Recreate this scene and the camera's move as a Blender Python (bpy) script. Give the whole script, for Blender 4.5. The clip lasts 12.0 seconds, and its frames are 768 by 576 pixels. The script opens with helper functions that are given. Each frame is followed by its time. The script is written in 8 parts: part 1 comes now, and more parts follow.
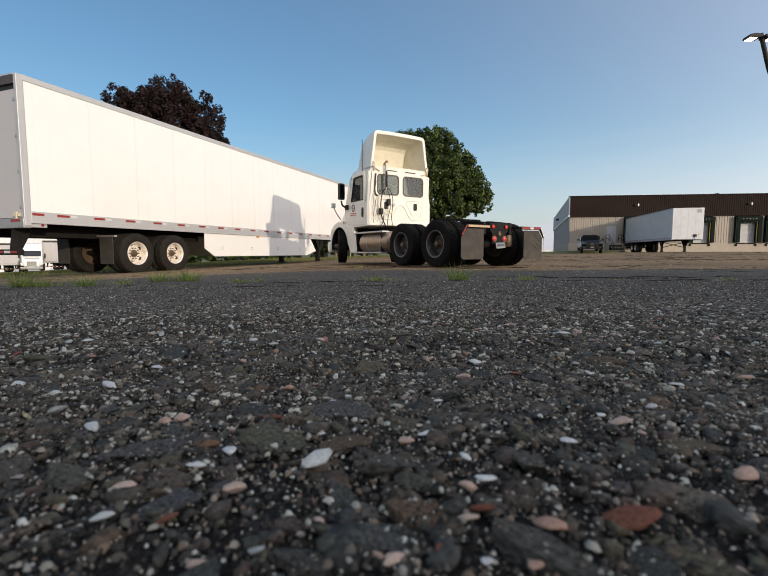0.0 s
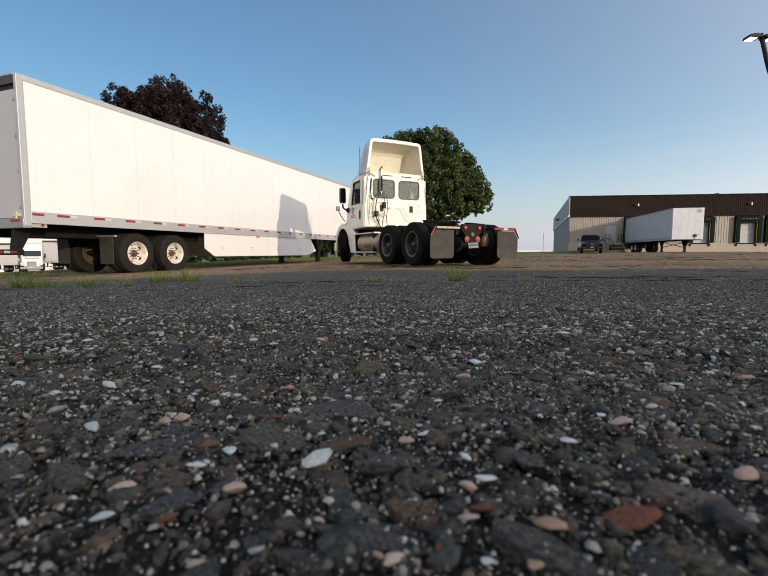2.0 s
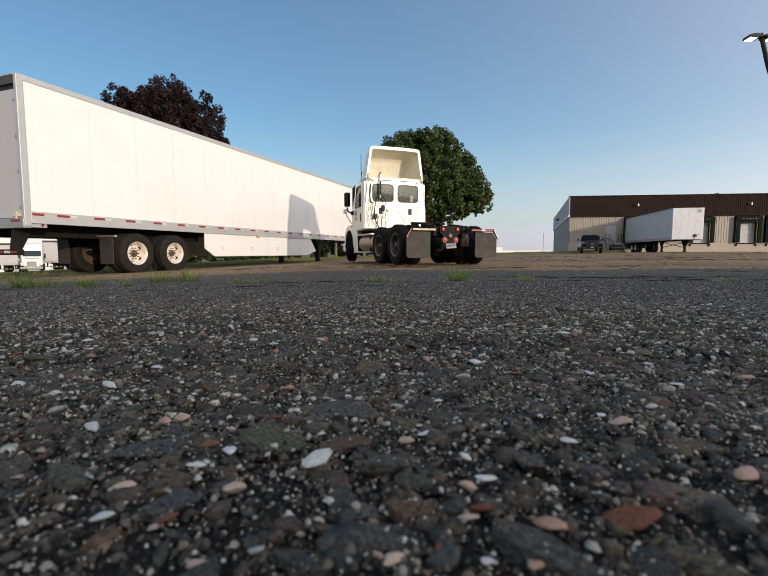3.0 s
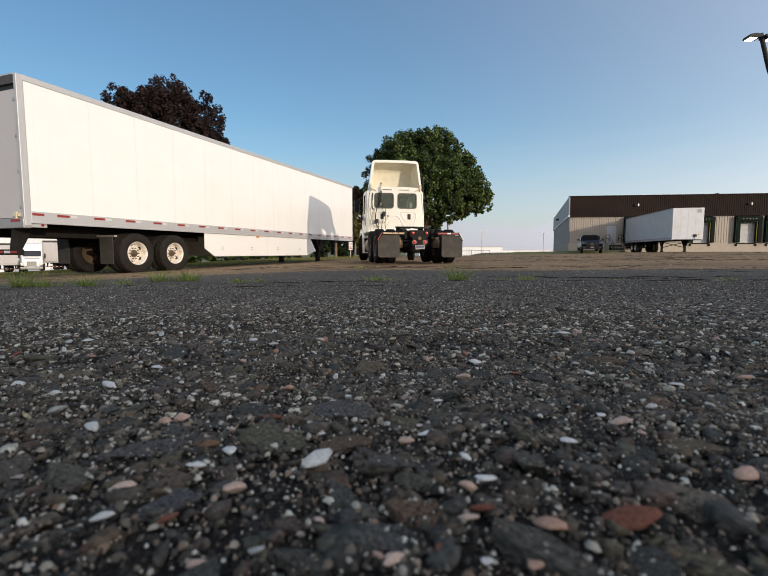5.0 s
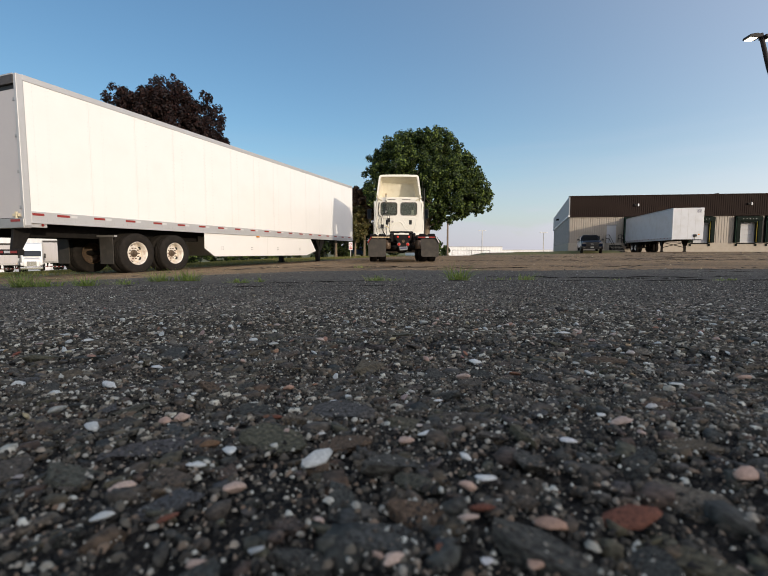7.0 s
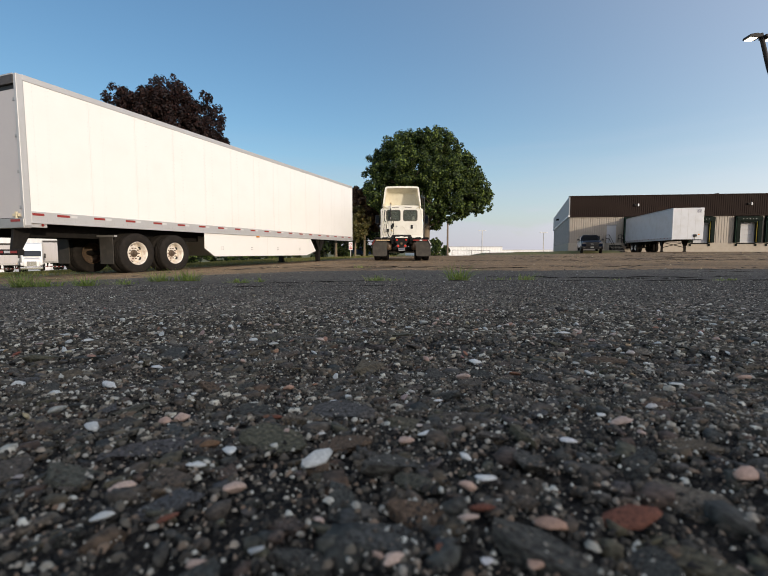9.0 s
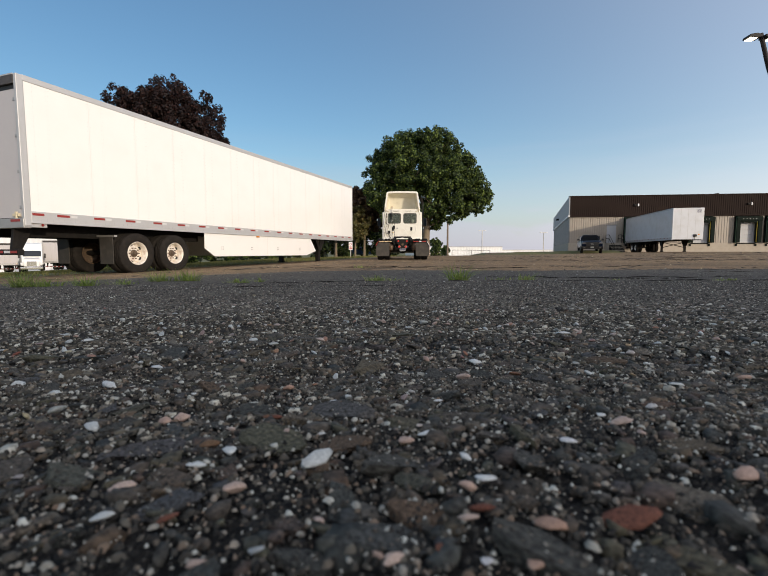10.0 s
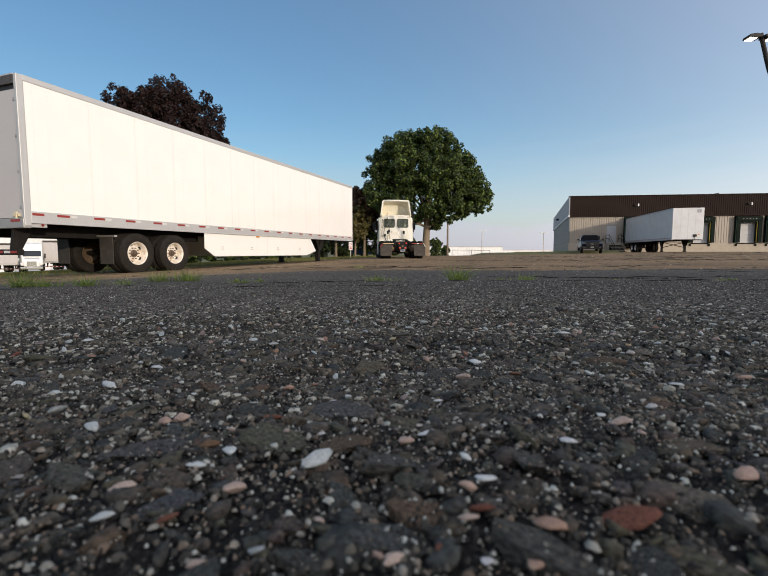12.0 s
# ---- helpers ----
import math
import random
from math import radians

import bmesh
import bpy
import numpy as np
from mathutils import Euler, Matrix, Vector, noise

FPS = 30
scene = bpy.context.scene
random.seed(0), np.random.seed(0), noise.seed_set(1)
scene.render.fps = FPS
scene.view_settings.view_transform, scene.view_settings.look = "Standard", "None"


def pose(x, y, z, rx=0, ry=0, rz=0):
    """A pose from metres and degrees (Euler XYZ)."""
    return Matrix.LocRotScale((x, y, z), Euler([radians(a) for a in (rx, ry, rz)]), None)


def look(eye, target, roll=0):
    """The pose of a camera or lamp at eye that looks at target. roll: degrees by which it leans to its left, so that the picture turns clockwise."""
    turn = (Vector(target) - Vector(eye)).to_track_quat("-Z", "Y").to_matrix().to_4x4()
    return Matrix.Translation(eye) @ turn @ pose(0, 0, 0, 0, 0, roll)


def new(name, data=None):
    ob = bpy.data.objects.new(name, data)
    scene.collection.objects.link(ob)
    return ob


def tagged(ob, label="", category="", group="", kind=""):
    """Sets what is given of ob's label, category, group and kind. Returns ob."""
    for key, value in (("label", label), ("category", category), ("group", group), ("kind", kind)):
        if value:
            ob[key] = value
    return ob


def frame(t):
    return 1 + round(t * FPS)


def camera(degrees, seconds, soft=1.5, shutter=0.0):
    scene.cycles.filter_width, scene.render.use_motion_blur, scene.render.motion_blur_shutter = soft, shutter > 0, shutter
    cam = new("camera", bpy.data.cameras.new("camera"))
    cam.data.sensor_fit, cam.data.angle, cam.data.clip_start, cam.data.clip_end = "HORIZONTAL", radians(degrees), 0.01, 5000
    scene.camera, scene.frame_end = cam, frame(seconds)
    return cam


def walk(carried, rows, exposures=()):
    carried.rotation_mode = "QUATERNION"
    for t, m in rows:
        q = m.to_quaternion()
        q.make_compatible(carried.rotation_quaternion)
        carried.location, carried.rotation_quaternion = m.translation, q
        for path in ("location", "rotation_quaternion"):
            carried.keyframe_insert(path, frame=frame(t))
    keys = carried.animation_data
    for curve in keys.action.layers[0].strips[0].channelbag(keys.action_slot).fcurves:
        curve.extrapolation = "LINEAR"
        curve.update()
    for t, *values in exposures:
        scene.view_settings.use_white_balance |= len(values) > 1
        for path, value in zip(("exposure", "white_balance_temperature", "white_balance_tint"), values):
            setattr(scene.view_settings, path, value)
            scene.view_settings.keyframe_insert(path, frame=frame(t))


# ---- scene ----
# A truck yard on a late summer afternoon: the camera lies on the asphalt while a white
# day-cab tractor pulls away past a parked trailer.

# ---------------------------------------------------------------- camera
cam = camera(82.6, 12.0, soft=0.4)
EYE = (0.0, 0.0, 0.10)
CAM_POSE = pose(*EYE, 90 - 4.68, 0, 0)
walk(cam, [(0.0, CAM_POSE), (12.0, CAM_POSE)], exposures=[(0.0, 0.34, 7380, 11), (12.0, 0.34, 7380, 11)])
cam.data.dof.use_dof = True
cam.data.dof.focus_distance = 1.2
cam.data.dof.aperture_fstop = 20.0

# ---------------------------------------------------------------- sky and sun
SUN_EL, SUN_AZ = radians(10.4), radians(139.8)
world = bpy.data.worlds.new("sky")
scene.world = world
world.use_nodes = True
wn, wl = world.node_tree.nodes, world.node_tree.links
wn.clear()
w_out = wn.new("ShaderNodeOutputWorld")
w_bg = wn.new("ShaderNodeBackground")
w_sky = wn.new("ShaderNodeTexSky")
w_sky.sky_type = "NISHITA"
w_sky.sun_disc = False
w_sky.sun_elevation, w_sky.sun_rotation = SUN_EL, SUN_AZ
w_sky.air_density, w_sky.dust_density, w_sky.ozone_density = 1.0, 1.0, 2.8
w_bg.inputs["Strength"].default_value = 0.15
# pale haze and a thin cloud bank along the horizon, all round
w_tc, w_sep, w_map, w_noise = (wn.new("ShaderNode" + k) for k in ("TexCoord", "SeparateXYZ", "MapRange", "TexNoise"))
wl.new(w_tc.outputs["Generated"], w_sep.inputs[0])
w_str = wn.new("ShaderNodeMapping")
w_str.inputs["Scale"].default_value = (2.0, 2.0, 22.0)
wl.new(w_tc.outputs["Generated"], w_str.inputs[0])
wl.new(w_str.outputs[0], w_noise.inputs["Vector"])
w_noise.inputs["Scale"].default_value, w_noise.inputs["Detail"].default_value = 1.6, 6
w_add = wn.new("ShaderNodeMath")
w_add.operation = "MULTIPLY_ADD"
w_add.inputs[1].default_value = -0.10
wl.new(w_noise.outputs["Fac"], w_add.inputs[0])
wl.new(w_sep.outputs["Z"], w_add.inputs[2])
w_map.inputs["From Min"].default_value, w_map.inputs["From Max"].default_value = -0.05, 0.22
w_map.inputs["To Min"].default_value, w_map.inputs["To Max"].default_value = 0.62, 0.0
w_map.interpolation_type = "SMOOTHSTEP"
wl.new(w_add.outputs[0], w_map.inputs["Value"])
w_mix = wn.new("ShaderNodeMix")
w_mix.data_type = "RGBA"
w_mix.inputs["B"].default_value = (2.42, 2.76, 3.75, 1)
wl.new(w_map.outputs[0], w_mix.inputs["Factor"])
w_sat = wn.new("ShaderNodeHueSaturation")
w_sat.inputs["Saturation"].default_value, w_sat.inputs["Value"].default_value = 1.13, 1.0
wl.new(w_sky.outputs[0], w_sat.inputs["Color"])
wl.new(w_sat.outputs[0], w_mix.inputs["A"])
# a low bank of cloud with a soft uneven top
w_bank, w_low, w_cloud = wn.new("ShaderNodeMath"), wn.new("ShaderNodeMapRange"), wn.new("ShaderNodeMix")
w_puff, w_puffmap = wn.new("ShaderNodeTexNoise"), wn.new("ShaderNodeMapping")
w_puffmap.inputs["Scale"].default_value = (3.2, 3.2, 12.0)
w_puff.inputs["Scale"].default_value, w_puff.inputs["Detail"].default_value = 1.7, 5
wl.new(w_tc.outputs["Generated"], w_puffmap.inputs[0])
wl.new(w_puffmap.outputs[0], w_puff.inputs["Vector"])
w_bank.operation = "MULTIPLY_ADD"
w_bank.inputs[1].default_value = -0.17
wl.new(w_puff.outputs["Fac"], w_bank.inputs[0])
wl.new(w_sep.outputs["Z"], w_bank.inputs[2])
w_low.inputs["From Min"].default_value, w_low.inputs["From Max"].default_value = -0.030, 0.0
w_low.inputs["To Min"].default_value, w_low.inputs["To Max"].default_value = 0.55, 0.0
w_low.interpolation_type = "SMOOTHSTEP"
wl.new(w_bank.outputs[0], w_low.inputs["Value"])
w_cloud.data_type = "RGBA"
w_cloud.inputs["B"].default_value = (2.75, 2.98, 3.95, 1)
wl.new(w_low.outputs[0], w_cloud.inputs["Factor"])
wl.new(w_mix.outputs["Result"], w_cloud.inputs["A"])
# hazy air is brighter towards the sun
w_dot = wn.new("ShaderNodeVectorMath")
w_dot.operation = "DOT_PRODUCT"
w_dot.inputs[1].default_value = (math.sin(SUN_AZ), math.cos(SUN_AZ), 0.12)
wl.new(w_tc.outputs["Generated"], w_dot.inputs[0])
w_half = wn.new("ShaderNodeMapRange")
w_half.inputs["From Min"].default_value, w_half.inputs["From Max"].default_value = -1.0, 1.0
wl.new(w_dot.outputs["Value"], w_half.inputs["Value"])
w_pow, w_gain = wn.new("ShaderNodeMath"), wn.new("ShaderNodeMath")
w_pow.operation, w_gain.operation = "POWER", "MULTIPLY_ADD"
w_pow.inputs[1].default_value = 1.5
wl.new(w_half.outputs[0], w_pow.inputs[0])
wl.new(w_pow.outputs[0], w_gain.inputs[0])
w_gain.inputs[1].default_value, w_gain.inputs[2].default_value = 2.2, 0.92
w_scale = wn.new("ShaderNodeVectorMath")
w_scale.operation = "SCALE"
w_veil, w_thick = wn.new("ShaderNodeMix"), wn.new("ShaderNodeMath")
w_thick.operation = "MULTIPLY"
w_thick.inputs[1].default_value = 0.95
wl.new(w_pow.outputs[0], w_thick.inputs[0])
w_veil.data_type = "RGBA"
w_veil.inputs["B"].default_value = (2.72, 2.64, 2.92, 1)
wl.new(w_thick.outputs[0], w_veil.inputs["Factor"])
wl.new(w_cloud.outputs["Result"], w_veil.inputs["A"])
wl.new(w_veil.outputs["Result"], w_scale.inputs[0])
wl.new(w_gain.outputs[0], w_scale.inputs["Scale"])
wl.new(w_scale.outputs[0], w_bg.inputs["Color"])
wl.new(w_bg.outputs[0], w_out.inputs["Surface"])

sun = new("sun", bpy.data.lights.new("sun", "SUN"))
sun.data.energy, sun.data.angle, sun.data.color = 2.08, radians(0.6), (1.0, 0.91, 0.81)
TO_SUN = Vector((math.sin(SUN_AZ) * math.cos(SUN_EL), math.cos(SUN_AZ) * math.cos(SUN_EL), math.sin(SUN_EL)))
sun.matrix_world = look(TO_SUN * 50, (0, 0, 0))


# ---------------------------------------------------------------- materials
def mat(name, color, rough=0.6, metal=0.0, var=0.12, scale=3.0, bump=0.0, bump_scale=60.0, dirt=None, dirt_amount=0.0,
        emit=0.0, coat=0.0, spec=0.5):
    """A painted or solid surface: base colour with variation at two scales, stains and fine relief."""
    m = bpy.data.materials.new(name)
    m.use_nodes = True
    n, l = m.node_tree.nodes, m.node_tree.links
    b = n["Principled BSDF"]
    b.inputs["Roughness"].default_value, b.inputs["Metallic"].default_value = rough, metal
    b.inputs["Coat Weight"].default_value = coat
    b.inputs["Specular IOR Level"].default_value = spec
    tc = n.new("ShaderNodeTexCoord")
    big, fine = n.new("ShaderNodeTexNoise"), n.new("ShaderNodeTexNoise")
    for node, s, d in ((big, scale, 5), (fine, scale * 14, 3)):
        node.inputs["Scale"].default_value, node.inputs["Detail"].default_value = s, d
        l.new(tc.outputs["Object"], node.inputs["Vector"])
    mix = n.new("ShaderNodeMix")
    mix.data_type = "RGBA"
    lo = [c * (1 - var) for c in color]
    hi = [min(1, c * (1 + var)) for c in color]
    mix.inputs["A"].default_value, mix.inputs["B"].default_value = (*lo, 1), (*hi, 1)
    avg = n.new("ShaderNodeMath")
    avg.operation = "MULTIPLY_ADD"
    avg.inputs[1].default_value = 0.4
    l.new(fine.outputs["Fac"], avg.inputs[0])
    sc = n.new("ShaderNodeMath")
    sc.operation = "MULTIPLY"
    sc.inputs[1].default_value = 0.6
    l.new(big.outputs["Fac"], sc.inputs[0])
    l.new(sc.outputs[0], avg.inputs[2])
    l.new(avg.outputs[0], mix.inputs["Factor"])
    col = mix.outputs["Result"]
    if dirt:
        st = n.new("ShaderNodeTexNoise")
        st.inputs["Scale"].default_value, st.inputs["Detail"].default_value = scale * 2.3, 8
        l.new(tc.outputs["Object"], st.inputs["Vector"])
        ramp = n.new("ShaderNodeMapRange")
        ramp.inputs["From Min"].default_value, ramp.inputs["From Max"].default_value = 0.45, 0.75
        ramp.inputs["To Max"].default_value = dirt_amount
        l.new(st.outputs["Fac"], ramp.inputs["Value"])
        m2 = n.new("ShaderNodeMix")
        m2.data_type = "RGBA"
        m2.inputs["B"].default_value = (*dirt, 1)
        l.new(col, m2.inputs["A"])
        l.new(ramp.outputs[0], m2.inputs["Factor"])
        col = m2.outputs["Result"]
    l.new(col, b.inputs["Base Color"])
    if bump:
        nb, bp = n.new("ShaderNodeTexNoise"), n.new("ShaderNodeBump")
        nb.inputs["Scale"].default_value, nb.inputs["Detail"].default_value = bump_scale, 4
        bp.inputs["Strength"].default_value, bp.inputs["Distance"].default_value = bump, 0.01
        l.new(tc.outputs["Object"], nb.inputs["Vector"])
        l.new(nb.outputs["Fac"], bp.inputs["Height"])
        l.new(bp.outputs[0], b.inputs["Normal"])
    if emit:
        b.inputs["Emission Color"].default_value = (*color, 1)
        b.inputs["Emission Strength"].default_value = emit
    return m


def glass_mat(name, tint, rough=0.03, alpha=0.35):
    """Tinted pane: glossy, partly see-through."""
    m = bpy.data.materials.new(name)
    m.use_nodes = True
    n, l = m.node_tree.nodes, m.node_tree.links
    n.clear()
    out, mixs = n.new("ShaderNodeOutputMaterial"), n.new("ShaderNodeMixShader")
    tr, gl, fr = n.new("ShaderNodeBsdfTransparent"), n.new("ShaderNodeBsdfGlossy"), n.new("ShaderNodeFresnel")
    tr.inputs["Color"].default_value = (*tint, 1)
    gl.inputs["Roughness"].default_value = rough
    fr.inputs["IOR"].default_value = 1.7
    # a pale diffuse share stands in for part of the panes' reflection
    film, dusty = n.new("ShaderNodeBsdfDiffuse"), n.new("ShaderNodeMixShader")
    film.inputs["Color"].default_value = (0.42, 0.47, 0.42, 1)
    dusty.inputs[0].default_value = 0.10
    l.new(tr.outputs[0], dusty.inputs[1])
    l.new(film.outputs[0], dusty.inputs[2])
    l.new(fr.outputs[0], mixs.inputs[0])
    l.new(dusty.outputs[0], mixs.inputs[1])
    l.new(gl.outputs[0], mixs.inputs[2])
    l.new(mixs.outputs[0], out.inputs["Surface"])
    return m


def asphalt_mat(name, dark, light, tint, scale, bump, cracks=0.0, patch=None):
    """Rolled asphalt: stones of several greys in a dark binder, stains, dust and hairline cracks."""
    m = bpy.data.materials.new(name)
    m.use_nodes = True
    n, l = m.node_tree.nodes, m.node_tree.links
    b = n["Principled BSDF"]
    b.inputs["Roughness"].default_value = 0.88
    b.inputs["Specular IOR Level"].default_value = 0.3
    tc = n.new("ShaderNodeTexCoord")
    vor, noi, big = n.new("ShaderNodeTexVoronoi"), n.new("ShaderNodeTexNoise"), n.new("ShaderNodeTexNoise")
    vor.inputs["Scale"].default_value = scale
    noi.inputs["Scale"].default_value, noi.inputs["Detail"].default_value = scale * 3, 4
    big.inputs["Scale"].default_value, big.inputs["Detail"].default_value = 0.35, 7
    for node in (vor, noi, big):
        l.new(tc.outputs["Object"], node.inputs["Vector"])
    sep = n.new("ShaderNodeSeparateColor")
    l.new(vor.outputs["Color"], sep.inputs[0])
    ramp = n.new("ShaderNodeValToRGB")
    e = ramp.color_ramp.elements
    e[0].position, e[0].color = 0.0, (*dark, 1)
    e[1].position, e[1].color = 1.0, (*light, 1)
    for p, c in ((0.55, [(a + 2 * d) / 3 for a, d in zip(light, dark)]), (0.86, tint)):
        k = e.new(p)
        k.color = (*c, 1)
    l.new(sep.outputs[0], ramp.inputs[0])
    m1 = n.new("ShaderNodeMix")
    m1.data_type, m1.blend_type = "RGBA", "MULTIPLY"
    mr = n.new("ShaderNodeMapRange")
    mr.inputs["From Min"].default_value, mr.inputs["From Max"].default_value = 0.25, 0.75
    mr.inputs["To Min"].default_value, mr.inputs["To Max"].default_value = 0.65, 1.3
    l.new(big.outputs["Fac"], mr.inputs["Value"])
    m1.inputs["Factor"].default_value = 1.0
    l.new(ramp.outputs[0], m1.inputs["A"])
    l.new(mr.outputs[0], m1.inputs["B"])
    col = m1.outputs["Result"]
    if cracks:
        v2, nz, vm = n.new("ShaderNodeTexVoronoi"), n.new("ShaderNodeTexNoise"), n.new("ShaderNodeMix")
        v2.feature = "DISTANCE_TO_EDGE"
        v2.inputs["Scale"].default_value = 0.33
        nz.inputs["Scale"].default_value, nz.inputs["Detail"].default_value = 0.9, 6
        vm.data_type = "RGBA"
        vm.blend_type = "LINEAR_LIGHT"
        vm.inputs["Factor"].default_value = 0.9
        l.new(tc.outputs["Object"], nz.inputs["Vector"])
        l.new(tc.outputs["Object"], vm.inputs["A"])
        l.new(nz.outputs["Color"], vm.inputs["B"])
        l.new(vm.outputs["Result"], v2.inputs["Vector"])
        cr = n.new("ShaderNodeMapRange")
        cr.inputs["From Min"].default_value, cr.inputs["From Max"].default_value = 0.004, 0.02
        cr.inputs["To Min"].default_value = 1.0 - cracks
        l.new(v2.outputs["Distance"], cr.inputs["Value"])
        m3 = n.new("ShaderNodeMix")
        m3.data_type, m3.blend_type = "RGBA", "MULTIPLY"
        m3.inputs["Factor"].default_value = 1.0
        l.new(col, m3.inputs["A"])
        l.new(cr.outputs[0], m3.inputs["B"])
        col = m3.outputs["Result"]
    l.new(col, b.inputs["Base Color"])
    bp, add = n.new("ShaderNodeBump"), n.new("ShaderNodeMath")
    add.operation = "MULTIPLY_ADD"
    add.inputs[1].default_value = -1.0
    l.new(vor.outputs["Distance"], add.inputs[0])
    l.new(noi.outputs["Fac"], add.inputs[2])
    bp.inputs["Strength"].default_value, bp.inputs["Distance"].default_value = bump, 0.006
    l.new(add.outputs[0], bp.inputs["Height"])
    l.new(bp.outputs[0], b.inputs["Normal"])
    return m


def island_mat(name, stops, rough=0.8, translucent=0.0, per_object=False, tex=1.2, low=0.7, high=1.25, bump=0.0):
    """Colour chosen at random for each leaf, blade or stone, from a few stops."""
    m = bpy.data.materials.new(name)
    m.use_nodes = True
    n, l = m.node_tree.nodes, m.node_tree.links
    b = n["Principled BSDF"]
    b.inputs["Roughness"].default_value = rough
    b.inputs["Specular IOR Level"].default_value = 0.35
    if per_object:
        src = n.new("ShaderNodeObjectInfo").outputs["Random"]
    else:
        src = n.new("ShaderNodeNewGeometry").outputs["Random Per Island"]
    ramp = n.new("ShaderNodeValToRGB")
    e = ramp.color_ramp.elements
    while len(e) < len(stops):
        e.new(0.5)
    for k, (p, c) in zip(e, stops):
        k.position, k.color = p, (*c, 1)
    l.new(src, ramp.inputs[0])
    tc, noi, mul = n.new("ShaderNodeTexCoord"), n.new("ShaderNodeTexNoise"), n.new("ShaderNodeMix")
    noi.inputs["Scale"].default_value, noi.inputs["Detail"].default_value = tex, 6
    l.new(tc.outputs["Object"], noi.inputs["Vector"])
    mr = n.new("ShaderNodeMapRange")
    mr.inputs["From Min"].default_value, mr.inputs["From Max"].default_value = 0.3, 0.7
    mr.inputs["To Min"].default_value, mr.inputs["To Max"].default_value = low, high
    l.new(noi.outputs["Fac"], mr.inputs["Value"])
    mul.data_type, mul.blend_type = "RGBA", "MULTIPLY"
    mul.inputs["Factor"].default_value = 1.0
    l.new(ramp.outputs[0], mul.inputs["A"])
    l.new(mr.outputs[0], mul.inputs["B"])
    l.new(mul.outputs["Result"], b.inputs["Base Color"])
    if bump:
        bp = n.new("ShaderNodeBump")
        bp.inputs["Strength"].default_value, bp.inputs["Distance"].default_value = 0.9, bump
        l.new(noi.outputs["Fac"], bp.inputs["Height"])
        l.new(bp.outputs[0], b.inputs["Normal"])
    if translucent:
        out = n["Material Output"]
        tl, ms = n.new("ShaderNodeBsdfTranslucent"), n.new("ShaderNodeMixShader")
        ms.inputs[0].default_value = translucent
        l.new(mul.outputs["Result"], tl.inputs["Color"])
        l.new(b.outputs[0], ms.inputs[1])
        l.new(tl.outputs[0], ms.inputs[2])
        l.new(ms.outputs[0], out.inputs["Surface"])
    return m


WHITE_STOPS = [(0.0, (0.469, 0.490, 0.456)), (0.5, (0.570, 0.604, 0.575)), (1.0, (0.507, 0.513, 0.507))]
PINK_STOPS = [(0.0, (0.397, 0.269, 0.202)), (0.5, (0.474, 0.370, 0.302)), (1.0, (0.371, 0.228, 0.158))]
RED_STOPS = [(0.0, (0.125, 0.046, 0.029)), (0.5, (0.158, 0.062, 0.038)), (1.0, (0.165, 0.105, 0.055))]
STONE_STOPS = [(0.0, (0.032, 0.036, 0.032)), (0.2, (0.053, 0.050, 0.041)), (0.36, (0.073, 0.056, 0.040)), (0.5, (0.043, 0.048, 0.045)), (0.64, (0.066, 0.064, 0.040)), (0.76, (0.082, 0.052, 0.034)), (0.88, (0.046, 0.050, 0.052)), (1.0, (0.102, 0.084, 0.058))]
DARK_STOPS = [(0.0, (0.024, 0.024, 0.021)), (0.3, (0.039, 0.041, 0.034)), (0.6, (0.051, 0.050, 0.040)), (0.85, (0.070, 0.064, 0.051)), (0.95, (0.088, 0.057, 0.040)), (1.0, (0.111, 0.109, 0.088))]
PEBBLE_STOPS = [(0.0, (0.397, 0.432, 0.420)), (0.30, (0.461, 0.497, 0.480)), (0.45, (0.353, 0.259, 0.210)), (0.58, (0.410, 0.338, 0.285)), (0.70, (0.269, 0.122, 0.075)), (0.82, (0.333, 0.288, 0.165)), (0.92, (0.288, 0.317, 0.315)), (1.0, (0.192, 0.061, 0.038))]
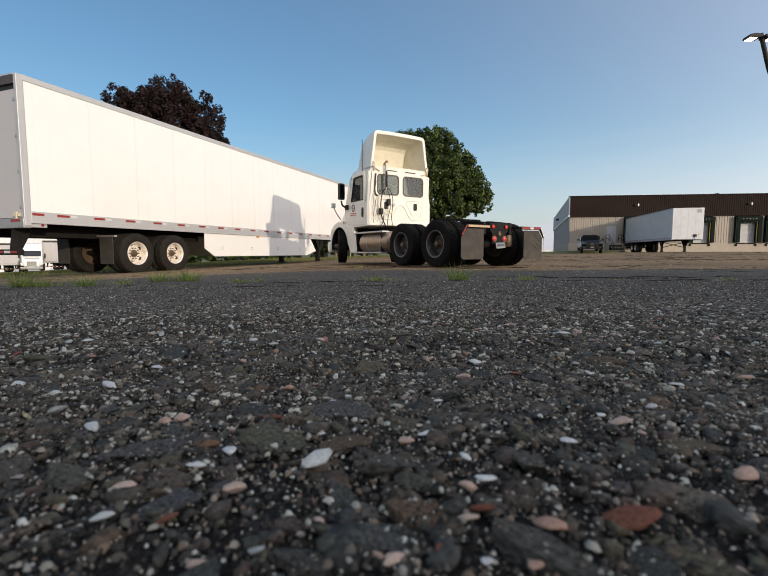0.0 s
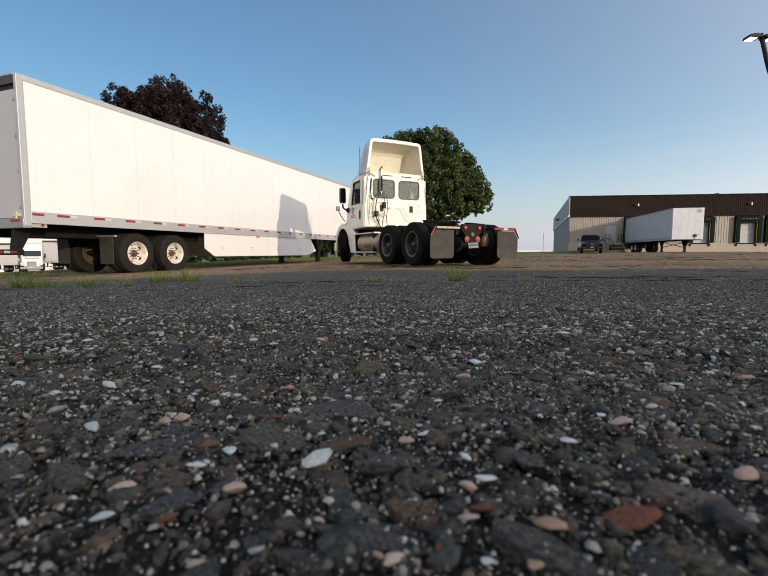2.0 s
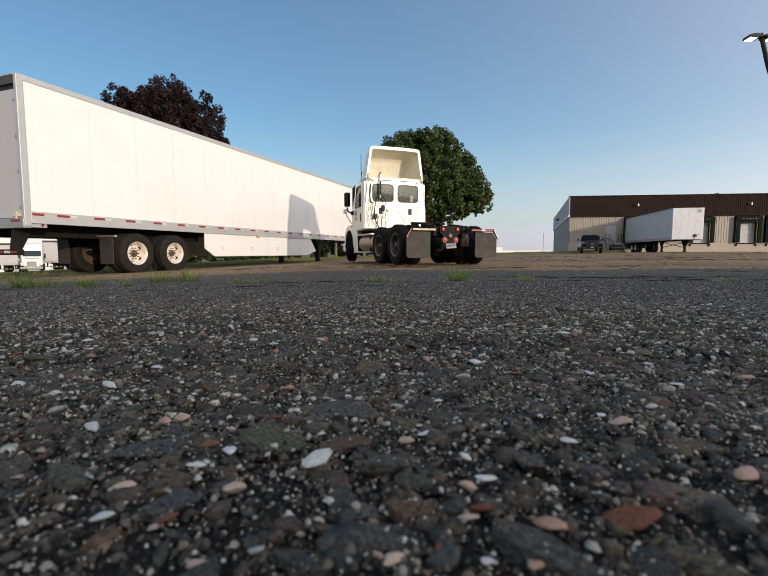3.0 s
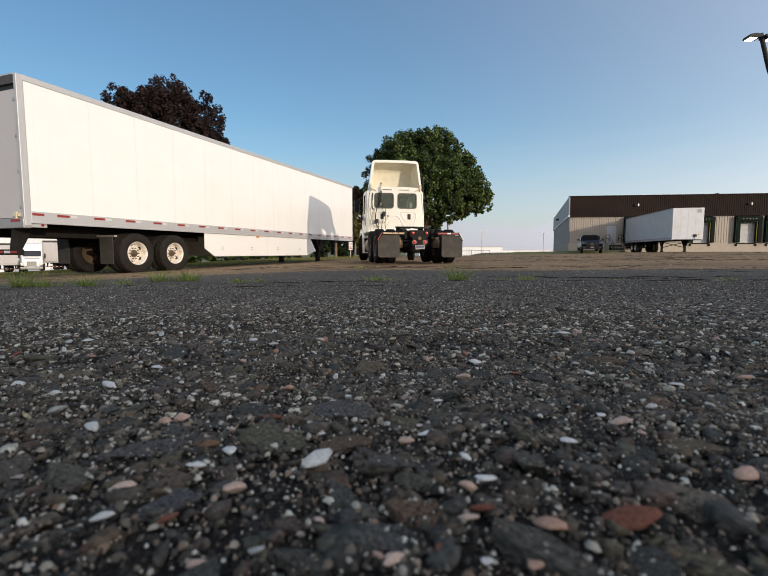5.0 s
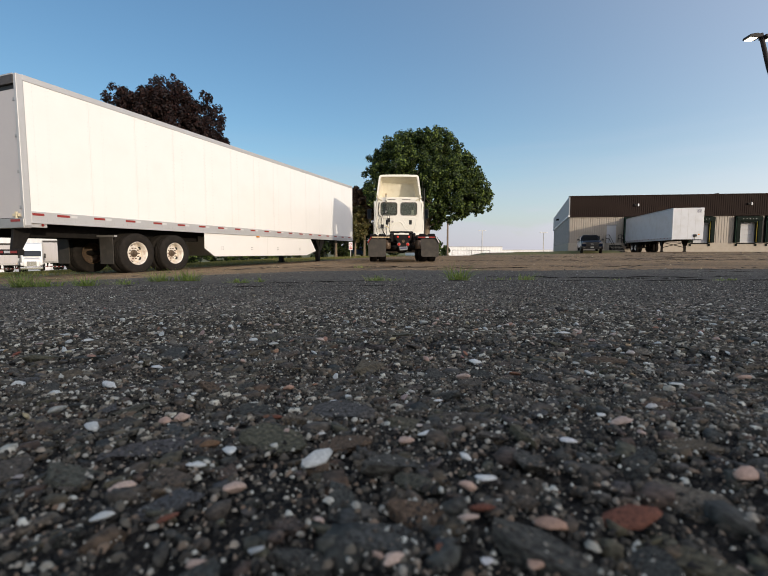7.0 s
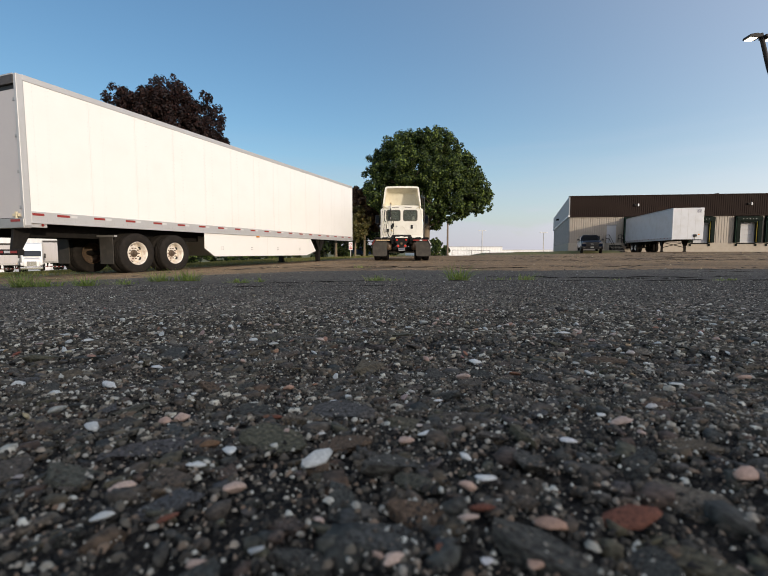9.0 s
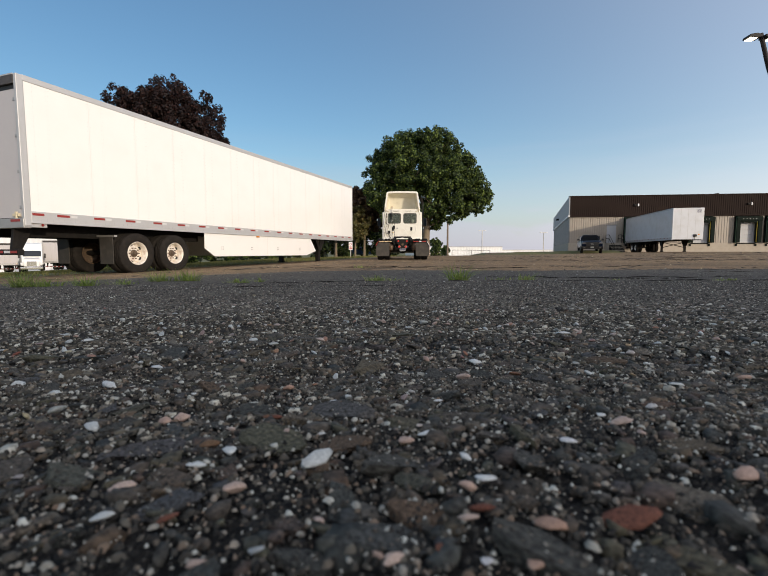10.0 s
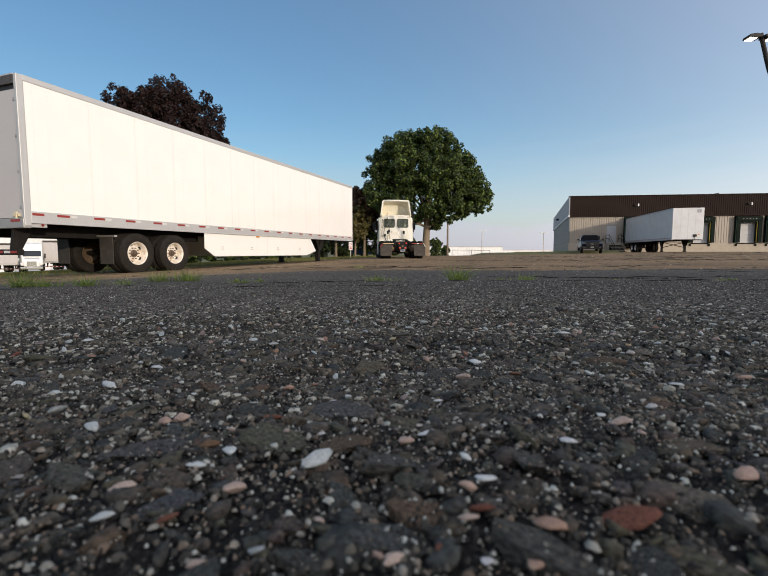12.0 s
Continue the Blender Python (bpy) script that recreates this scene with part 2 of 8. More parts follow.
M = dict(
    white=mat("white_trailer_paint", (0.80, 0.79, 0.755), 0.30, var=0.025, scale=0.8, dirt=(0.70, 0.68, 0.63), dirt_amount=0.2, coat=0.5),
    # stained white, tinted bluish to imitate sky reflected on the shaded side
    dock_white=mat("bluish_white_paint", (0.61, 0.625, 0.635), 0.3, var=0.05, scale=0.8, dirt=(0.45, 0.44, 0.40), dirt_amount=0.4),
    cab=mat("white_cab_paint", (0.77, 0.755, 0.67), 0.28, var=0.03, scale=1.5, dirt=(0.55, 0.48, 0.36), dirt_amount=0.22, coat=0.4),
    alu=mat("aluminium", (0.50, 0.50, 0.49), 0.5, 0.4, var=0.08, scale=2.5, dirt=(0.45, 0.43, 0.40), dirt_amount=0.3),
    # the brown base imitates the tank's brown reflection; dust lies over it
    tank=mat("fuel_tank_aluminium", (0.34, 0.25, 0.18), 0.4, 0.6, var=0.2, scale=3, dirt=(0.22, 0.17, 0.12), dirt_amount=0.6),
    steel=mat("galvanised_steel", (0.42, 0.41, 0.39), 0.5, 0.7, var=0.2, scale=4),
    black=mat("black_steel", (0.009, 0.008, 0.007), 0.7, spec=0.2, var=0.3, scale=5, dirt=(0.035, 0.028, 0.022), dirt_amount=0.35),
    plastic=mat("black_plastic", (0.014, 0.014, 0.014), 0.5, spec=0.3, var=0.2, scale=6),
    rubber=mat("tyre_rubber", (0.018, 0.016, 0.014), 0.85, spec=0.15, var=0.25, scale=5, bump=0.3, bump_scale=40, dirt=(0.045, 0.036, 0.028), dirt_amount=0.4),
    # darker copy of the tyre rubber, for the tractor's sidewalls turned from the sun
    rubber_shaded=mat("shaded_tyre_rubber", (0.009, 0.0085, 0.008), 0.85, spec=0.12, var=0.25, scale=5, bump=0.3, bump_scale=40, dirt=(0.026, 0.022, 0.018), dirt_amount=0.35),
    flap=mat("mud_flap_rubber", (0.038, 0.034, 0.028), 0.75, var=0.15, scale=3, dirt=(0.085, 0.072, 0.056), dirt_amount=0.5),
    rim=mat("painted_wheel_rim", (0.78, 0.74, 0.66), 0.42, 0.1, var=0.06, scale=5, dirt=(0.42, 0.25, 0.14), dirt_amount=0.7),
    rim_steel=mat("grey_wheel_rim", (0.045, 0.043, 0.040), 0.5, 0.2, var=0.2, scale=6, dirt=(0.07, 0.06, 0.05), dirt_amount=0.6),
    hub=mat("greasy_hub", (0.09, 0.065, 0.045), 0.5, 0.3, var=0.3, scale=10, dirt=(0.28, 0.17, 0.10), dirt_amount=0.6),
    red=mat("red_reflector", (0.26, 0.020, 0.014), 0.4, var=0.08, scale=20),
    silver=mat("white_reflector", (0.60, 0.60, 0.58), 0.3, var=0.06, scale=20),
    aged=mat("aged_reflector", (0.50, 0.37, 0.22), 0.4, var=0.25, scale=14, dirt=(0.25, 0.17, 0.10), dirt_amount=0.6),
    amber=mat("amber_lens", (0.75, 0.28, 0.03), 0.25, var=0.05),
    tail=mat("red_lens", (0.50, 0.03, 0.02), 0.25, var=0.1, scale=20, emit=0.10),
    plate=mat("plate_white", (0.22, 0.23, 0.22), 0.4, var=0.05),
    bar=mat("dark_print", (0.06, 0.06, 0.10), 0.5, var=0.1),
    bar_red=mat("red_print", (0.55, 0.10, 0.08), 0.5, var=0.1),
    yellow=mat("yellow_paint", (0.70, 0.52, 0.08), 0.45, var=0.12),
    cream=mat("cream_paint", (0.60, 0.53, 0.36), 0.45, var=0.12),
    glass=glass_mat("cab_glass", (0.66, 0.70, 0.64)),
    dark_glass=mat("dark_window", (0.02, 0.024, 0.028), 0.06, var=0.1),
    interior=mat("cab_interior", (0.34, 0.32, 0.27), 0.8, var=0.2),
    chrome=mat("chrome", (0.8, 0.8, 0.8), 0.12, 1.0, var=0.03),
    header=mat("dark_rear_header", (0.05, 0.045, 0.042), 0.6, var=0.2, scale=3, dirt=(0.12, 0.10, 0.085), dirt_amount=0.4),
    door=mat("rear_door_paint", (0.47, 0.45, 0.445), 0.45, var=0.05, scale=1.2, dirt=(0.52, 0.50, 0.47), dirt_amount=0.35),
    bark=mat("bark", (0.20, 0.155, 0.105), 0.9, var=0.35, scale=6, bump=1.0, bump_scale=14),
    bark_dark=mat("dark_bark", (0.10, 0.08, 0.065), 0.9, var=0.35, scale=6, bump=1.0, bump_scale=14),
    # bright and dark stops spread wide to imitate sunlit leaves and shaded gaps
    leaf=island_mat("maple_leaf", [(0.0, (0.010, 0.022, 0.006)), (0.55, (0.028, 0.055, 0.013)), (1.0, (0.160, 0.220, 0.044))], 0.6, translucent=0.2),
    purple=island_mat("purple_leaf", [(0.0, (0.006, 0.003, 0.003)), (0.6, (0.014, 0.006, 0.005)), (1.0, (0.038, 0.013, 0.009))], 0.7, translucent=0.08),
    olive=island_mat("olive_leaf", [(0.0, (0.05, 0.055, 0.015)), (0.5, (0.11, 0.10, 0.03)), (1.0, (0.19, 0.14, 0.05))], 0.55, translucent=0.25),
    grass=island_mat("grass_blade", [(0.0, (0.16, 0.24, 0.05)), (0.6, (0.28, 0.38, 0.08)), (1.0, (0.50, 0.47, 0.20))], 0.6, translucent=0.4),
    dry_grass=island_mat("lawn_blade", [(0.0, (0.060, 0.075, 0.018)), (0.6, (0.15, 0.15, 0.038)), (1.0, (0.30, 0.25, 0.09))], 0.7, translucent=0.2),
    lawn=mat("lawn", (0.095, 0.100, 0.028), 0.9, var=0.4, scale=0.9, bump=1.0, bump_scale=30, dirt=(0.22, 0.18, 0.075), dirt_amount=0.6),
    # binder set near black to deepen the shade between the stones
    asphalt=asphalt_mat("coarse_asphalt", (0.006, 0.0058, 0.0052), (0.105, 0.098, 0.082), (0.036, 0.033, 0.028), 420.0, 1.0),
    # one old pavement in two tones: grey paints its shade, brown the low sun
    mid=asphalt_mat("shaded_grey_asphalt", (0.044, 0.040, 0.033), (0.20, 0.176, 0.138), (0.105, 0.090, 0.068), 70.0, 1.0),
    old=asphalt_mat("sunlit_old_asphalt", (0.108, 0.076, 0.041), (0.405, 0.268, 0.140), (0.288, 0.176, 0.088), 45.0, 0.9, cracks=0.9),
    # lowest stops of grain and packed darkened too, for shaded gaps
    grain=island_mat("gravel_grain", [(0.0, (0.005, 0.005, 0.004)), (0.45, (0.041, 0.038, 0.030)), (0.70, (0.103, 0.095, 0.074)), (0.80, (0.174, 0.124, 0.085)), (0.86, (0.285, 0.269, 0.220)), (0.93, (0.320, 0.319, 0.271)), (1.0, (0.464, 0.484, 0.426))], 0.8, tex=300.0),
    grain_far=island_mat("small_gravel_grain", [(0.0, (0.008, 0.007, 0.005)), (0.50, (0.066, 0.061, 0.049)), (0.76, (0.159, 0.147, 0.116)), (0.84, (0.270, 0.216, 0.158)), (0.92, (0.423, 0.409, 0.337)), (0.975, (0.503, 0.503, 0.431)), (1.0, (0.724, 0.755, 0.666))], 0.8, tex=200.0),
    packed=island_mat("packed_stone", [(0.0, (0.009, 0.009, 0.006)), (0.25, (0.049, 0.045, 0.033)), (0.50, (0.079, 0.074, 0.057)), (0.68, (0.125, 0.113, 0.084)), (0.78, (0.154, 0.114, 0.077)), (0.86, (0.229, 0.216, 0.168)), (0.93, (0.409, 0.391, 0.316)), (1.0, (0.519, 0.520, 0.441))], 0.85, tex=420.0, low=0.55, high=1.45, bump=0.001),
    packed_far=island_mat("fine_packed_stone", [(0.0, (0.012, 0.012, 0.011)), (0.30, (0.071, 0.068, 0.058)), (0.60, (0.110, 0.106, 0.088)), (0.80, (0.158, 0.150, 0.125)), (0.90, (0.197, 0.160, 0.127)), (0.97, (0.266, 0.255, 0.216)), (1.0, (0.433, 0.420, 0.365))], 0.85, tex=300.0, low=0.6, high=1.4),
    # grey trailer paint, set darker to pass for a face in shade
    lot_shaded=mat("shaded_lot_trailer", (0.17, 0.17, 0.175), 0.5, var=0.08, scale=0.8),
    rim_lip=mat("worn_rim_edge", (0.15, 0.14, 0.13), 0.45, 0.3, var=0.2, scale=8, dirt=(0.12, 0.10, 0.08), dirt_amount=0.5),
    debris=island_mat("pavement_grit", [(0.0, (0.10, 0.08, 0.06)), (0.5, (0.24, 0.18, 0.13)), (0.85, (0.38, 0.30, 0.20)), (1.0, (0.48, 0.44, 0.22))], 0.85, tex=40.0),
    stone=island_mat("asphalt_stone", DARK_STOPS, 0.85, tex=160.0, low=0.55, high=1.5, bump=0.002),
    stone_o=island_mat("loose_stone", STONE_STOPS, 0.9, per_object=True, tex=8.0, low=0.30, high=1.85, bump=0.0014),
    stone_near=island_mat("flat_asphalt_stone", STONE_STOPS, 0.85, tex=420.0, low=0.42, high=1.65, bump=0.001),
    pebble=island_mat("quartz_pebble", PEBBLE_STOPS, 0.55, tex=180.0, low=0.75, high=1.2, bump=0.001),
    white_stone=island_mat("white_quartz", WHITE_STOPS, 0.55, per_object=True, tex=3.0, low=0.75, high=1.15, bump=0.0003),
    pink_stone=island_mat("pink_feldspar", PINK_STOPS, 0.6, per_object=True, tex=3.5, low=0.7, high=1.2, bump=0.0003),
    red_stone=island_mat("red_sandstone", RED_STOPS, 0.85, per_object=True, tex=5.0, low=0.5, high=1.35, bump=0.0005),
    pebble_o=island_mat("loose_pebble", PEBBLE_STOPS, 0.55, per_object=True, tex=1.6, low=0.7, high=1.2, bump=0.0002),
    # dark stone tones that paint in the shade on that grey strip
    worn=island_mat("shaded_strip_grain", [(0.0, (0.042, 0.040, 0.034)), (0.5, (0.083, 0.080, 0.067)), (0.85, (0.138, 0.135, 0.112)), (1.0, (0.277, 0.281, 0.246))], 0.85, tex=60.0),
    lining=mat("fairing_lining", (0.74, 0.70, 0.57), 0.6, var=0.06, scale=2, dirt=(0.46, 0.38, 0.26), dirt_amount=0.3),
    seal=mat("window_rubber", (0.085, 0.078, 0.062), 0.6, var=0.15, scale=6),
    mirror=mat("smoked_mirror", (0.06, 0.065, 0.07), 0.05, 1.0, var=0.03),
    # near black for the shade inside cracks, with some brown dirt
    crack=mat("crack_shade", (0.014, 0.012, 0.010), 0.95, spec=0.1, var=0.4, scale=6, bump=0.8, bump_scale=50, dirt=(0.06, 0.045, 0.034), dirt_amount=0.35),
    fascia=mat("brown_fascia", (0.018, 0.010, 0.007), 0.8, spec=0.2, var=0.1, scale=0.6),
    siding=mat("beige_siding", (0.30, 0.262, 0.212), 0.5, var=0.06, scale=0.6, dirt=(0.36, 0.33, 0.28), dirt_amount=0.3),
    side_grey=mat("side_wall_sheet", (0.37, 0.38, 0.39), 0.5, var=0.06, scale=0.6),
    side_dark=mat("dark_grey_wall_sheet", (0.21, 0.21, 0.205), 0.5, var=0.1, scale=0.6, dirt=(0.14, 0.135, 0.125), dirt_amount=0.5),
    concrete=mat("painted_concrete", (0.37, 0.325, 0.26), 0.8, var=0.1, scale=1.2, dirt=(0.28, 0.24, 0.19), dirt_amount=0.5),
    warehouse=mat("shade_building_wall", (0.52, 0.49, 0.44), 0.85, var=0.1, scale=0.5),
    far_white=mat("white_cladding", (0.74, 0.74, 0.73), 0.55, var=0.04, scale=0.3),
    roof=mat("roof_membrane", (0.35, 0.35, 0.35), 0.8, var=0.1, scale=0.4),
    car_blue=mat("dark_navy_paint", (0.003, 0.006, 0.014), 0.22, 0.0, var=0.1, scale=2, spec=0.12),
    car_glass=mat("tinted_car_glass", (0.006, 0.008, 0.010), 0.08, var=0.1, spec=0.12),
    headlamp=mat("grey_headlamp", (0.09, 0.09, 0.095), 0.2, var=0.1, scale=20),
    # the purple leaf again, lifted to brown to imitate sun on the crown
    purple_lit=island_mat("sunlit_purple_leaf", [(0.0, (0.020, 0.011, 0.006)), (0.6, (0.055, 0.030, 0.014)), (1.0, (0.13, 0.075, 0.03))], 0.7, translucent=0.12),
    car_blue2=mat("blue_car_paint", (0.05, 0.10, 0.20), 0.25, 0.2, var=0.1, coat=0.7),
    lamp=mat("lamp_lens", (1.0, 0.93, 0.80), 0.4, var=0.01, emit=2.5),
    pole=mat("dark_bronze_pole", (0.018, 0.016, 0.015), 0.6, 0.0, spec=0.2, var=0.15, scale=3),
    wood=mat("weathered_pole_wood", (0.20, 0.15, 0.11), 0.9, var=0.25, scale=4),
    curtain=mat("dock_seal_vinyl", (0.010, 0.015, 0.012), 0.95, spec=0.1, var=0.2, scale=3),
    green=mat("green_trim", (0.05, 0.13, 0.08), 0.5, var=0.15),
)


# ---------------------------------------------------------------- mesh helpers
def part(name, bm, material, parent=None, label="", bevel=0.0, smooth=False, segments=2):
    """Links a bmesh as one mesh object under a thing or under a part."""
    me = bpy.data.meshes.new(name)
    bmesh.ops.recalc_face_normals(bm, faces=bm.faces)
    bm.to_mesh(me)
    bm.free()
    me.materials.append(material)
    if smooth:
        me.shade_smooth()
        me.set_sharp_from_angle(angle=radians(38))
    ob = new(name, me)
    if parent:
        ob.parent = parent
    if bevel:
        md = ob.modifiers.new("bevel", "BEVEL")
        md.width, md.segments, md.limit_method, md.angle_limit = bevel, segments, "ANGLE", radians(40)
    if label:
        ob["label"] = label
    return ob


def array_mesh(name, verts, faces, material, parent=None, label="", kind=""):
    """A mesh from numpy arrays: vertices (n, 3) and faces (m, 3 or 4)."""
    me = bpy.data.meshes.new(name)
    k = faces.shape[1]
    me.vertices.add(len(verts))
    me.vertices.foreach_set("co", np.ascontiguousarray(verts, dtype=np.float32).ravel())
    me.loops.add(faces.size)
    me.loops.foreach_set("vertex_index", np.ascontiguousarray(faces, dtype=np.int32).ravel())
    me.polygons.add(len(faces))
    me.polygons.foreach_set("loop_start", np.arange(0, faces.size, k, dtype=np.int32))
    me.update(calc_edges=True)
    me.validate()
    me.materials.append(material)
    ob = new(name, me)
    if parent:
        ob.parent = parent
    return tagged(ob, label=label, kind=kind)


def thing(name, m, label, category, group="", kind=""):
    ob = new(name)
    ob.empty_display_size = 0.2
    ob.matrix_world = m
    return tagged(ob, label, category, group, kind)


def box(bm, x0, x1, y0, y1, z0, z1, m=None):
    vs = [bm.verts.new((x, y, z)) for x in (x0, x1) for y in (y0, y1) for z in (z0, z1)]
    for f in ((0, 1, 3, 2), (4, 6, 7, 5), (0, 4, 5, 1), (2, 3, 7, 6), (0, 2, 6, 4), (1, 5, 7, 3)):
        bm.faces.new([vs[i] for i in f])
    if m is not None:
        bmesh.ops.transform(bm, matrix=m, verts=vs)
    return bm


def B(*boxes, m=None):
    bm = bmesh.new()
    for b in boxes:
        box(bm, *b, m=m)
    return bm


def prism(bm, outline, a0, a1, axis="y"):
    """Extrudes an outline: (x, z) along y, (y, z) along x, or (x, y) along z."""
    def at(p, a):
        return {"y": (p[0], a, p[1]), "x": (a, p[0], p[1]), "z": (p[0], p[1], a)}[axis]
    lo, hi = [bm.verts.new(at(p, a0)) for p in outline], [bm.verts.new(at(p, a1)) for p in outline]
    n = len(outline)
    bm.faces.new(lo), bm.faces.new(hi[::-1])
    for i in range(n):
        bm.faces.new((lo[i], lo[(i + 1) % n], hi[(i + 1) % n], hi[i]))
    return bm


def lathe(bm, profile, m=None, seg=32, closed=False):
    """Turns a profile of (radius, height) about z."""
    rings = []
    for r, z in profile:
        rings.append([bm.verts.new((r * math.cos(2 * math.pi * i / seg), r * math.sin(2 * math.pi * i / seg), z)) for i in range(seg)])
    pairs = list(zip(rings, rings[1:])) + ([(rings[-1], rings[0])] if closed else [])
    for a, b in pairs:
        for i in range(seg):
            j = (i + 1) % seg
            bm.faces.new((a[i], a[j], b[j], b[i]))
    if not closed:
        for ring in (rings[0], rings[-1]):
            bm.faces.new(ring)
    if m is not None:
        bmesh.ops.transform(bm, matrix=m, verts=[v for ring in rings for v in ring])
    return bm


def rod(bm, a, b, r, seg=10, r2=None):
    a, b = Vector(a), Vector(b)
    m = Matrix.Translation(a) @ (b - a).to_track_quat("Z", "Y").to_matrix().to_4x4()
    return lathe(bm, [(r, 0), (r if r2 is None else r2, (b - a).length)], m, seg)


def hose(bm, pts, r, seg=8, steps=6):
    """A bent pipe through points, rounded between them."""
    p = [Vector(q) for q in pts]
    line = []
    for i in range(len(p) - 1):
        p0, p1, p2, p3 = p[max(i - 1, 0)], p[i], p[i + 1], p[min(i + 2, len(p) - 1)]
        for k in range(steps):
            t = k / steps
            line.append(0.5 * (2 * p1 + (p2 - p0) * t + (2 * p0 - 5 * p1 + 4 * p2 - p3) * t * t + (3 * p1 - p0 - 3 * p2 + p3) * t ** 3))
    line.append(p[-1])
    rings = []
    up = Vector((0.3, 0.2, 0.9))
    for i, q in enumerate(line):
        d = (line[min(i + 1, len(line) - 1)] - line[max(i - 1, 0)]).normalized()
        u = d.cross(up).normalized() if abs(d.dot(up.normalized())) < 0.99 else d.orthogonal().normalized()
        v = d.cross(u)
        rings.append([bm.verts.new(q + r * (math.cos(2 * math.pi * k / seg) * u + math.sin(2 * math.pi * k / seg) * v)) for k in range(seg)])
    for a, b in zip(rings, rings[1:]):
        for i in range(seg):
            j = (i + 1) % seg
            bm.faces.new((a[i], a[j], b[j], b[i]))
    bm.faces.new(rings[0]), bm.faces.new(rings[-1])
    return bm


AX_Y = Matrix.Rotation(radians(-90), 4, "X")   # turns a lathe's z to +y
AX_X = Matrix.Rotation(radians(90), 4, "Y")    # turns a lathe's z to +x


def round_rect(y0, y1, z0, z1, r, n=5):
    pts = []
    for cy, cz, a0 in ((y1 - r, z1 - r, 0), (y0 + r, z1 - r, 90), (y0 + r, z0 + r, 180), (y1 - r, z0 + r, 270)):
        for k in range(n + 1):
            a = radians(a0 + 90 * k / n)
            pts.append((cy + r * math.cos(a), cz + r * math.sin(a)))
    return pts


def frame_ring(bm, outer, inner, a0, a1, axis="x"):
    """A flat ring between two outlines of equal count, with depth."""
    def at(p, a):
        return {"y": (p[0], a, p[1]), "x": (a, p[0], p[1]), "z": (p[0], p[1], a)}[axis]
    rows = [[bm.verts.new(at(p, a)) for p in o] for o, a in ((outer, a0), (outer, a1), (inner, a1), (inner, a0))]
    n = len(outer)
    for k in range(4):
        a, b = rows[k], rows[(k + 1) % 4]
        for i in range(n):
            j = (i + 1) % n
            bm.faces.new((a[i], a[j], b[j], b[i]))
    return bm


# ---------------------------------------------------------------- ground
def smooth01(v):
    v = np.clip(v, 0.0, 1.0)
    return v * v * (3 - 2 * v)


def ground_z(x, y):
    """The yard falls away from the crown on which the camera lies, dips to the parked trailer and rises to the docks."""
    x, y = np.asarray(x, float), np.asarray(y, float)
    r = np.sqrt(x * x * 0.6 + y * y)
    z = -0.25 * (1 - np.exp(-np.maximum(r, 0) / 4.5))
    z = z + 0.042 * np.exp(-(x * x + y * y) / 2.6)
    z = z - 0.030 * np.logaddexp(0.0, np.clip(-(x + 0.6), -200, 90) * 1.5) / 1.5
    z = z - 0.022 * np.clip(-x - 10, 0, 60)
    z = z + 0.0130 * np.maximum(x - 2.0, 0) * (1 - smooth01((x - 30) / 40))
    far = smooth01((y - 40) / 60) * (1 - smooth01((x - 14) / 9)) * smooth01((x + 16) / 10)
    z = z - 3.0 * far
    back = smooth01((y - 95) / 60) * smooth01((x - 14) / 9)
    return z - 3.0 * back


def gz(x, y):
    return float(ground_z(x, y))


SEAM = ((-7.0, 5.6), (-3.0, 4.15), (0.0, 3.75), (4.0, 3.75), (9.0, 4.6))


def seam_y(x):
    return np.interp(x, [p[0] for p in SEAM], [p[1] for p in SEAM])


# where the near yard's shade ends, and the pavement colour changes with it
EDGE = ((-12.0, 7.6), (-6.9, 7.2), (-3.0, 7.0), (-1.6, 8.2), (0.0, 8.2), (5.7, 7.1), (14.0, 5.6))


def edge_y(x):
    return np.interp(x, [p[0] for p in EDGE], [p[1] for p in EDGE]) + 0.25 * np.sin(np.asarray(x) * 1.3) + 0.1 * np.sin(np.asarray(x) * 4.1)


def relief(x, y):
    """The hollows and swells of the rolled surface near the camera."""
    rng = np.random.default_rng(3)
    fine = np.exp(-np.hypot(x, y) / 4.0)
    z = 0.0 * fine
    for wave, amp in ((0.05, 0.0007), (0.11, 0.0014), (0.34, 0.0030)):
        for _ in range(5):
            a, ph = rng.uniform(0, 6.28), rng.uniform(0, 6.28)
            z = z + fine * amp * 0.4 * np.sin((x * math.cos(a) + y * math.sin(a)) * 6.28 / wave * rng.uniform(0.7, 1.4) + ph)
    return z


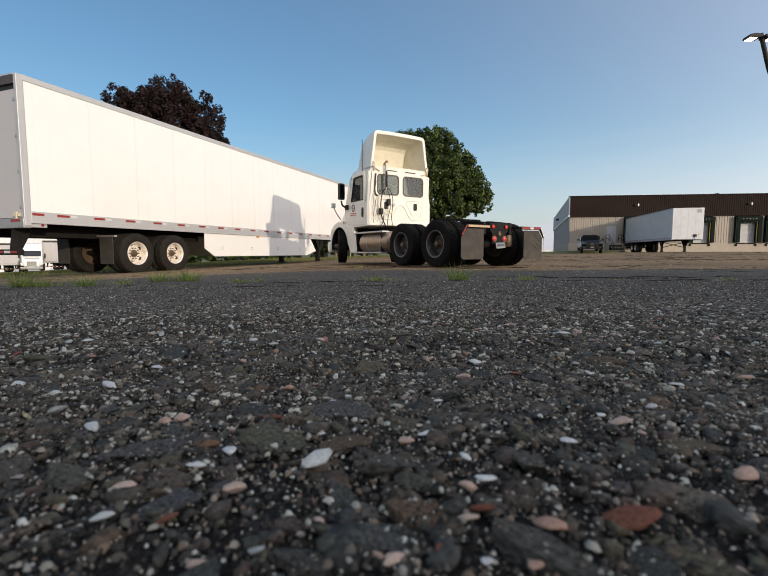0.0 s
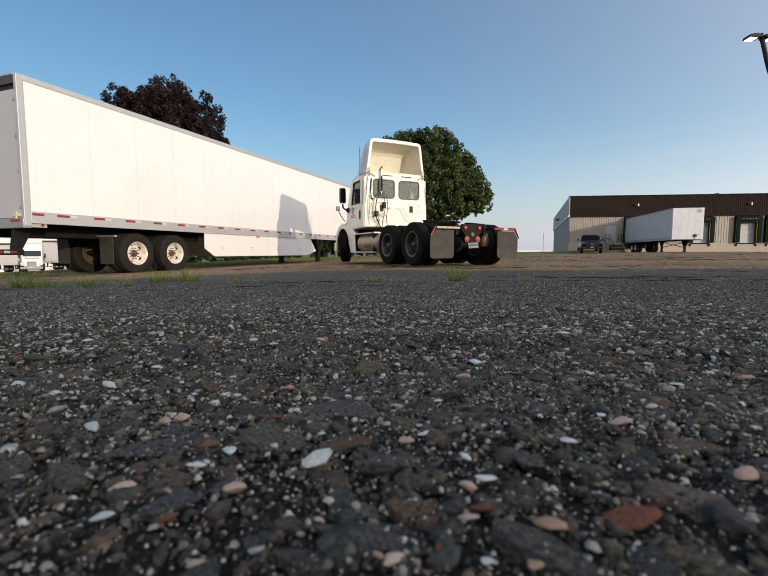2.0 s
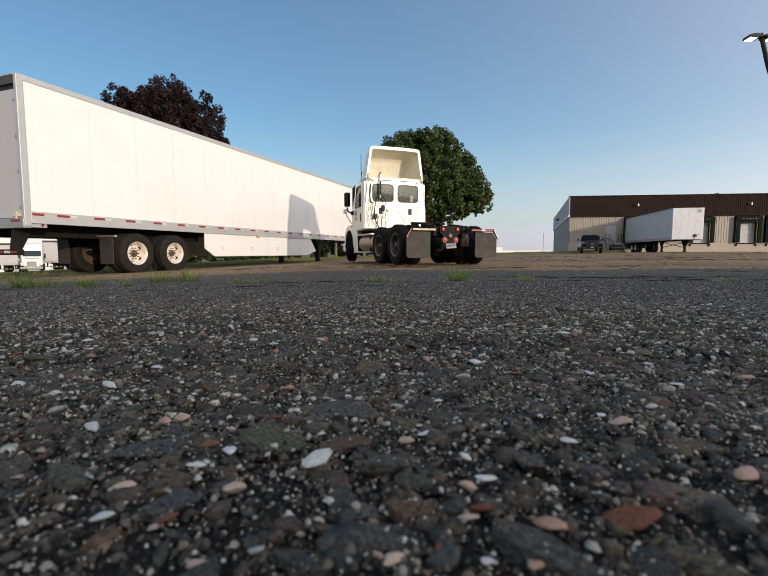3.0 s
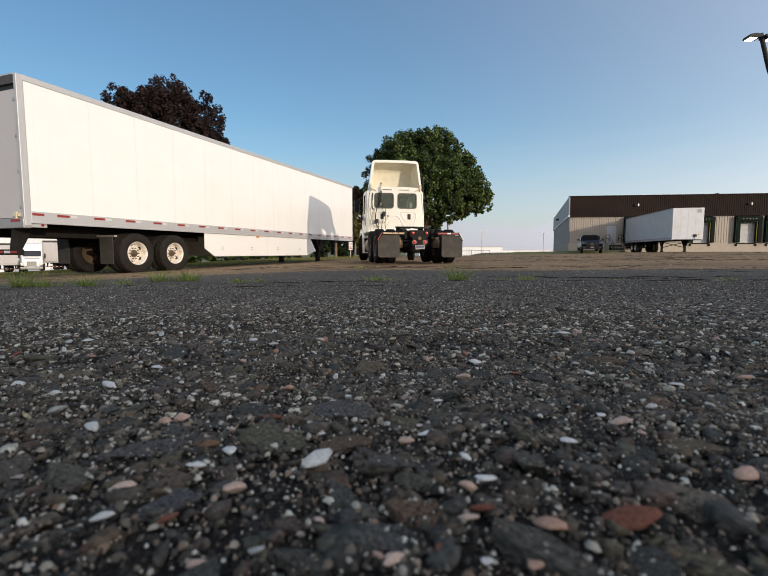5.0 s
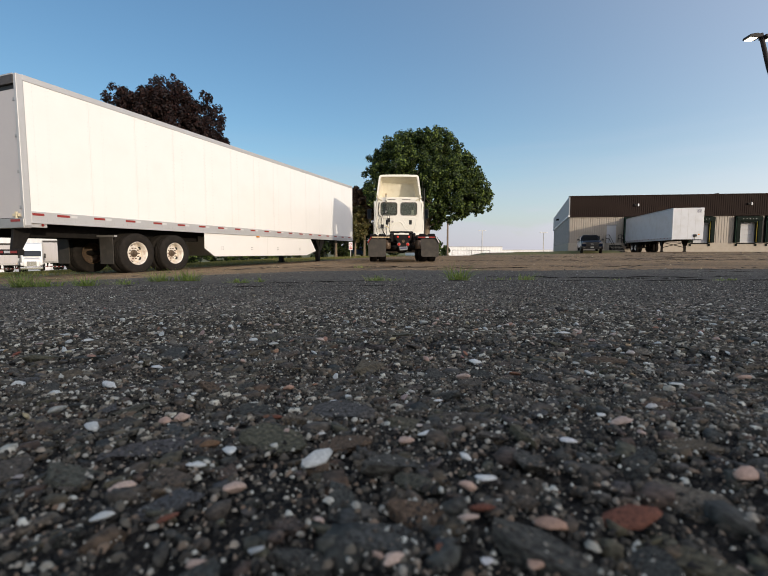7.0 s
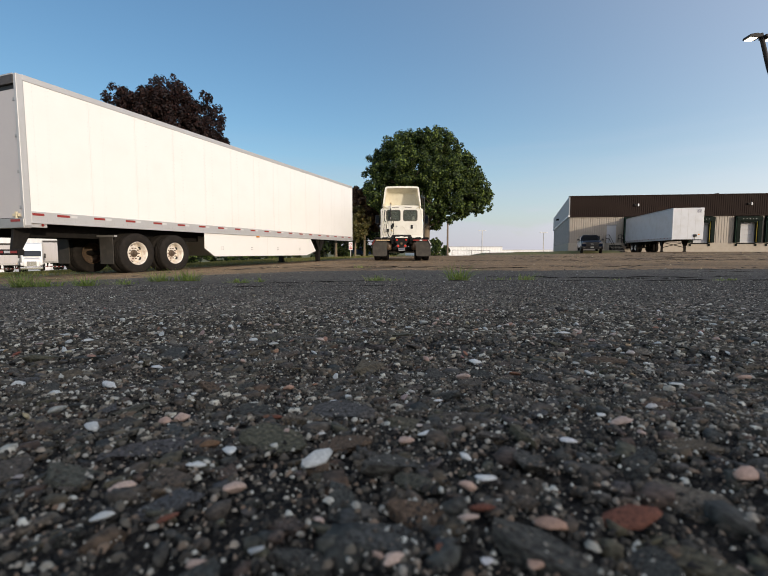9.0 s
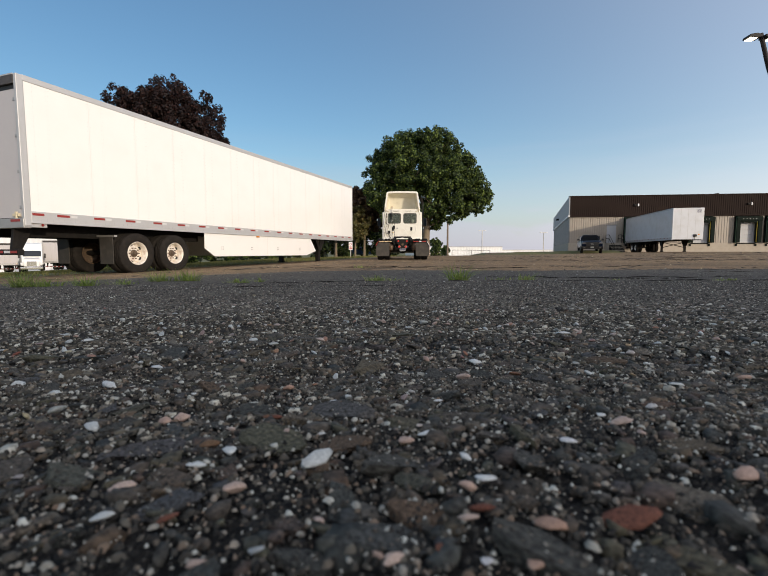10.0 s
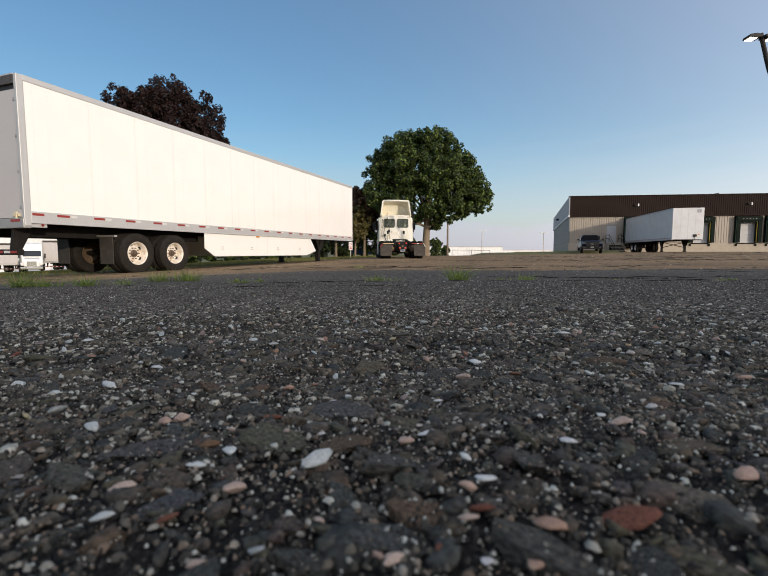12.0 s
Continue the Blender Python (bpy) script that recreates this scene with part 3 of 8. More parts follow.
def build_ground():
    front = np.radians(np.concatenate([np.linspace(-52, 52, 420), np.linspace(52, 308, 90)[1:-1]]))
    radii = [0.0]
    r = 0.03
    while r < 3500:
        radii.append(r)
        r *= 1.022 if r < 12 else 1.045
    radii = np.array(radii)
    rr, aa = np.meshgrid(radii, front, indexing="ij")
    x, y = rr * np.sin(aa), rr * np.cos(aa)
    z = ground_z(x, y)
    z = z + relief(x, y) - 0.0025 * np.exp(-rr / 2.0)
    z = z + 0.012 * np.sin(x * 0.9 + 1.3 * np.sin(y * 0.35)) * np.sin(y * 0.55 + 0.8) * smooth01((rr - 3) / 5)
    # the older pavement beyond the seam lies a little lower than the overlay
    z = z - 0.015 * smooth01((y - seam_y(x)) / 0.06)
    z[0, :] = z[0, 0]
    verts = np.stack([x, y, z], -1).reshape(-1, 3)
    na, nr = len(front), len(radii)
    i, j = np.meshgrid(np.arange(nr - 1), np.arange(na), indexing="ij")
    k = (j + 1) % na
    faces = np.stack([i * na + j, i * na + k, (i + 1) * na + k, (i + 1) * na + j], -1).reshape(-1, 4)[:, ::-1]
    ob = array_mesh("ground", verts, faces, M["asphalt"])
    ob.data.materials.append(M["old"])
    ob.data.materials.append(M["lawn"])
    ob.data.materials.append(M["mid"])
    c = verts[faces].mean(1)
    old = (c[:, 1] > seam_y(c[:, 0]))
    idx = np.where(old, 1, 0)
    lawn = ((c[:, 0] < LAWN_X0 + (c[:, 1] - 8) * 0.37) & (c[:, 1] > 4)) | ((c[:, 1] > 44) & (c[:, 0] < 20)) | (np.hypot(c[:, 0], c[:, 1]) > 130)
    # the shaded part of the old pavement gets its own darker colour
    idx = np.where(old & (c[:, 1] < edge_y(c[:, 0])), 3, idx)
    idx = np.where(lawn, 2, idx)
    ob.data.polygons.foreach_set("material_index", idx.astype(np.int32))
    ob.data.shade_smooth()
    tagged(ob, "coarse dark asphalt overlay before older brown cracked pavement and lawn", "ground", kind="structure")
    return ob


LAWN_X0 = -9.7
ground = build_ground()


def stone_shapes(n, seed, level):
    """Angular crushed-stone shapes as vertex arrays, with their faces."""
    rng = np.random.default_rng(seed)
    out = []
    for _ in range(n):
        bm = bmesh.new()
        bmesh.ops.create_icosphere(bm, subdivisions=level, radius=1.0)
        v = np.array([w.co[:] for w in bm.verts])
        f = np.array([[w.index for w in t.verts] for t in bm.faces])
        bm.free()
        for _ in range(9):
            d = rng.normal(size=3)
            d /= np.linalg.norm(d)
            h = rng.uniform(0.45, 0.8)
            over = np.maximum(v @ d - h, 0)
            v = v - over[:, None] * d
        # a flat broken top, a little tilted
        v[:, 2] = np.minimum(v[:, 2], rng.uniform(0.25, 0.5) + 0.12 * rng.normal() * v[:, 0] + 0.12 * rng.normal() * v[:, 1])
        v = v * (rng.uniform(0.8, 1.4), rng.uniform(0.55, 1.0), rng.uniform(0.6, 0.9))
        out.append(v)
    return out, f


def pebble_shapes(n, seed):
    """Water-worn pebbles: uneven ovals, some with a broken face."""
    rng = np.random.default_rng(seed)
    out = []
    for _ in range(n):
        bm = bmesh.new()
        bmesh.ops.create_icosphere(bm, subdivisions=2, radius=1.0)
        v = np.array([w.co[:] for w in bm.verts])
        f = np.array([[w.index for w in t.verts] for t in bm.faces])
        bm.free()
        for _ in range(7):
            d = rng.normal(size=3)
            d /= np.linalg.norm(d)
            v = v - np.maximum(v @ d - rng.uniform(0.45, 0.85), 0)[:, None] * d
        v = v * (1 + 0.16 * np.sin(v[:, :1] * 3 + rng.uniform(0, 6)) * np.cos(v[:, 1:2] * 4 + rng.uniform(0, 6)) + 0.07 * np.sin(v[:, :1] * 8 + v[:, 1:2] * 7 + rng.uniform(0, 6)))
        out.append(v * (rng.uniform(1.1, 1.8), rng.uniform(0.7, 1.0), rng.uniform(0.6, 0.85)))
    return out, f


def scatter(rng, n, r0, r1, half):
    """Even scatter over a sector of the overlay in front of the camera."""
    a = np.radians(rng.uniform(-half, half, n))
    r = np.sqrt(rng.uniform(r0 * r0, r1 * r1, n))
    return r * np.sin(a), r * np.cos(a)


def joined(name, n, r0, r1, half, mean, sig, shapes, f, material, seed, lift=0.0, most=2.6, dens=None):
    """Many stones over a sector, as one mesh."""
    rng = np.random.default_rng(seed)
    x, y = scatter(rng, n, r0, r1, half)
    keep = y < seam_y(x) - 0.02
    x, y = x[keep], y[keep]
    n = len(x)
    size = np.exp(rng.normal(math.log(mean), sig, n)).clip(mean * 0.35, mean * most)
    z = ground_z(x, y) + relief(x, y) + size * (lift + rng.uniform(-0.12, 0.12, n))
    kind, ang = rng.integers(0, len(shapes), n), rng.uniform(0, 6.28, n)
    v = np.stack(shapes)[kind]
    ca, sa = np.cos(ang)[:, None], np.sin(ang)[:, None]
    tx, ty = rng.normal(0, 0.16, n)[:, None], rng.normal(0, 0.16, n)[:, None]
    v = np.stack([v[..., 0] * ca - v[..., 1] * sa, v[..., 0] * sa + v[..., 1] * ca, v[..., 2]], -1)
    v[..., 2] += v[..., 0] * tx + v[..., 1] * ty
    v = v * size[:, None, None] + np.stack([x, y, z], -1)[:, None, :]
    faces = (f[None] + (np.arange(n) * v.shape[1])[:, None, None]).reshape(-1, 3)
    array_mesh(name, v.reshape(-1, 3), faces, material, ground, kind="stuff")


def cap_shapes(n, seed):
    """Cheap grains: a five-sided crown of stone over the binder."""
    rng = np.random.default_rng(seed)
    out = []
    for _ in range(n):
        a = np.linspace(0, 6.28, 5, endpoint=False) + rng.uniform(-0.4, 0.4, 5)
        r = rng.uniform(0.8, 1.15, 5)
        top = rng.uniform(0.35, 0.75, 5)
        lo = np.stack([r * np.cos(a), r * np.sin(a) * 0.75, -0.3 * np.ones(5)], -1)
        hi = np.stack([r * 0.55 * np.cos(a), r * 0.42 * np.sin(a), 0.42 * top + 0.12], -1)
        out.append(np.concatenate([lo, hi]))
    f = []
    for i in range(5):
        j = (i + 1) % 5
        f += [(i, j, 5 + j), (i, 5 + j, 5 + i)]
    f += [(5, 6, 7), (5, 7, 8), (5, 8, 9)]
    return out, np.array(f)


def chip_shapes(n, seed):
    """The cheapest grains, for the far part: low five-sided chips."""
    rng = np.random.default_rng(seed)
    out = []
    for _ in range(n):
        a = np.linspace(0, 6.28, 5, endpoint=False) + rng.uniform(-0.4, 0.4, 5)
        r = rng.uniform(0.8, 1.15, 5)
        lo = np.stack([r * np.cos(a), r * np.sin(a) * 0.75, -0.25 * np.ones(5)], -1)
        out.append(np.concatenate([lo, [[rng.uniform(-0.3, 0.3), rng.uniform(-0.2, 0.2), rng.uniform(0.45, 0.8)]]]))
    return out, np.array([(i, (i + 1) % 5, 5) for i in range(5)])


def flat_shapes(n, seed, k=5):
    """Crushed stone rolled flush with the binder: k-sided, broken edges, a flat tilted top."""
    rng = np.random.default_rng(seed)
    out = []
    for _ in range(n):
        a = np.linspace(0, 6.28, k, endpoint=False) + rng.uniform(-0.42, 0.42, k)
        r = rng.uniform(0.62, 1.2, k)
        wide = rng.uniform(0.6, 1.0)
        h = rng.uniform(0.16, 0.42)
        lo = np.stack([r * np.cos(a), r * np.sin(a) * wide, -0.35 * np.ones(k)], -1)
        q = rng.uniform(0.66, 0.92, k)
        hi = np.stack([r * q * np.cos(a), r * q * np.sin(a) * wide, h + rng.uniform(-0.09, 0.09, k)], -1)
        out.append(np.concatenate([lo, hi]))
    f = []
    for i in range(k):
        j = (i + 1) % k
        f += [(i, j, k + j), (i, k + j, k + i)]
    f += [(k, k + i, k + i + 1) for i in range(1, k - 1)]
    return out, np.array(f)


# the stones that stand out close by: place across and ahead in metres, half width in millimetres, and turn
WHITE_STONES = [(-0.023, 0.145, 5.5), (-0.064, 0.143, 3.5), (0.027, 0.138, 2.7), (0.016, 0.162, 2.8), (-0.170, 0.266, 6.4), (-0.191, 0.249, 3.7), (-0.132, 0.192, 4.2), (-0.107, 0.240, 3.3), (-0.167, 0.316, 4.0),
                (-0.312, 0.431, 4.4), (-0.025, 0.221, 4.1), (0.030, 0.123, 2.6), (-0.025, 0.169, 1.6), (0.066, 0.152, 3.7), (-0.077, 0.114, 2.9), (-0.056, 0.153, 4.8), (0.171, 0.250, 3.7), (0.095, 0.186, 2.3), (0.072, 0.334, 5.7),
                (0.204, 0.492, 7.0), (-0.104, 0.406, 4.1), (-0.233, 0.272, 4.7), (-0.340, 0.495, 5.1), (-0.229, 0.413, 3.3), (0.028, 0.221, 1.9), (0.022, 0.088, 1.7)]
PINK_STONES = [(0.111, 0.129, 4.2), (0.008, 0.156, 3.1), (0.024, 0.118, 3.0), (0.021, 0.103, 2.2), (-0.001, 0.091, 1.7), (-0.098, 0.206, 4.5), (-0.081, 0.130, 3.3), (-0.046, 0.129, 4.4), (0.040, 0.100, 3.2),
               (-0.065, 0.180, 2.3), (-0.058, 0.262, 3.9), (-0.043, 0.095, 2.6), (0.237, 0.282, 4.2), (-0.103, 0.200, 3.7), (0.002, 0.089, 2.3), (0.052, 0.280, 6.4), (-0.017, 0.109, 1.5), (0.032, 0.087, 2.1)]
RED_STONES = [(0.062, 0.105, 6.3), (0.013, 0.092, 1.9), (-0.050, 0.199, 3.4), (-0.059, 0.113, 2.9), (0.025, 0.107, 3.1), (-0.055, 0.199, 2.5), (-0.067, 0.163, 3.4), (0.090, 0.295, 5.1)]
SLABS = [(0.003, 0.139, 15.0), (0.011, 0.125, 7.3), (0.009, 0.110, 9.7), (0.002, 0.098, 11.5), (-0.011, 0.119, 8.4), (-0.025, 0.109, 7.0), (0.035, 0.093, 13.2), (0.036, 0.112, 7.9), (0.072, 0.141, 6.5), (0.089, 0.116, 12.2),
         (-0.042, 0.163, 13.1), (0.033, 0.184, 12.7), (0.039, 0.156, 7.2), (-0.062, 0.122, 8.6), (-0.106, 0.143, 12.5), (0.112, 0.152, 11.5), (-0.091, 0.162, 13.2), (-0.088, 0.109, 10.3), (0.068, 0.094, 11.1), (-0.018, 0.094, 8.9)]


def build_stones():
    rng = np.random.default_rng(11)
    # the broad flat stones nearest the camera, each an object of its own
    shapes, f = stone_shapes(12, 5, 2)
    shapes = [v * (1 + 0.05 * np.sin(v[:, :1] * 7 + 3 * np.sin(v[:, 1:2] * 5)) + 0.035 * np.sin(v[:, 1:2] * 17 + v[:, 2:3] * 13) + 0.03 * np.sin(v[:, :1] * 23 + v[:, 1:2] * 19)) for v in shapes]
    meshes = []
    for v in shapes:
        me = bpy.data.meshes.new("stone")
        me.from_pydata([tuple(p) for p in v], [], [tuple(t) for t in f])
        me.materials.append(M["stone_o"])
        meshes.append(me)
    made, tries = [(x, y, s / 1000) for x, y, s in WHITE_STONES + PINK_STONES + RED_STONES], 0
    first = len(made)
    for x, y, s in SLABS:
        made.append((x, y, s * 0.00092))
    while len(made) < 300 + first and tries < 20000:
        tries += 1
        (x,), (y,) = scatter(rng, 1, 0.085, 0.50, 50)
        s = float(np.clip(np.exp(rng.normal(math.log(0.0082), 0.40)), 0.0035, 0.017))
        if any((x - p) ** 2 + (y - q) ** 2 < (0.76 * (s + r)) ** 2 for p, q, r in made):
            continue
        made.append((x, y, s))
    specks = []
    for k, (x, y, s) in enumerate(made[first:]):
        ob = new("stone", meshes[k % 12])
        ob.parent = ground
        ob.location = (x, y, gz(x, y) + float(relief(x, y)) + s * rng.uniform(-0.14, -0.02))
        ob.rotation_euler = (rng.normal() * 0.14, rng.normal() * 0.14, rng.normal() * 0.5 if k < len(SLABS) else rng.uniform(0, 6.28))
        ob.scale = (s * 1.15, s, s * 0.60)
        # fine grit stuck to its upper side
        v = shapes[k % 12]
        high = v[v[:, 2] > 0.45 * v[:, 2].max()]
        at = Matrix.LocRotScale(ob.location, ob.rotation_euler, ob.scale)
        for q in high[rng.integers(0, len(high), int(8 + s * 2600))]:
            specks.append(tuple(at @ Vector(q * (0.6 + 0.4 * rng.uniform(), 0.6 + 0.4 * rng.uniform(), 1.0))))
    s1, f1 = stone_shapes(10, 6, 1)
    caps, fc = cap_shapes(10, 7)
    chips, fp = chip_shapes(10, 8)
    flats, ff = flat_shapes(24, 14)
    n = len(specks)
    size = np.exp(rng.normal(math.log(0.00055), 0.45, n))
    v = np.stack(chips)[rng.integers(0, 10, n)] * size[:, None, None] + np.array(specks)[:, None, :]
    array_mesh("stone_grit", v.reshape(-1, 3), (fp[None] + (np.arange(n) * 6)[:, None, None]).reshape(-1, 3), M["grain"], ground, kind="stuff")
    quads, fq = flat_shapes(24, 15, 4)
    joined("flat_stones", 3000, 0.08, 0.5, 50, 0.0034, 0.42, s1, f1, M["stone_near"], 30, -0.22, 2.2)
    joined("flat_stones", 2500, 0.44, 1.5, 50, 0.0058, 0.36, s1, f1, M["stone"], 31, -0.32, 2.2)
    joined("packed_stones", 10000, 0.20, 0.62, 50, 0.0019, 0.40, flats, ff, M["packed"], 29, 0.0, 2.6)
    joined("packed_stones", 48000, 0.50, 1.5, 50, 0.0023, 0.42, flats, ff, M["packed"], 38, 0.0, 2.6)
    joined("packed_stones", 62000, 0.95, 2.6, 50, 0.0034, 0.40, quads, fq, M["packed_far"], 39, 0.05, 2.4)
    joined("packed_stones", 90000, 2.4, 5.4, 50, 0.0044, 0.38, chips, fp, M["packed_far"], 40, 0.05, 2.2)
    joined("gravel_grains", 34000, 0.07, 0.36, 50, 0.00062, 0.50, caps, fc, M["grain"], 33, 0.2, 3.4)
    joined("gravel_grains", 26000, 0.34, 0.85, 50, 0.0011, 0.45, chips, fp, M["grain"], 34, 0.2, 3.0)
    joined("gravel_grains", 22000, 0.8, 2.1, 50, 0.0019, 0.40, chips, fp, M["grain_far"], 35, 0.22)
    joined("gravel_grains", 16000, 2.0, 4.9, 52, 0.0032, 0.42, chips, fp, M["grain_far"], 36, 0.18)
    joined("gravel_grains", 16000, 0.9, 5.0, 180, 0.0042, 0.42, chips, fp, M["grain_far"], 37, 0.1)
    # stones of quartz, feldspar and red sandstone: those that stand out single, the rest joined
    ps, pf = pebble_shapes(8, 9)
    rng = np.random.default_rng(77)
    for name, rows, key, flat in (("pebble", WHITE_STONES, "white_stone", 0.56), ("pebble", PINK_STONES, "pink_stone", 0.75), ("red_stone", RED_STONES, "red_stone", 0.5)):
        meshes = []
        for v in ps:
            me = bpy.data.meshes.new(name)
            me.from_pydata([tuple(p) for p in v], [], [tuple(t) for t in pf])
            me.materials.append(M[key])
            me.shade_smooth()
            meshes.append(me)
        for k, (x, y, mm) in enumerate(rows):
            s = mm * 0.00080
            ob = new(name, meshes[k % 8])
            ob.parent = ground
            ob.location = (x, y, gz(x, y) + float(relief(x, y)) + 0.0006 + s * 0.12)
            ob.rotation_euler = (rng.normal() * 0.15, rng.normal() * 0.15, rng.normal() * 0.35)
            ob.scale = (s, s, s * flat)
    meshes = []
    for v in ps:
        me = bpy.data.meshes.new("pebble")
        me.from_pydata([tuple(p) for p in v], [], [tuple(t) for t in pf])
        me.materials.append(M["pebble_o"])
        me.shade_smooth()
        meshes.append(me)
    for k in range(170):
        (x,), (y,) = scatter(rng, 1, 0.09, 0.70, 50)
        s = float(np.clip(np.exp(rng.normal(math.log(0.0010 + 0.0030 * y), 0.36)), 0.0007, 0.0036))
        ob = new("pebble", meshes[k % 8])
        ob.parent = ground
        ob.location = (x, y, gz(x, y) + float(relief(x, y)) + 0.001 + s * rng.uniform(0.1, 0.4))
        ob.rotation_euler = (rng.normal() * 0.3, rng.normal() * 0.3, rng.uniform(0, 6.28))
        ob.scale = (s, s, s * 0.8)
    ps, pf = stone_shapes(8, 10, 1)
    joined("gravel_grains", 26000, 0.5, 6.0, 180, 0.0050, 0.45, chips, fp, M["packed_far"], 43, 0.1, 2.4)
    joined("pebbles", 500, 0.55, 1.6, 50, 0.0032, 0.38, ps, pf, M["pebble"], 41, 0.3, 2.2)
    joined("pebbles", 500, 1.5, 4.6, 50, 0.0046, 0.35, ps, pf, M["pebble"], 42, 0.2, 2.0)
    # stones of the shaded strip before the brown pavement, darkened to paint the shade
    rng = np.random.default_rng(52)
    n = 32000
    r = 3.4 + 9.5 * rng.uniform(0, 1, n) ** 1.2
    a = np.radians(rng.uniform(-50, 48, n))
    x, y = r * np.sin(a), r * np.cos(a)
    keep = (y > seam_y(x)) & (y < edge_y(x) + rng.normal(0, 0.12, n))
    x, y = x[keep], y[keep]
    n = len(x)
    size = np.exp(rng.normal(math.log(0.0078), 0.45, n))
    z = ground_z(x, y) - 0.016 + 0.012 * np.sin(x * 0.9 + 1.3 * np.sin(y * 0.35)) * np.sin(y * 0.55 + 0.8) * smooth01((np.hypot(x, y) - 3) / 5)
    v = np.stack(chips)[rng.integers(0, 10, n)] * size[:, None, None] + np.stack([x, y, z], -1)[:, None, :]
    faces = (fp[None] + (np.arange(n) * 6)[:, None, None]).reshape(-1, 3)
    array_mesh("worn_stones", v.reshape(-1, 3), faces, M["worn"], ground, kind="stuff")
    # loose grit on the older pavement
    rng = np.random.default_rng(51)
    n = 26000
    y = 4.0 + 34 * rng.uniform(0, 1, n) ** 1.4
    x = rng.uniform(-0.85, 1.0, n) * y
    keep = (y > edge_y(x)) & ~((x < LAWN_X0 + (y - 8) * 0.37 + 0.3))
    # it gathers in drifts
    keep &= (np.sin(x * 0.7 + 2.1 * np.sin(y * 0.33)) + np.sin(y * 1.9 + 1.4 * np.sin(x * 0.25)) + rng.normal(0, 0.9, n)) > 0.2
    x, y = x[keep], y[keep]
    n = len(x)
    size = np.exp(rng.normal(math.log(0.007), 0.5, n)) * (0.6 + y / 16)
    z = ground_z(x, y) - 0.015 + 0.012 * np.sin(x * 0.9 + 1.3 * np.sin(y * 0.35)) * np.sin(y * 0.55 + 0.8) * smooth01((np.hypot(x, y) - 3) / 5)
    v = np.stack(chips)[rng.integers(0, 10, n)] * size[:, None, None] + np.stack([x, y, z], -1)[:, None, :]
    faces = (fp[None] + (np.arange(n) * 6)[:, None, None]).reshape(-1, 3)
    array_mesh("grit", v.reshape(-1, 3), faces, M["debris"], ground, kind="stuff")


build_stones()


# ---------------------------------------------------------------- cracks in the old pavement
def crack(pts, width, seed):
    """A crack's shaded gap, drawn as a raised thin dark ribbon with ragged edges."""
    rng = np.random.default_rng(seed)
    verts, faces = [], []
    line = []
    for (x0, y0), (x1, y1) in zip(pts, pts[1:]):
        n = max(2, int(math.hypot(x1 - x0, y1 - y0) / 0.11))
        for k in range(n):
            line.append((x0 + (x1 - x0) * k / n, y0 + (y1 - y0) * k / n))
    line.append(pts[-1])
    ox = np.cumsum(rng.normal(0, 0.035, len(line)))
    oy = np.cumsum(rng.normal(0, 0.05, len(line)))
    for i, (x, y) in enumerate(line):
        x, y = x + ox[i], y + oy[i]
        w = width * rng.uniform(0.35, 1.3) * (0.25 if i in (0, len(line) - 1) else 1)
        zz = gz(x, y) - (0.015 if y > float(seam_y(x)) else 0.0) + 0.012 * math.sin(x * 0.9 + 1.3 * math.sin(y * 0.35)) * math.sin(y * 0.55 + 0.8) * float(smooth01((math.hypot(x, y) - 3) / 5))
        h = 0.013 * rng.uniform(-0.35, 1.0) * (0.5 + 0.04 * y)
        verts += [(x, y - w, zz - 0.012), (x, y - w * 0.5, zz + h), (x, y + w * 0.5, zz + h), (x, y + w, zz - 0.012)]
        if i:
            k = 4 * i
            for q in range(3):
                faces.append((k - 4 + q, k + q, k + q + 1, k - 3 + q))
    return array_mesh("crack", np.array(verts), np.array(faces), M["crack"], ground)


CR = random.Random(5)
for i in range(26):
    y = 4.7 + 30 * (i / 26) ** 1.2
    x = CR.uniform(-0.5, 0.75) * y
    L = CR.uniform(2.4, 6.5) * (0.45 + y / 14)
    tilt = CR.uniform(-0.22, 0.22)
    n = 9
    pts = [(x + L * k / n, y + L * tilt * k / n + CR.uniform(-0.035, 0.035) * L) for k in range(n + 1)]
    if x < -1.8 + 0.37 * (y - 24):
        continue
    wide = CR.uniform(0.4, 1.2)
    crack(pts, (0.008 + 0.0022 * y) * wide, 300 + i)
    if i % 2:
        # a branch that runs off across the lane
        a = pts[CR.randrange(1, n)]
        turn = CR.choice((-1, 1))
        crack([a, (a[0] + 0.10 * L, a[1] + turn * 0.10 * L), (a[0] + 0.13 * L, a[1] + turn * 0.24 * L), (a[0] + 0.22 * L, a[1] + turn * 0.30 * L)], (0.007 + 0.0018 * y) * wide, 400 + i)
for i, (a, b) in enumerate(zip(SEAM, SEAM[1:])):
    crack([a, ((a[0] + b[0]) / 2, (a[1] + b[1]) / 2 + 0.03), b], 0.045, 360 + i)
crack([(-2.2, 3.05), (-1.0, 3.22), (0.0, 3.18)], 0.010, 370)


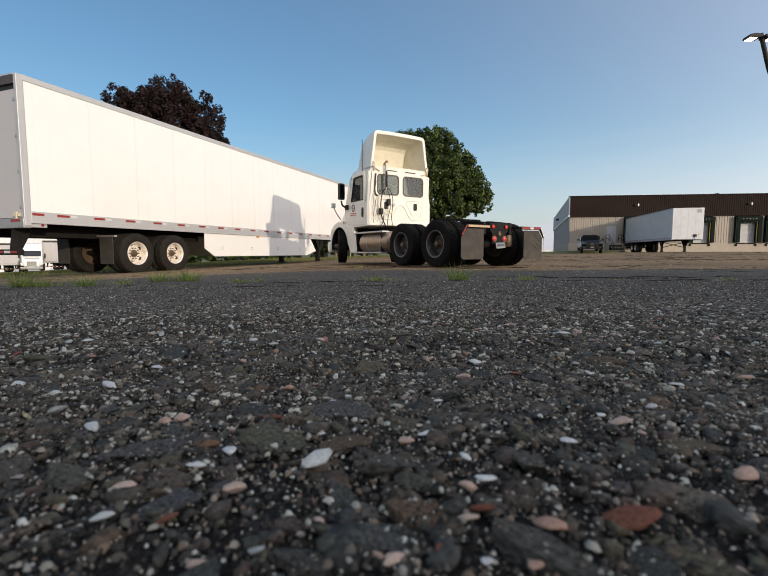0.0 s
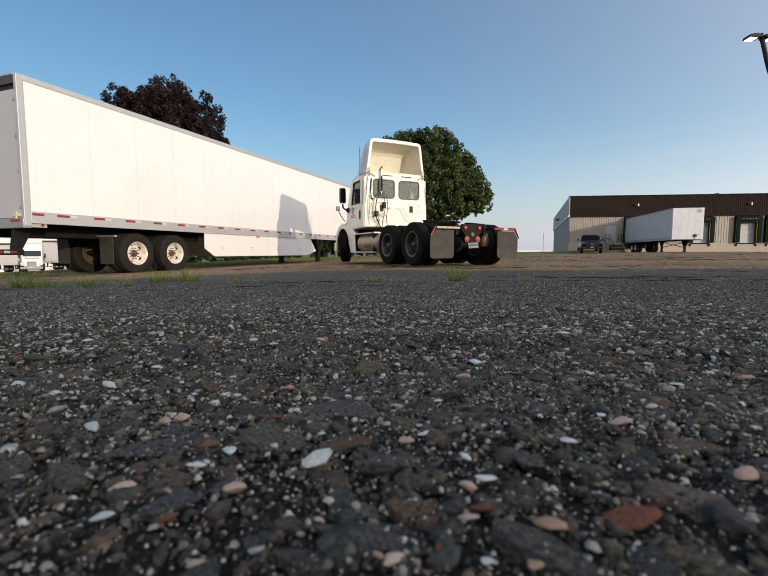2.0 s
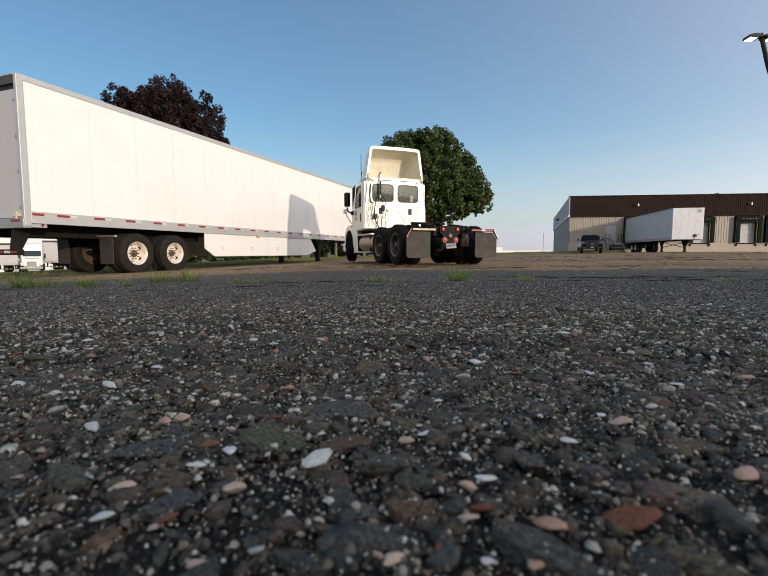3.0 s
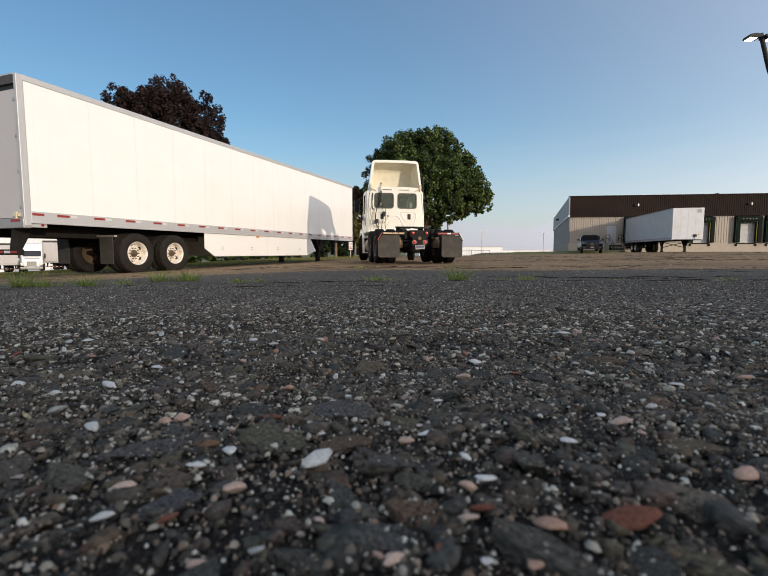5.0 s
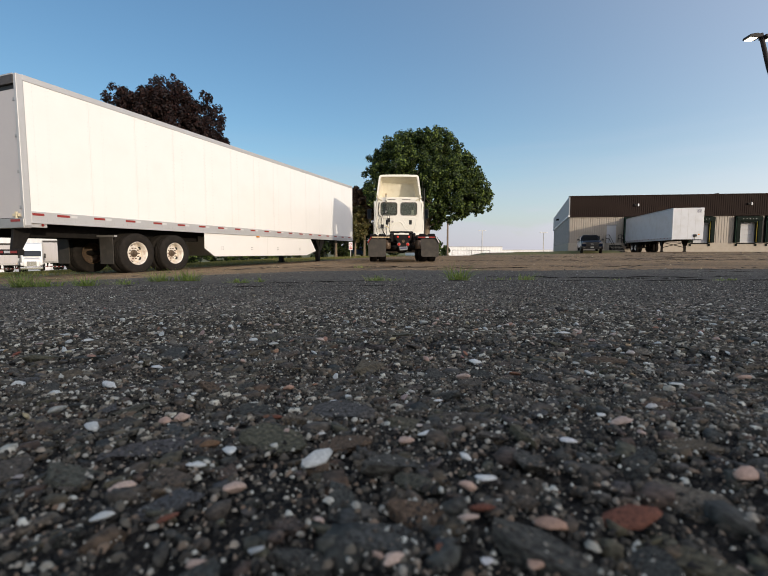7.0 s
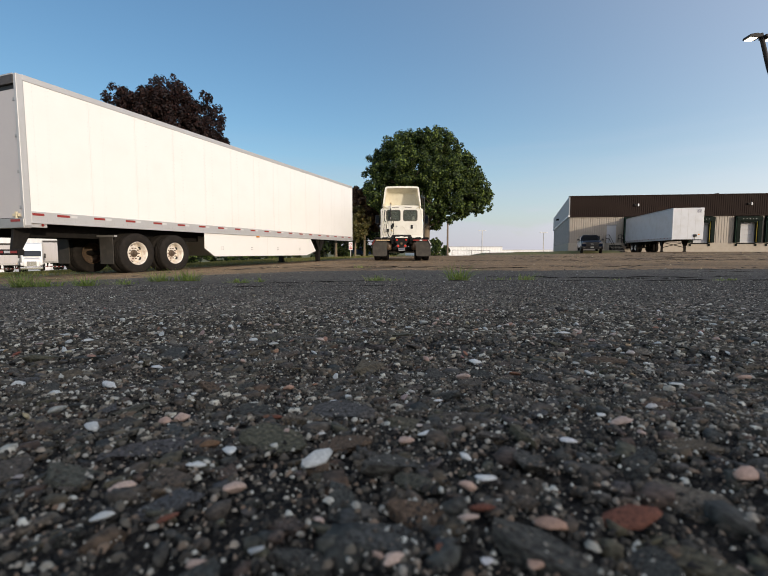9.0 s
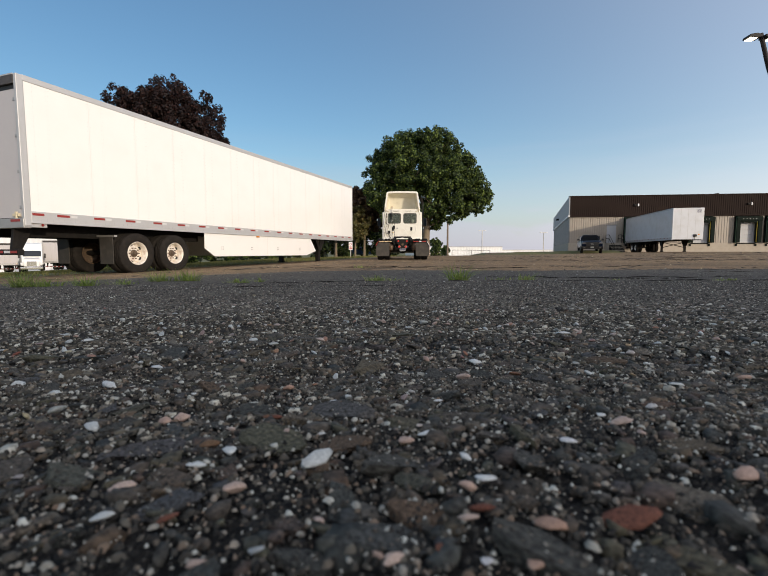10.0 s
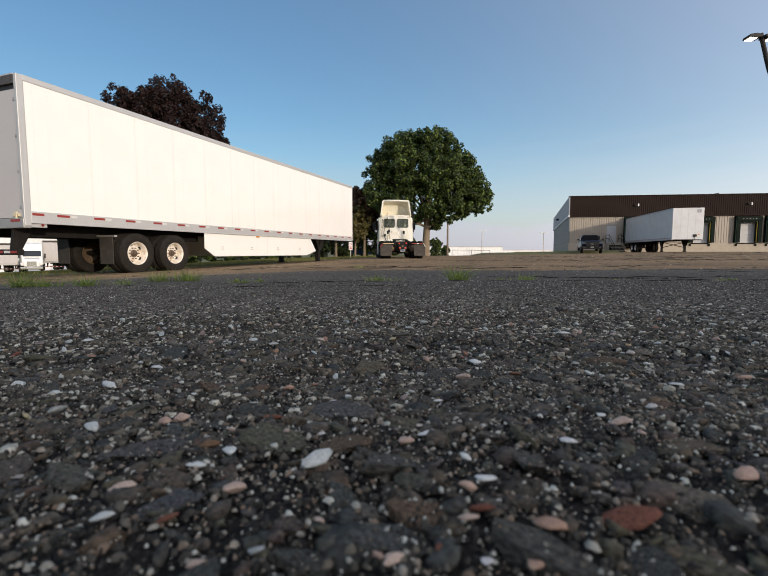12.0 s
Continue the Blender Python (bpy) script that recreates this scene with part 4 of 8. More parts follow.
# ---------------------------------------------------------------- wheels
def tyre_mesh(R=0.51, W=0.27, rim_r=0.295, grooves=4, blocks=False):
    """A truck tyre about y, outer side at -y: tread with grooves, round shoulders, bulging walls."""
    h = W / 2
    prof = [(rim_r, -h * 0.80), (rim_r + 0.02, -h * 0.95), (rim_r + 0.09, -h * 1.02), (R - 0.05, -h * 0.98), (R - 0.015, -h * 0.88), (R, -h * 0.76)]
    for k in range(grooves):
        c = -h * 0.62 + k * (h * 1.24) / (grooves - 1)
        prof += [(R + 0.003, c - 0.010), (R - 0.013, c - 0.006), (R - 0.013, c + 0.006), (R + 0.003, c + 0.010)]
    prof += [(R, h * 0.76), (R - 0.015, h * 0.88), (R - 0.05, h * 0.98), (rim_r + 0.09, h * 1.02), (rim_r + 0.02, h * 0.95), (rim_r, h * 0.80)]
    bm = lathe(bmesh.new(), prof, AX_Y, 84, closed=True)
    # lateral sipes cut the ribs into blocks
    bm.verts.ensure_lookup_table()
    for k, (r, _) in enumerate(prof):
        if blocks and r > R - 0.001:
            for i in range(0, 84, 3):
                v = bm.verts[k * 84 + (i + k // 4) % 84]
                s = (R - 0.012) / math.hypot(v.co.x, v.co.z)
                v.co.x, v.co.z = v.co.x * s, v.co.z * s
    return bm


def rim_mesh(deep=True, W=0.25, r=0.297):
    """A steel disc wheel about y with its outer side at -y: lip, barrel, dished disc."""
    h = W / 2
    d = -h + (0.15 if deep else 0.03)
    prof = [(0.0, d + 0.012), (0.14, d + 0.012), (0.15, d), (0.20, d + 0.004), (0.245, d + 0.05), (0.262, d + 0.055), (0.272, -h * 0.75), (0.285, -h * 0.9), (r, -h * 0.98),
            (r + 0.012, -h * 0.9), (r + 0.004, -h * 0.7), (0.285, 0.0), (0.29, h * 0.9), (0.27, h * 0.9), (0.262, d + 0.075), (0.0, d + 0.03)]
    bm = bmesh.new()
    rings = []
    seg = 40
    for rr, z in prof:
        rings.append([bm.verts.new((max(rr, 0.002) * math.cos(6.28319 * i / seg), z, max(rr, 0.002) * math.sin(6.28319 * i / seg))) for i in range(seg)])
    for a, b in zip(rings, rings[1:]):
        for i in range(seg):
            j = (i + 1) % seg
            bm.faces.new((a[i], a[j], b[j], b[i]))
    return bm


def wheel(parent, x, y, z, right, rim_mat, dual, R=0.51, deep=True, hub_out=0.10, name="wheel", blocks=False):
    """One wheel, or a dual pair on one hub: tyres, rims, hub cap and nuts. right: its outer side faces -y."""
    w = new(name)
    w.empty_display_size = 0.1
    w.parent = parent
    w.matrix_basis = pose(x, y, z, 0, 0, 0 if right else 180)
    offs = (0.0, 0.335) if dual else (0.0,)
    for k, o in enumerate(offs):
        t = part("tyre", tyre_mesh(R, blocks=blocks), M["rubber_shaded"] if blocks or not deep else M["rubber"], w, smooth=True)
        t.location = (0, o, 0)
        rm = part("rim", rim_mesh(deep and k == 0), rim_mat if k == 0 else M["hub"], w, smooth=True)
        rm.location = (0, o, 0)
        if k == 0 and blocks:
            part("rim_lip", lathe(bmesh.new(), [(0.278, -0.118), (0.300, -0.128), (0.312, -0.116), (0.300, -0.105)], AX_Y, 40, closed=True), M["rim_lip"], w, "worn grey rim edge", smooth=True)
    d = -0.125 + (0.15 if deep else 0.03)
    bm = lathe(bmesh.new(), [(0.10, 0.0), (0.095, 0.02), (0.07, 0.035), (0.062, hub_out), (0.05, hub_out + 0.02), (0.02, hub_out + 0.026)],
               Matrix.Translation((0, d, 0)) @ Matrix.Rotation(radians(90), 4, "X"), 20)
    part("hub", bm, M["hub"], w, "greasy hub cap", smooth=True)
    nut = None
    for i in range(10):
        a = 6.28319 * i / 10
        if nut is None:
            nut = part("wheel_nut", rod(bmesh.new(), (0, 0.01, 0), (0, -0.03, 0), 0.016, 6), M["hub"], w)
            one = nut
        else:
            one = new("wheel_nut", nut.data)
            one.parent = w
        one.location = (0.143 * math.cos(a), d, 0.143 * math.sin(a))
    disc = None
    for i in range(5):
        a = 6.28319 * (i + 0.5) / 5
        if disc is None:
            disc = part("vent_hole", lathe(bmesh.new(), [(0.047, 0), (0.047, 0.012)], Matrix.Rotation(radians(90), 4, "X"), 14), M["plastic"], w)
            hole = disc
        else:
            hole = new("vent_hole", disc.data)
            hole.parent = w
        hole.location = (0.218 * math.cos(a), d + 0.020, 0.218 * math.sin(a))
    return w


# ---------------------------------------------------------------- the parked trailer
def dry_van(name, m, length, label, skirt=True, legs_down=True, rear="swing", wheel_x=(2.54, 3.785), detail=True, body_mat="white"):
    """A box trailer: x to its front, y to its left, z up, from the ground under the middle of its rear end."""
    t = thing(name, m, label, "trailer", "parked trailers")
    L, w, z0, z1 = length, 1.295, 1.12, 4.11
    # cargo box walls of riveted sheets
    n = int(round(L / 1.2192))
    step = (L - 0.24) / n
    for sgn in (-1, 1):
        for i in range(n):
            x = 0.14 + i * step
            part("side_panel", B((x + 0.002, x + step - 0.002, sgn * (w - 0.03), sgn * w, z0 + 0.24, z1 - 0.12)), M[body_mat], t)
    part("front_panel", B((L - 0.05, L - 0.002, -w + 0.08, w - 0.08, z0 + 0.05, z1 - 0.02)), M[body_mat], t, bevel=0.01)
    part("roof", B((0.05, L - 0.02, -w + 0.03, w - 0.03, z1 - 0.05, z1 - 0.012)), M["white"], t)
    part("floor", B((0.05, L - 0.06, -w + 0.05, w - 0.05, z0 + 0.10, z0 + 0.16)), M["black"], t)
    for sgn in (-1, 1):
        part("top_rail", B((0.12, L - 0.06, sgn * (w - 0.05), sgn * (w + 0.012), z1 - 0.125, z1)), M["alu"], t, "aluminium top rail", bevel=0.012)
        bm = B((0.13, L - 0.06, sgn * (w - 0.04), sgn * (w + 0.014), z0 + 0.02, z0 + 0.25), (0.13, L - 0.06, sgn * (w - 0.05), sgn * (w + 0.026), z0, z0 + 0.03))
        part("bottom_rail", bm, M["alu"], t, "aluminium bottom rail with rivets", bevel=0.006)
        part("corner_post", B((L - 0.10, L, sgn * (w - 0.10), sgn * (w + 0.010), z0 + 0.02, z1 - 0.004)), M["alu"] if detail else M[body_mat], t, bevel=0.03, segments=3)
        # reflector strips along the rail
        x, k = 0.17 if not detail else 0.525, 0
        if detail:
            part("red_strip", B((0.03, 0.26, sgn * (w + 0.0135), sgn * (w + 0.0175), z0 + 0.165, z0 + 0.215)), M["red"], t, "red reflector strip")
        while x < L - 0.5:
            part("red_strip", B((x, x + 0.27, sgn * (w + 0.0135), sgn * (w + 0.0175), z0 + 0.165, z0 + 0.215)), M["red"], t, "red reflector strip")
            part("white_strip", B((x + 0.30, x + 0.44, sgn * (w + 0.0135), sgn * (w + 0.0175), z0 + 0.165, z0 + 0.215)), M["silver"], t, "silver reflector strip")
            x += 0.835
    # rivets: two rows at each joint, a row along the rails
    bm = bmesh.new()
    for i in range(n + 1):
        for dx in (-0.035, 0.035, 0.30, 0.34) if detail else ():
            x = 0.14 + i * step + dx
            if not 0.15 < x < L - 0.12:
                continue
            for j in range(26):
                z = z0 + 0.30 + j * 0.10
                bmesh.ops.create_cone(bm, cap_ends=True, segments=6, radius1=0.0085, radius2=0.004, depth=0.006,
                                      matrix=Matrix.Translation((x, -w - 0.002, z)) @ Matrix.Rotation(radians(90), 4, "X"))
    if detail:
        tagged(part("rivets", bm, M["silver"], t), kind="stuff")
        bm = bmesh.new()
        for i in range(int(L / 0.12)):
            for z in (z0 + 0.075, z0 + 0.11):
                bmesh.ops.create_cone(bm, cap_ends=True, segments=6, radius1=0.010, radius2=0.006, depth=0.006,
                                      matrix=Matrix.Translation((0.2 + i * 0.12, -w - 0.016, z)) @ Matrix.Rotation(radians(90), 4, "X"))
        tagged(part("rivets", bm, M["alu"], t), kind="stuff")
    else:
        bm.free()
    # rear frame, door and bumper
    for sgn in (-1, 1):
        part("rear_post", B((0, 0.137, sgn * (w - 0.07), sgn * (w + 0.012), z0 - 0.06, z1 - 0.01)), M["alu"], t, "steel rear door post", bevel=0.012)
    part("rear_header", B((0, 0.13, -w + 0.09, w - 0.09, z1 - 0.20, z1 - 0.03)), M["header"], t, "dark steel rear header", bevel=0.01)
    part("header_trim", B((0, 0.13, -w + 0.09, w - 0.09, z1 - 0.028, z1)), M["alu"], t)
    part("rear_sill", B((-0.02, 0.13, -w, w, z0 - 0.10, z0 + 0.10)), M["steel"], t, bevel=0.01)
    if rear == "swing":
        for y0, y1 in ((-w + 0.095, -0.004), (0.004, w - 0.095)):
            dr = part("rear_door", B((0.045, 0.085, y0, y1, z0 + 0.115, z1 - 0.29)), M["door"], t, "plain grey-white rear door", bevel=0.006)
            yb = y1 - 0.28 if y0 < -0.5 else y0 + 0.28
            part("lock_rod", rod(bmesh.new(), (0.03, yb, z0 + 0.06), (0.03, yb, z1 - 0.22), 0.016, 8), M["steel"], dr)
            part("lock_handle", B((0.0, 0.03, yb - 0.18, yb + 0.02, z0 + 0.42, z0 + 0.46)), M["cream"], dr, bevel=0.006)
            for k in range(4):
                yh = -w + 0.10 if y0 < -0.5 else w - 0.10
                part("hinge", B((0.02, 0.05, yh - 0.06, yh + 0.06, z0 + 0.3 + k * 0.72, z0 + 0.36 + k * 0.72)), M["steel"], dr, bevel=0.006)
        part("door_seal", B((0.05, 0.10, -w + 0.095, w - 0.095, z1 - 0.285, z1 - 0.205)), M["plastic"], t, "dark rubber door seal")
        part("door_latch", B((0.0, 0.045, -1.12, -0.92, z0 + 0.14, z0 + 0.20), (-0.01, 0.03, -1.06, -1.01, z0 + 0.05, z0 + 0.24)), M["cream"], t, "yellowish door latch", bevel=0.008)
    part("rear_strip", B((-0.026, -0.021, -1.2, -0.90, z0 + 0.03, z0 + 0.08)), M["red"], t)
    part("side_marker", lathe(bmesh.new(), [(0.028, 0), (0.02, 0.02)], Matrix.Translation((0.35, -w - 0.0, z0 - 0.03)) @ Matrix.Rotation(radians(90), 4, "X"), 12), M["red"], t, smooth=True)
    for sgn in (-1, 1):
        bm = bmesh.new()
        prism(bm, [(0.05, z0 - 0.09), (0.42, z0 - 0.09), (0.16, 0.52), (-0.02, 0.52)], sgn * 0.78, sgn * 0.86)
        part("bumper_bracket", bm, M["black"], t, bevel=0.008)
    part("rear_bumper", B((-0.07, 0.05, -1.15, 1.15, 0.46, 0.58)), M["black"], t, "black steel rear guard", bevel=0.012)
    for i in range(5):
        y = -1.12 + i * 0.46
        part("bumper_strip", B((-0.076, -0.071, y, y + 0.22, 0.50, 0.55)), M["red"], t)
        part("bumper_strip", B((-0.076, -0.071, y + 0.225, y + 0.42, 0.50, 0.55)), M["silver"], t)
    for sgn in (-1, 1):
        part("mounting_plate", B((0.10, 0.45, sgn * (w - 0.06), sgn * (w - 0.02), z0 - 0.08, z0 + 0.02)), M["alu"], t, bevel=0.005)
    # underframe: cross members, slider rails, axles, air bags, flaps
    first = part("cross_member", B((0.3, 0.35, -w + 0.05, w - 0.05, z0, z0 + 0.10)), M["black"], t)
    for i in range(1, int(L / 0.4)):
        more = new("cross_member", first.data)
        more.parent = t
        more.location = (i * 0.4, 0, 0)
    a, b = wheel_x
    for sgn in (-1, 1):
        part("slider_rail", B((0.35, b + 1.6, sgn * 0.42, sgn * 0.60, 0.86, z0)), M["black"], t, bevel=0.008)
        part("mud_flap", B((a - 0.64, a - 0.62, *((-1.18, -0.72) if sgn < 0 else (0.42, 0.86)), 0.22, 0.90)), M["flap"], t, "grey rubber mud flap", bevel=0.006)
        part("flap_hanger", B((a - 0.62, a - 0.54, *((-1.22, -0.55) if sgn < 0 else (0.40, 0.90)), 0.90, 0.95)), M["steel"], t, bevel=0.006)
        for x in (a, b):
            wheel(t, x, -(w - 0.15) if sgn < 0 else w - 0.43, 0.49, sgn < 0, M["rim"] if sgn < 0 else M["black"], True, R=0.522, hub_out=0.06)
            part("air_spring", lathe(bmesh.new(), [(0.09, 0.52), (0.13, 0.58), (0.13, 0.72), (0.09, 0.82)], Matrix.Translation((x + 0.36, sgn * 0.5, 0)), 18), M["rubber"], t, smooth=True)
            part("hanger", prism(bmesh.new(), [(x - 0.50, 0.88), (x - 0.34, 0.88), (x - 0.36, 0.48), (x - 0.46, 0.48)], sgn * 0.47, sgn * 0.55), M["black"], t, bevel=0.008)
    for x in (a, b):
        part("axle", rod(bmesh.new(), (x, -1.0, 0.505), (x, 1.0, 0.505), 0.065, 14), M["black"], t, smooth=True)
        part("brake_chamber", lathe(bmesh.new(), [(0.08, 0), (0.10, 0.04), (0.10, 0.22), (0.06, 0.26)], Matrix.Translation((x + 0.10, -0.42, 0.60)) @ AX_X, 16), M["hub"], t, smooth=True)
    # landing gear
    lx = 12.66 * L / 16.15
    for sgn in (-1, 1):
        part("landing_leg", B((lx - 0.09, lx + 0.09, sgn * 0.94, sgn * 1.12, 0.10 if legs_down else 0.34, z0)), M["black"], t, bevel=0.008)
        part("landing_shoe", B((lx - 0.12, lx + 0.12, sgn * 0.90, sgn * 1.16, 0.0 if legs_down else 0.28, 0.10 if legs_down else 0.34)), M["black"], t, bevel=0.015)
        bm = prism(bmesh.new(), [(lx - 0.40, z0), (lx + 0.46, z0), (lx + 0.18, 0.62), (lx - 0.10, 0.62)], sgn * 1.125, sgn * 1.145)
        part("gusset", bm, M["black"], t, bevel=0.005)
        bm = prism(bmesh.new(), [(sgn * 0.72, z0), (sgn * 1.27, z0), (sgn * 1.13, 0.58), (sgn * 0.92, 0.58)], lx - 0.11, lx - 0.095, "x")
        plate = part("gusset", bm, M["black"], t, "black landing gear plate", bevel=0.005)
        for y, z in ((0.86, 1.02), (1.14, 1.02), (0.92, 0.86), (1.10, 0.86)):
            part("hole", lathe(bmesh.new(), [(0.035, 0), (0.035, 0.004)], Matrix.Translation((lx - 0.116, sgn * y, z)) @ AX_X, 12), M["hub"], plate)
    for za, zb in ((0.45, 0.95), (0.95, 0.45)):
        part("cross_brace", rod(bmesh.new(), (lx, -0.95, za), (lx, 0.95, zb), 0.035, 8), M["black"], t)
    part("crank_shaft", rod(bmesh.new(), (lx, -1.2, 0.98), (lx, 0.95, 0.98), 0.02, 8), M["black"], t)
    if not detail:
        # the end wall's seams, print, socket box and stains' drip edge
        for y in (-0.62, 0.0, 0.62):
            part("end_seam", B((L - 0.003, L + 0.004, y - 0.012, y + 0.012, z0 + 0.08, z1 - 0.06)), M["alu"], t)
        for k in range(4):
            part("text_bar", B((L, L + 0.004, 0.72, 1.06, z1 - 0.22 - k * 0.075, z1 - 0.18 - k * 0.075)), M["bar"], t)
        bx = part("socket_box", B((L, L + 0.09, 0.48, 0.76, z0 + 0.30, z0 + 0.52)), M["plastic"], t, "black air and power sockets", bevel=0.02)
        part("coupling", hose(bmesh.new(), [(L + 0.05, 0.60, z0 + 0.32), (L + 0.10, 0.58, z0 + 0.18), (L + 0.05, 0.62, z0 + 0.04)], 0.02), M["plastic"], bx)
        part("lamp", B((L, L + 0.03, 0.88, 1.0, z0 + 0.46, z0 + 0.56)), M["amber"], t, bevel=0.01)
    if skirt:
        for sgn in (-1, 1):
            out = [(4.94, z0 + 0.005), (4.94, 0.64), (5.38, 0.385), (11.2, 0.385), (12.03, 0.58), (11.55, z0 + 0.005)]
            cuts = (4.94, 8.25, 12.02)
            for c0, c1 in zip(cuts, cuts[1:]):
                seg = clip_poly(out, c0 + 0.002, c1 - 0.002)
                part("side_skirt", prism(bmesh.new(), seg, sgn * (w - 0.035), sgn * (w - 0.012)), M["white"], t, "white aerodynamic side skirt", bevel=0.004)
            for x in (5.75, 7.30, 8.95, 10.6):
                bm = bmesh.new()
                for dx in (-0.035, 0.035):
                    for dz in (-0.035, 0.035):
                        bmesh.ops.create_cone(bm, cap_ends=True, segments=8, radius1=0.018, radius2=0.013, depth=0.012,
                                              matrix=Matrix.Translation((x + dx, sgn * (w - 0.009), 0.66 + dz)) @ Matrix.Rotation(radians(90 * -sgn), 4, "X"))
                part("bolt_plate", bm, M["steel"], t)
            part("marker_lamp", B((7.55, 7.69, sgn * (w + 0.0), sgn * (w + 0.045), z0 - 0.055, z0 - 0.002)), M["amber"], t, "amber side marker", bevel=0.008)
    return t


def lengthen_tail(t, d):
    """Moves the rear frame back by d and draws the side sheets and rails out to it."""
    for ob in t.children_recursive:
        if ob.type != "MESH" or ob.name.startswith(("tyre", "rim", "hub", "wheel", "vent_hole", "rivets", "cross_member")):
            continue
        xs = [v.co.x for v in ob.data.vertices]
        if max(xs) < 0.60 or min(xs) < 0.16:
            if ob.name.startswith(("red_strip", "white_strip")):
                continue
            whole = max(xs) < 0.60
            for v in ob.data.vertices:
                if whole or v.co.x < 0.2:
                    v.co.x -= d


def clip_poly(poly, x0, x1):
    """Clips an (x, z) outline to x0 <= x <= x1."""
    for lim, keep in ((x0, lambda p: p[0] >= x0), (x1, lambda p: p[0] <= x1)):
        res = []
        for i, p in enumerate(poly):
            q = poly[(i + 1) % len(poly)]
            if keep(p):
                res.append(p)
            if keep(p) != keep(q):
                s = (lim - p[0]) / (q[0] - p[0])
                res.append((lim, p[1] + s * (q[1] - p[1])))
        poly = res
    return poly


TRAILER_POSE = pose(-8.55, 9.61, -0.42, 0, 0, 69.7)
van = dry_van("box_trailer", TRAILER_POSE, 16.15, "long white dry van trailer with a side skirt")
lengthen_tail(van, 0.12)


# ---------------------------------------------------------------- the tractor that drives off
def tractor():
    """A white day-cab tractor: x ahead, y to its left, from the ground under the middle of its tandem."""
    t = thing("tractor_unit", pose(0, 0, 0), "white day-cab truck tractor with roof fairing driving away", "truck")
    wb = 4.20
    # chassis
    for sgn in (-1, 1):
        part("frame_rail", B((-1.36, 4.9, sgn * 0.36, sgn * 0.44, 0.72, 0.98)), M["black"], t, bevel=0.008)
    for x in (-1.2, -0.3, 0.5, 1.4, 2.2):
        part("cross_member", B((x, x + 0.10, -0.36, 0.36, 0.76, 0.94)), M["black"], t, bevel=0.006)
    part("end_plate", prism(bmesh.new(), [(-0.30, 0.97), (0.30, 0.97), (0.28, 0.80), (0.21, 0.74), (0.21, 0.52), (-0.21, 0.52), (-0.21, 0.74), (-0.28, 0.80)], -1.40, -1.36, "x"), M["black"], t, bevel=0.006)
    for y, z, r, lit in ((-0.20, 0.885, 0.042, True), (0.20, 0.885, 0.042, True), (-0.155, 0.625, 0.052, True), (0.155, 0.625, 0.052, True)):
        bm = lathe(bmesh.new(), [(r, 0), (r, 0.018), (r * 0.75, 0.03), (r * 0.2, 0.034)], Matrix.Translation((-1.40, y, z)) @ Matrix.Rotation(radians(-90), 4, "Y"), 20)
        part("tail_light", bm, M["tail"], t, "red round tail light", smooth=True)
        bm = bmesh.new()
        frame_ring(bm, [((r + 0.012) * math.cos(a) + y, (r + 0.012) * math.sin(a) + z) for a in np.linspace(0, 6.2832, 20, endpoint=False)],
                   [(r * math.cos(a) + y, r * math.sin(a) + z) for a in np.linspace(0, 6.2832, 20, endpoint=False)], -1.415, -1.398)
        part("light_bezel", bm, M["rim_lip"] if z < 0.7 else M["black"], t)
    bm = lathe(bmesh.new(), [(0.055, 0), (0.058, 0.02), (0.05, 0.03), (0.048, 0.022), (0.02, 0.022)], Matrix.Translation((-1.40, 0, 0.735)) @ Matrix.Rotation(radians(-90), 4, "Y"), 20)
    part("trailer_socket", bm, M["hub"], t, "round metal socket", smooth=True)
    plate = part("number_plate", B((-1.43, -1.42, -0.14, 0.14, 0.415, 0.545)), M["plate"], t, "white plate under the lights", bevel=0.003)
    part("plate_bar", B((-1.433, -1.431, -0.12, 0.12, 0.455, 0.51)), M["bar"], plate)
    part("plate_bar", B((-1.433, -1.431, -0.10, 0.10, 0.525, 0.54)), M["bar"], plate)
    plate.matrix_basis = Matrix.Translation((-1.425, 0, 0.545)) @ Matrix.Rotation(radians(14), 4, "Y") @ Matrix.Rotation(radians(-4), 4, "X") @ Matrix.Translation((1.425, 0, -0.545))
    part("plate_bracket", B((-1.42, -1.37, -0.12, 0.12, 0.42, 0.56)), M["black"], t)
    # fifth wheel
    bm = bmesh.new()
    outline = [(0.30, 0.0), (0.28, 0.30), (0.12, 0.44), (-0.25, 0.44), (-0.52, 0.30), (-0.62, 0.10), (-0.18, 0.05), (-0.18, -0.05), (-0.62, -0.10), (-0.52, -0.30), (-0.25, -0.44), (0.12, -0.44), (0.28, -0.30)]
    prism(bm, outline, 1.10, 1.15, "z")
    bmesh.ops.rotate(bm, verts=bm.verts, cent=(0, 0, 1.1), matrix=Matrix.Rotation(radians(-5), 3, "Y"))
    fw = part("fifth_wheel", bm, M["black"], t, "greasy black coupling plate", bevel=0.015)
    for sgn in (-1, 1):
        part("bracket", prism(bmesh.new(), [(-0.25, 0.98), (0.25, 0.98), (0.1, 1.11), (-0.1, 1.11)], sgn * 0.30, sgn * 0.42), M["black"], fw, bevel=0.01)
    part("slide_plate", B((-0.55, 0.55, -0.46, 0.46, 0.98, 1.0)), M["black"], t)
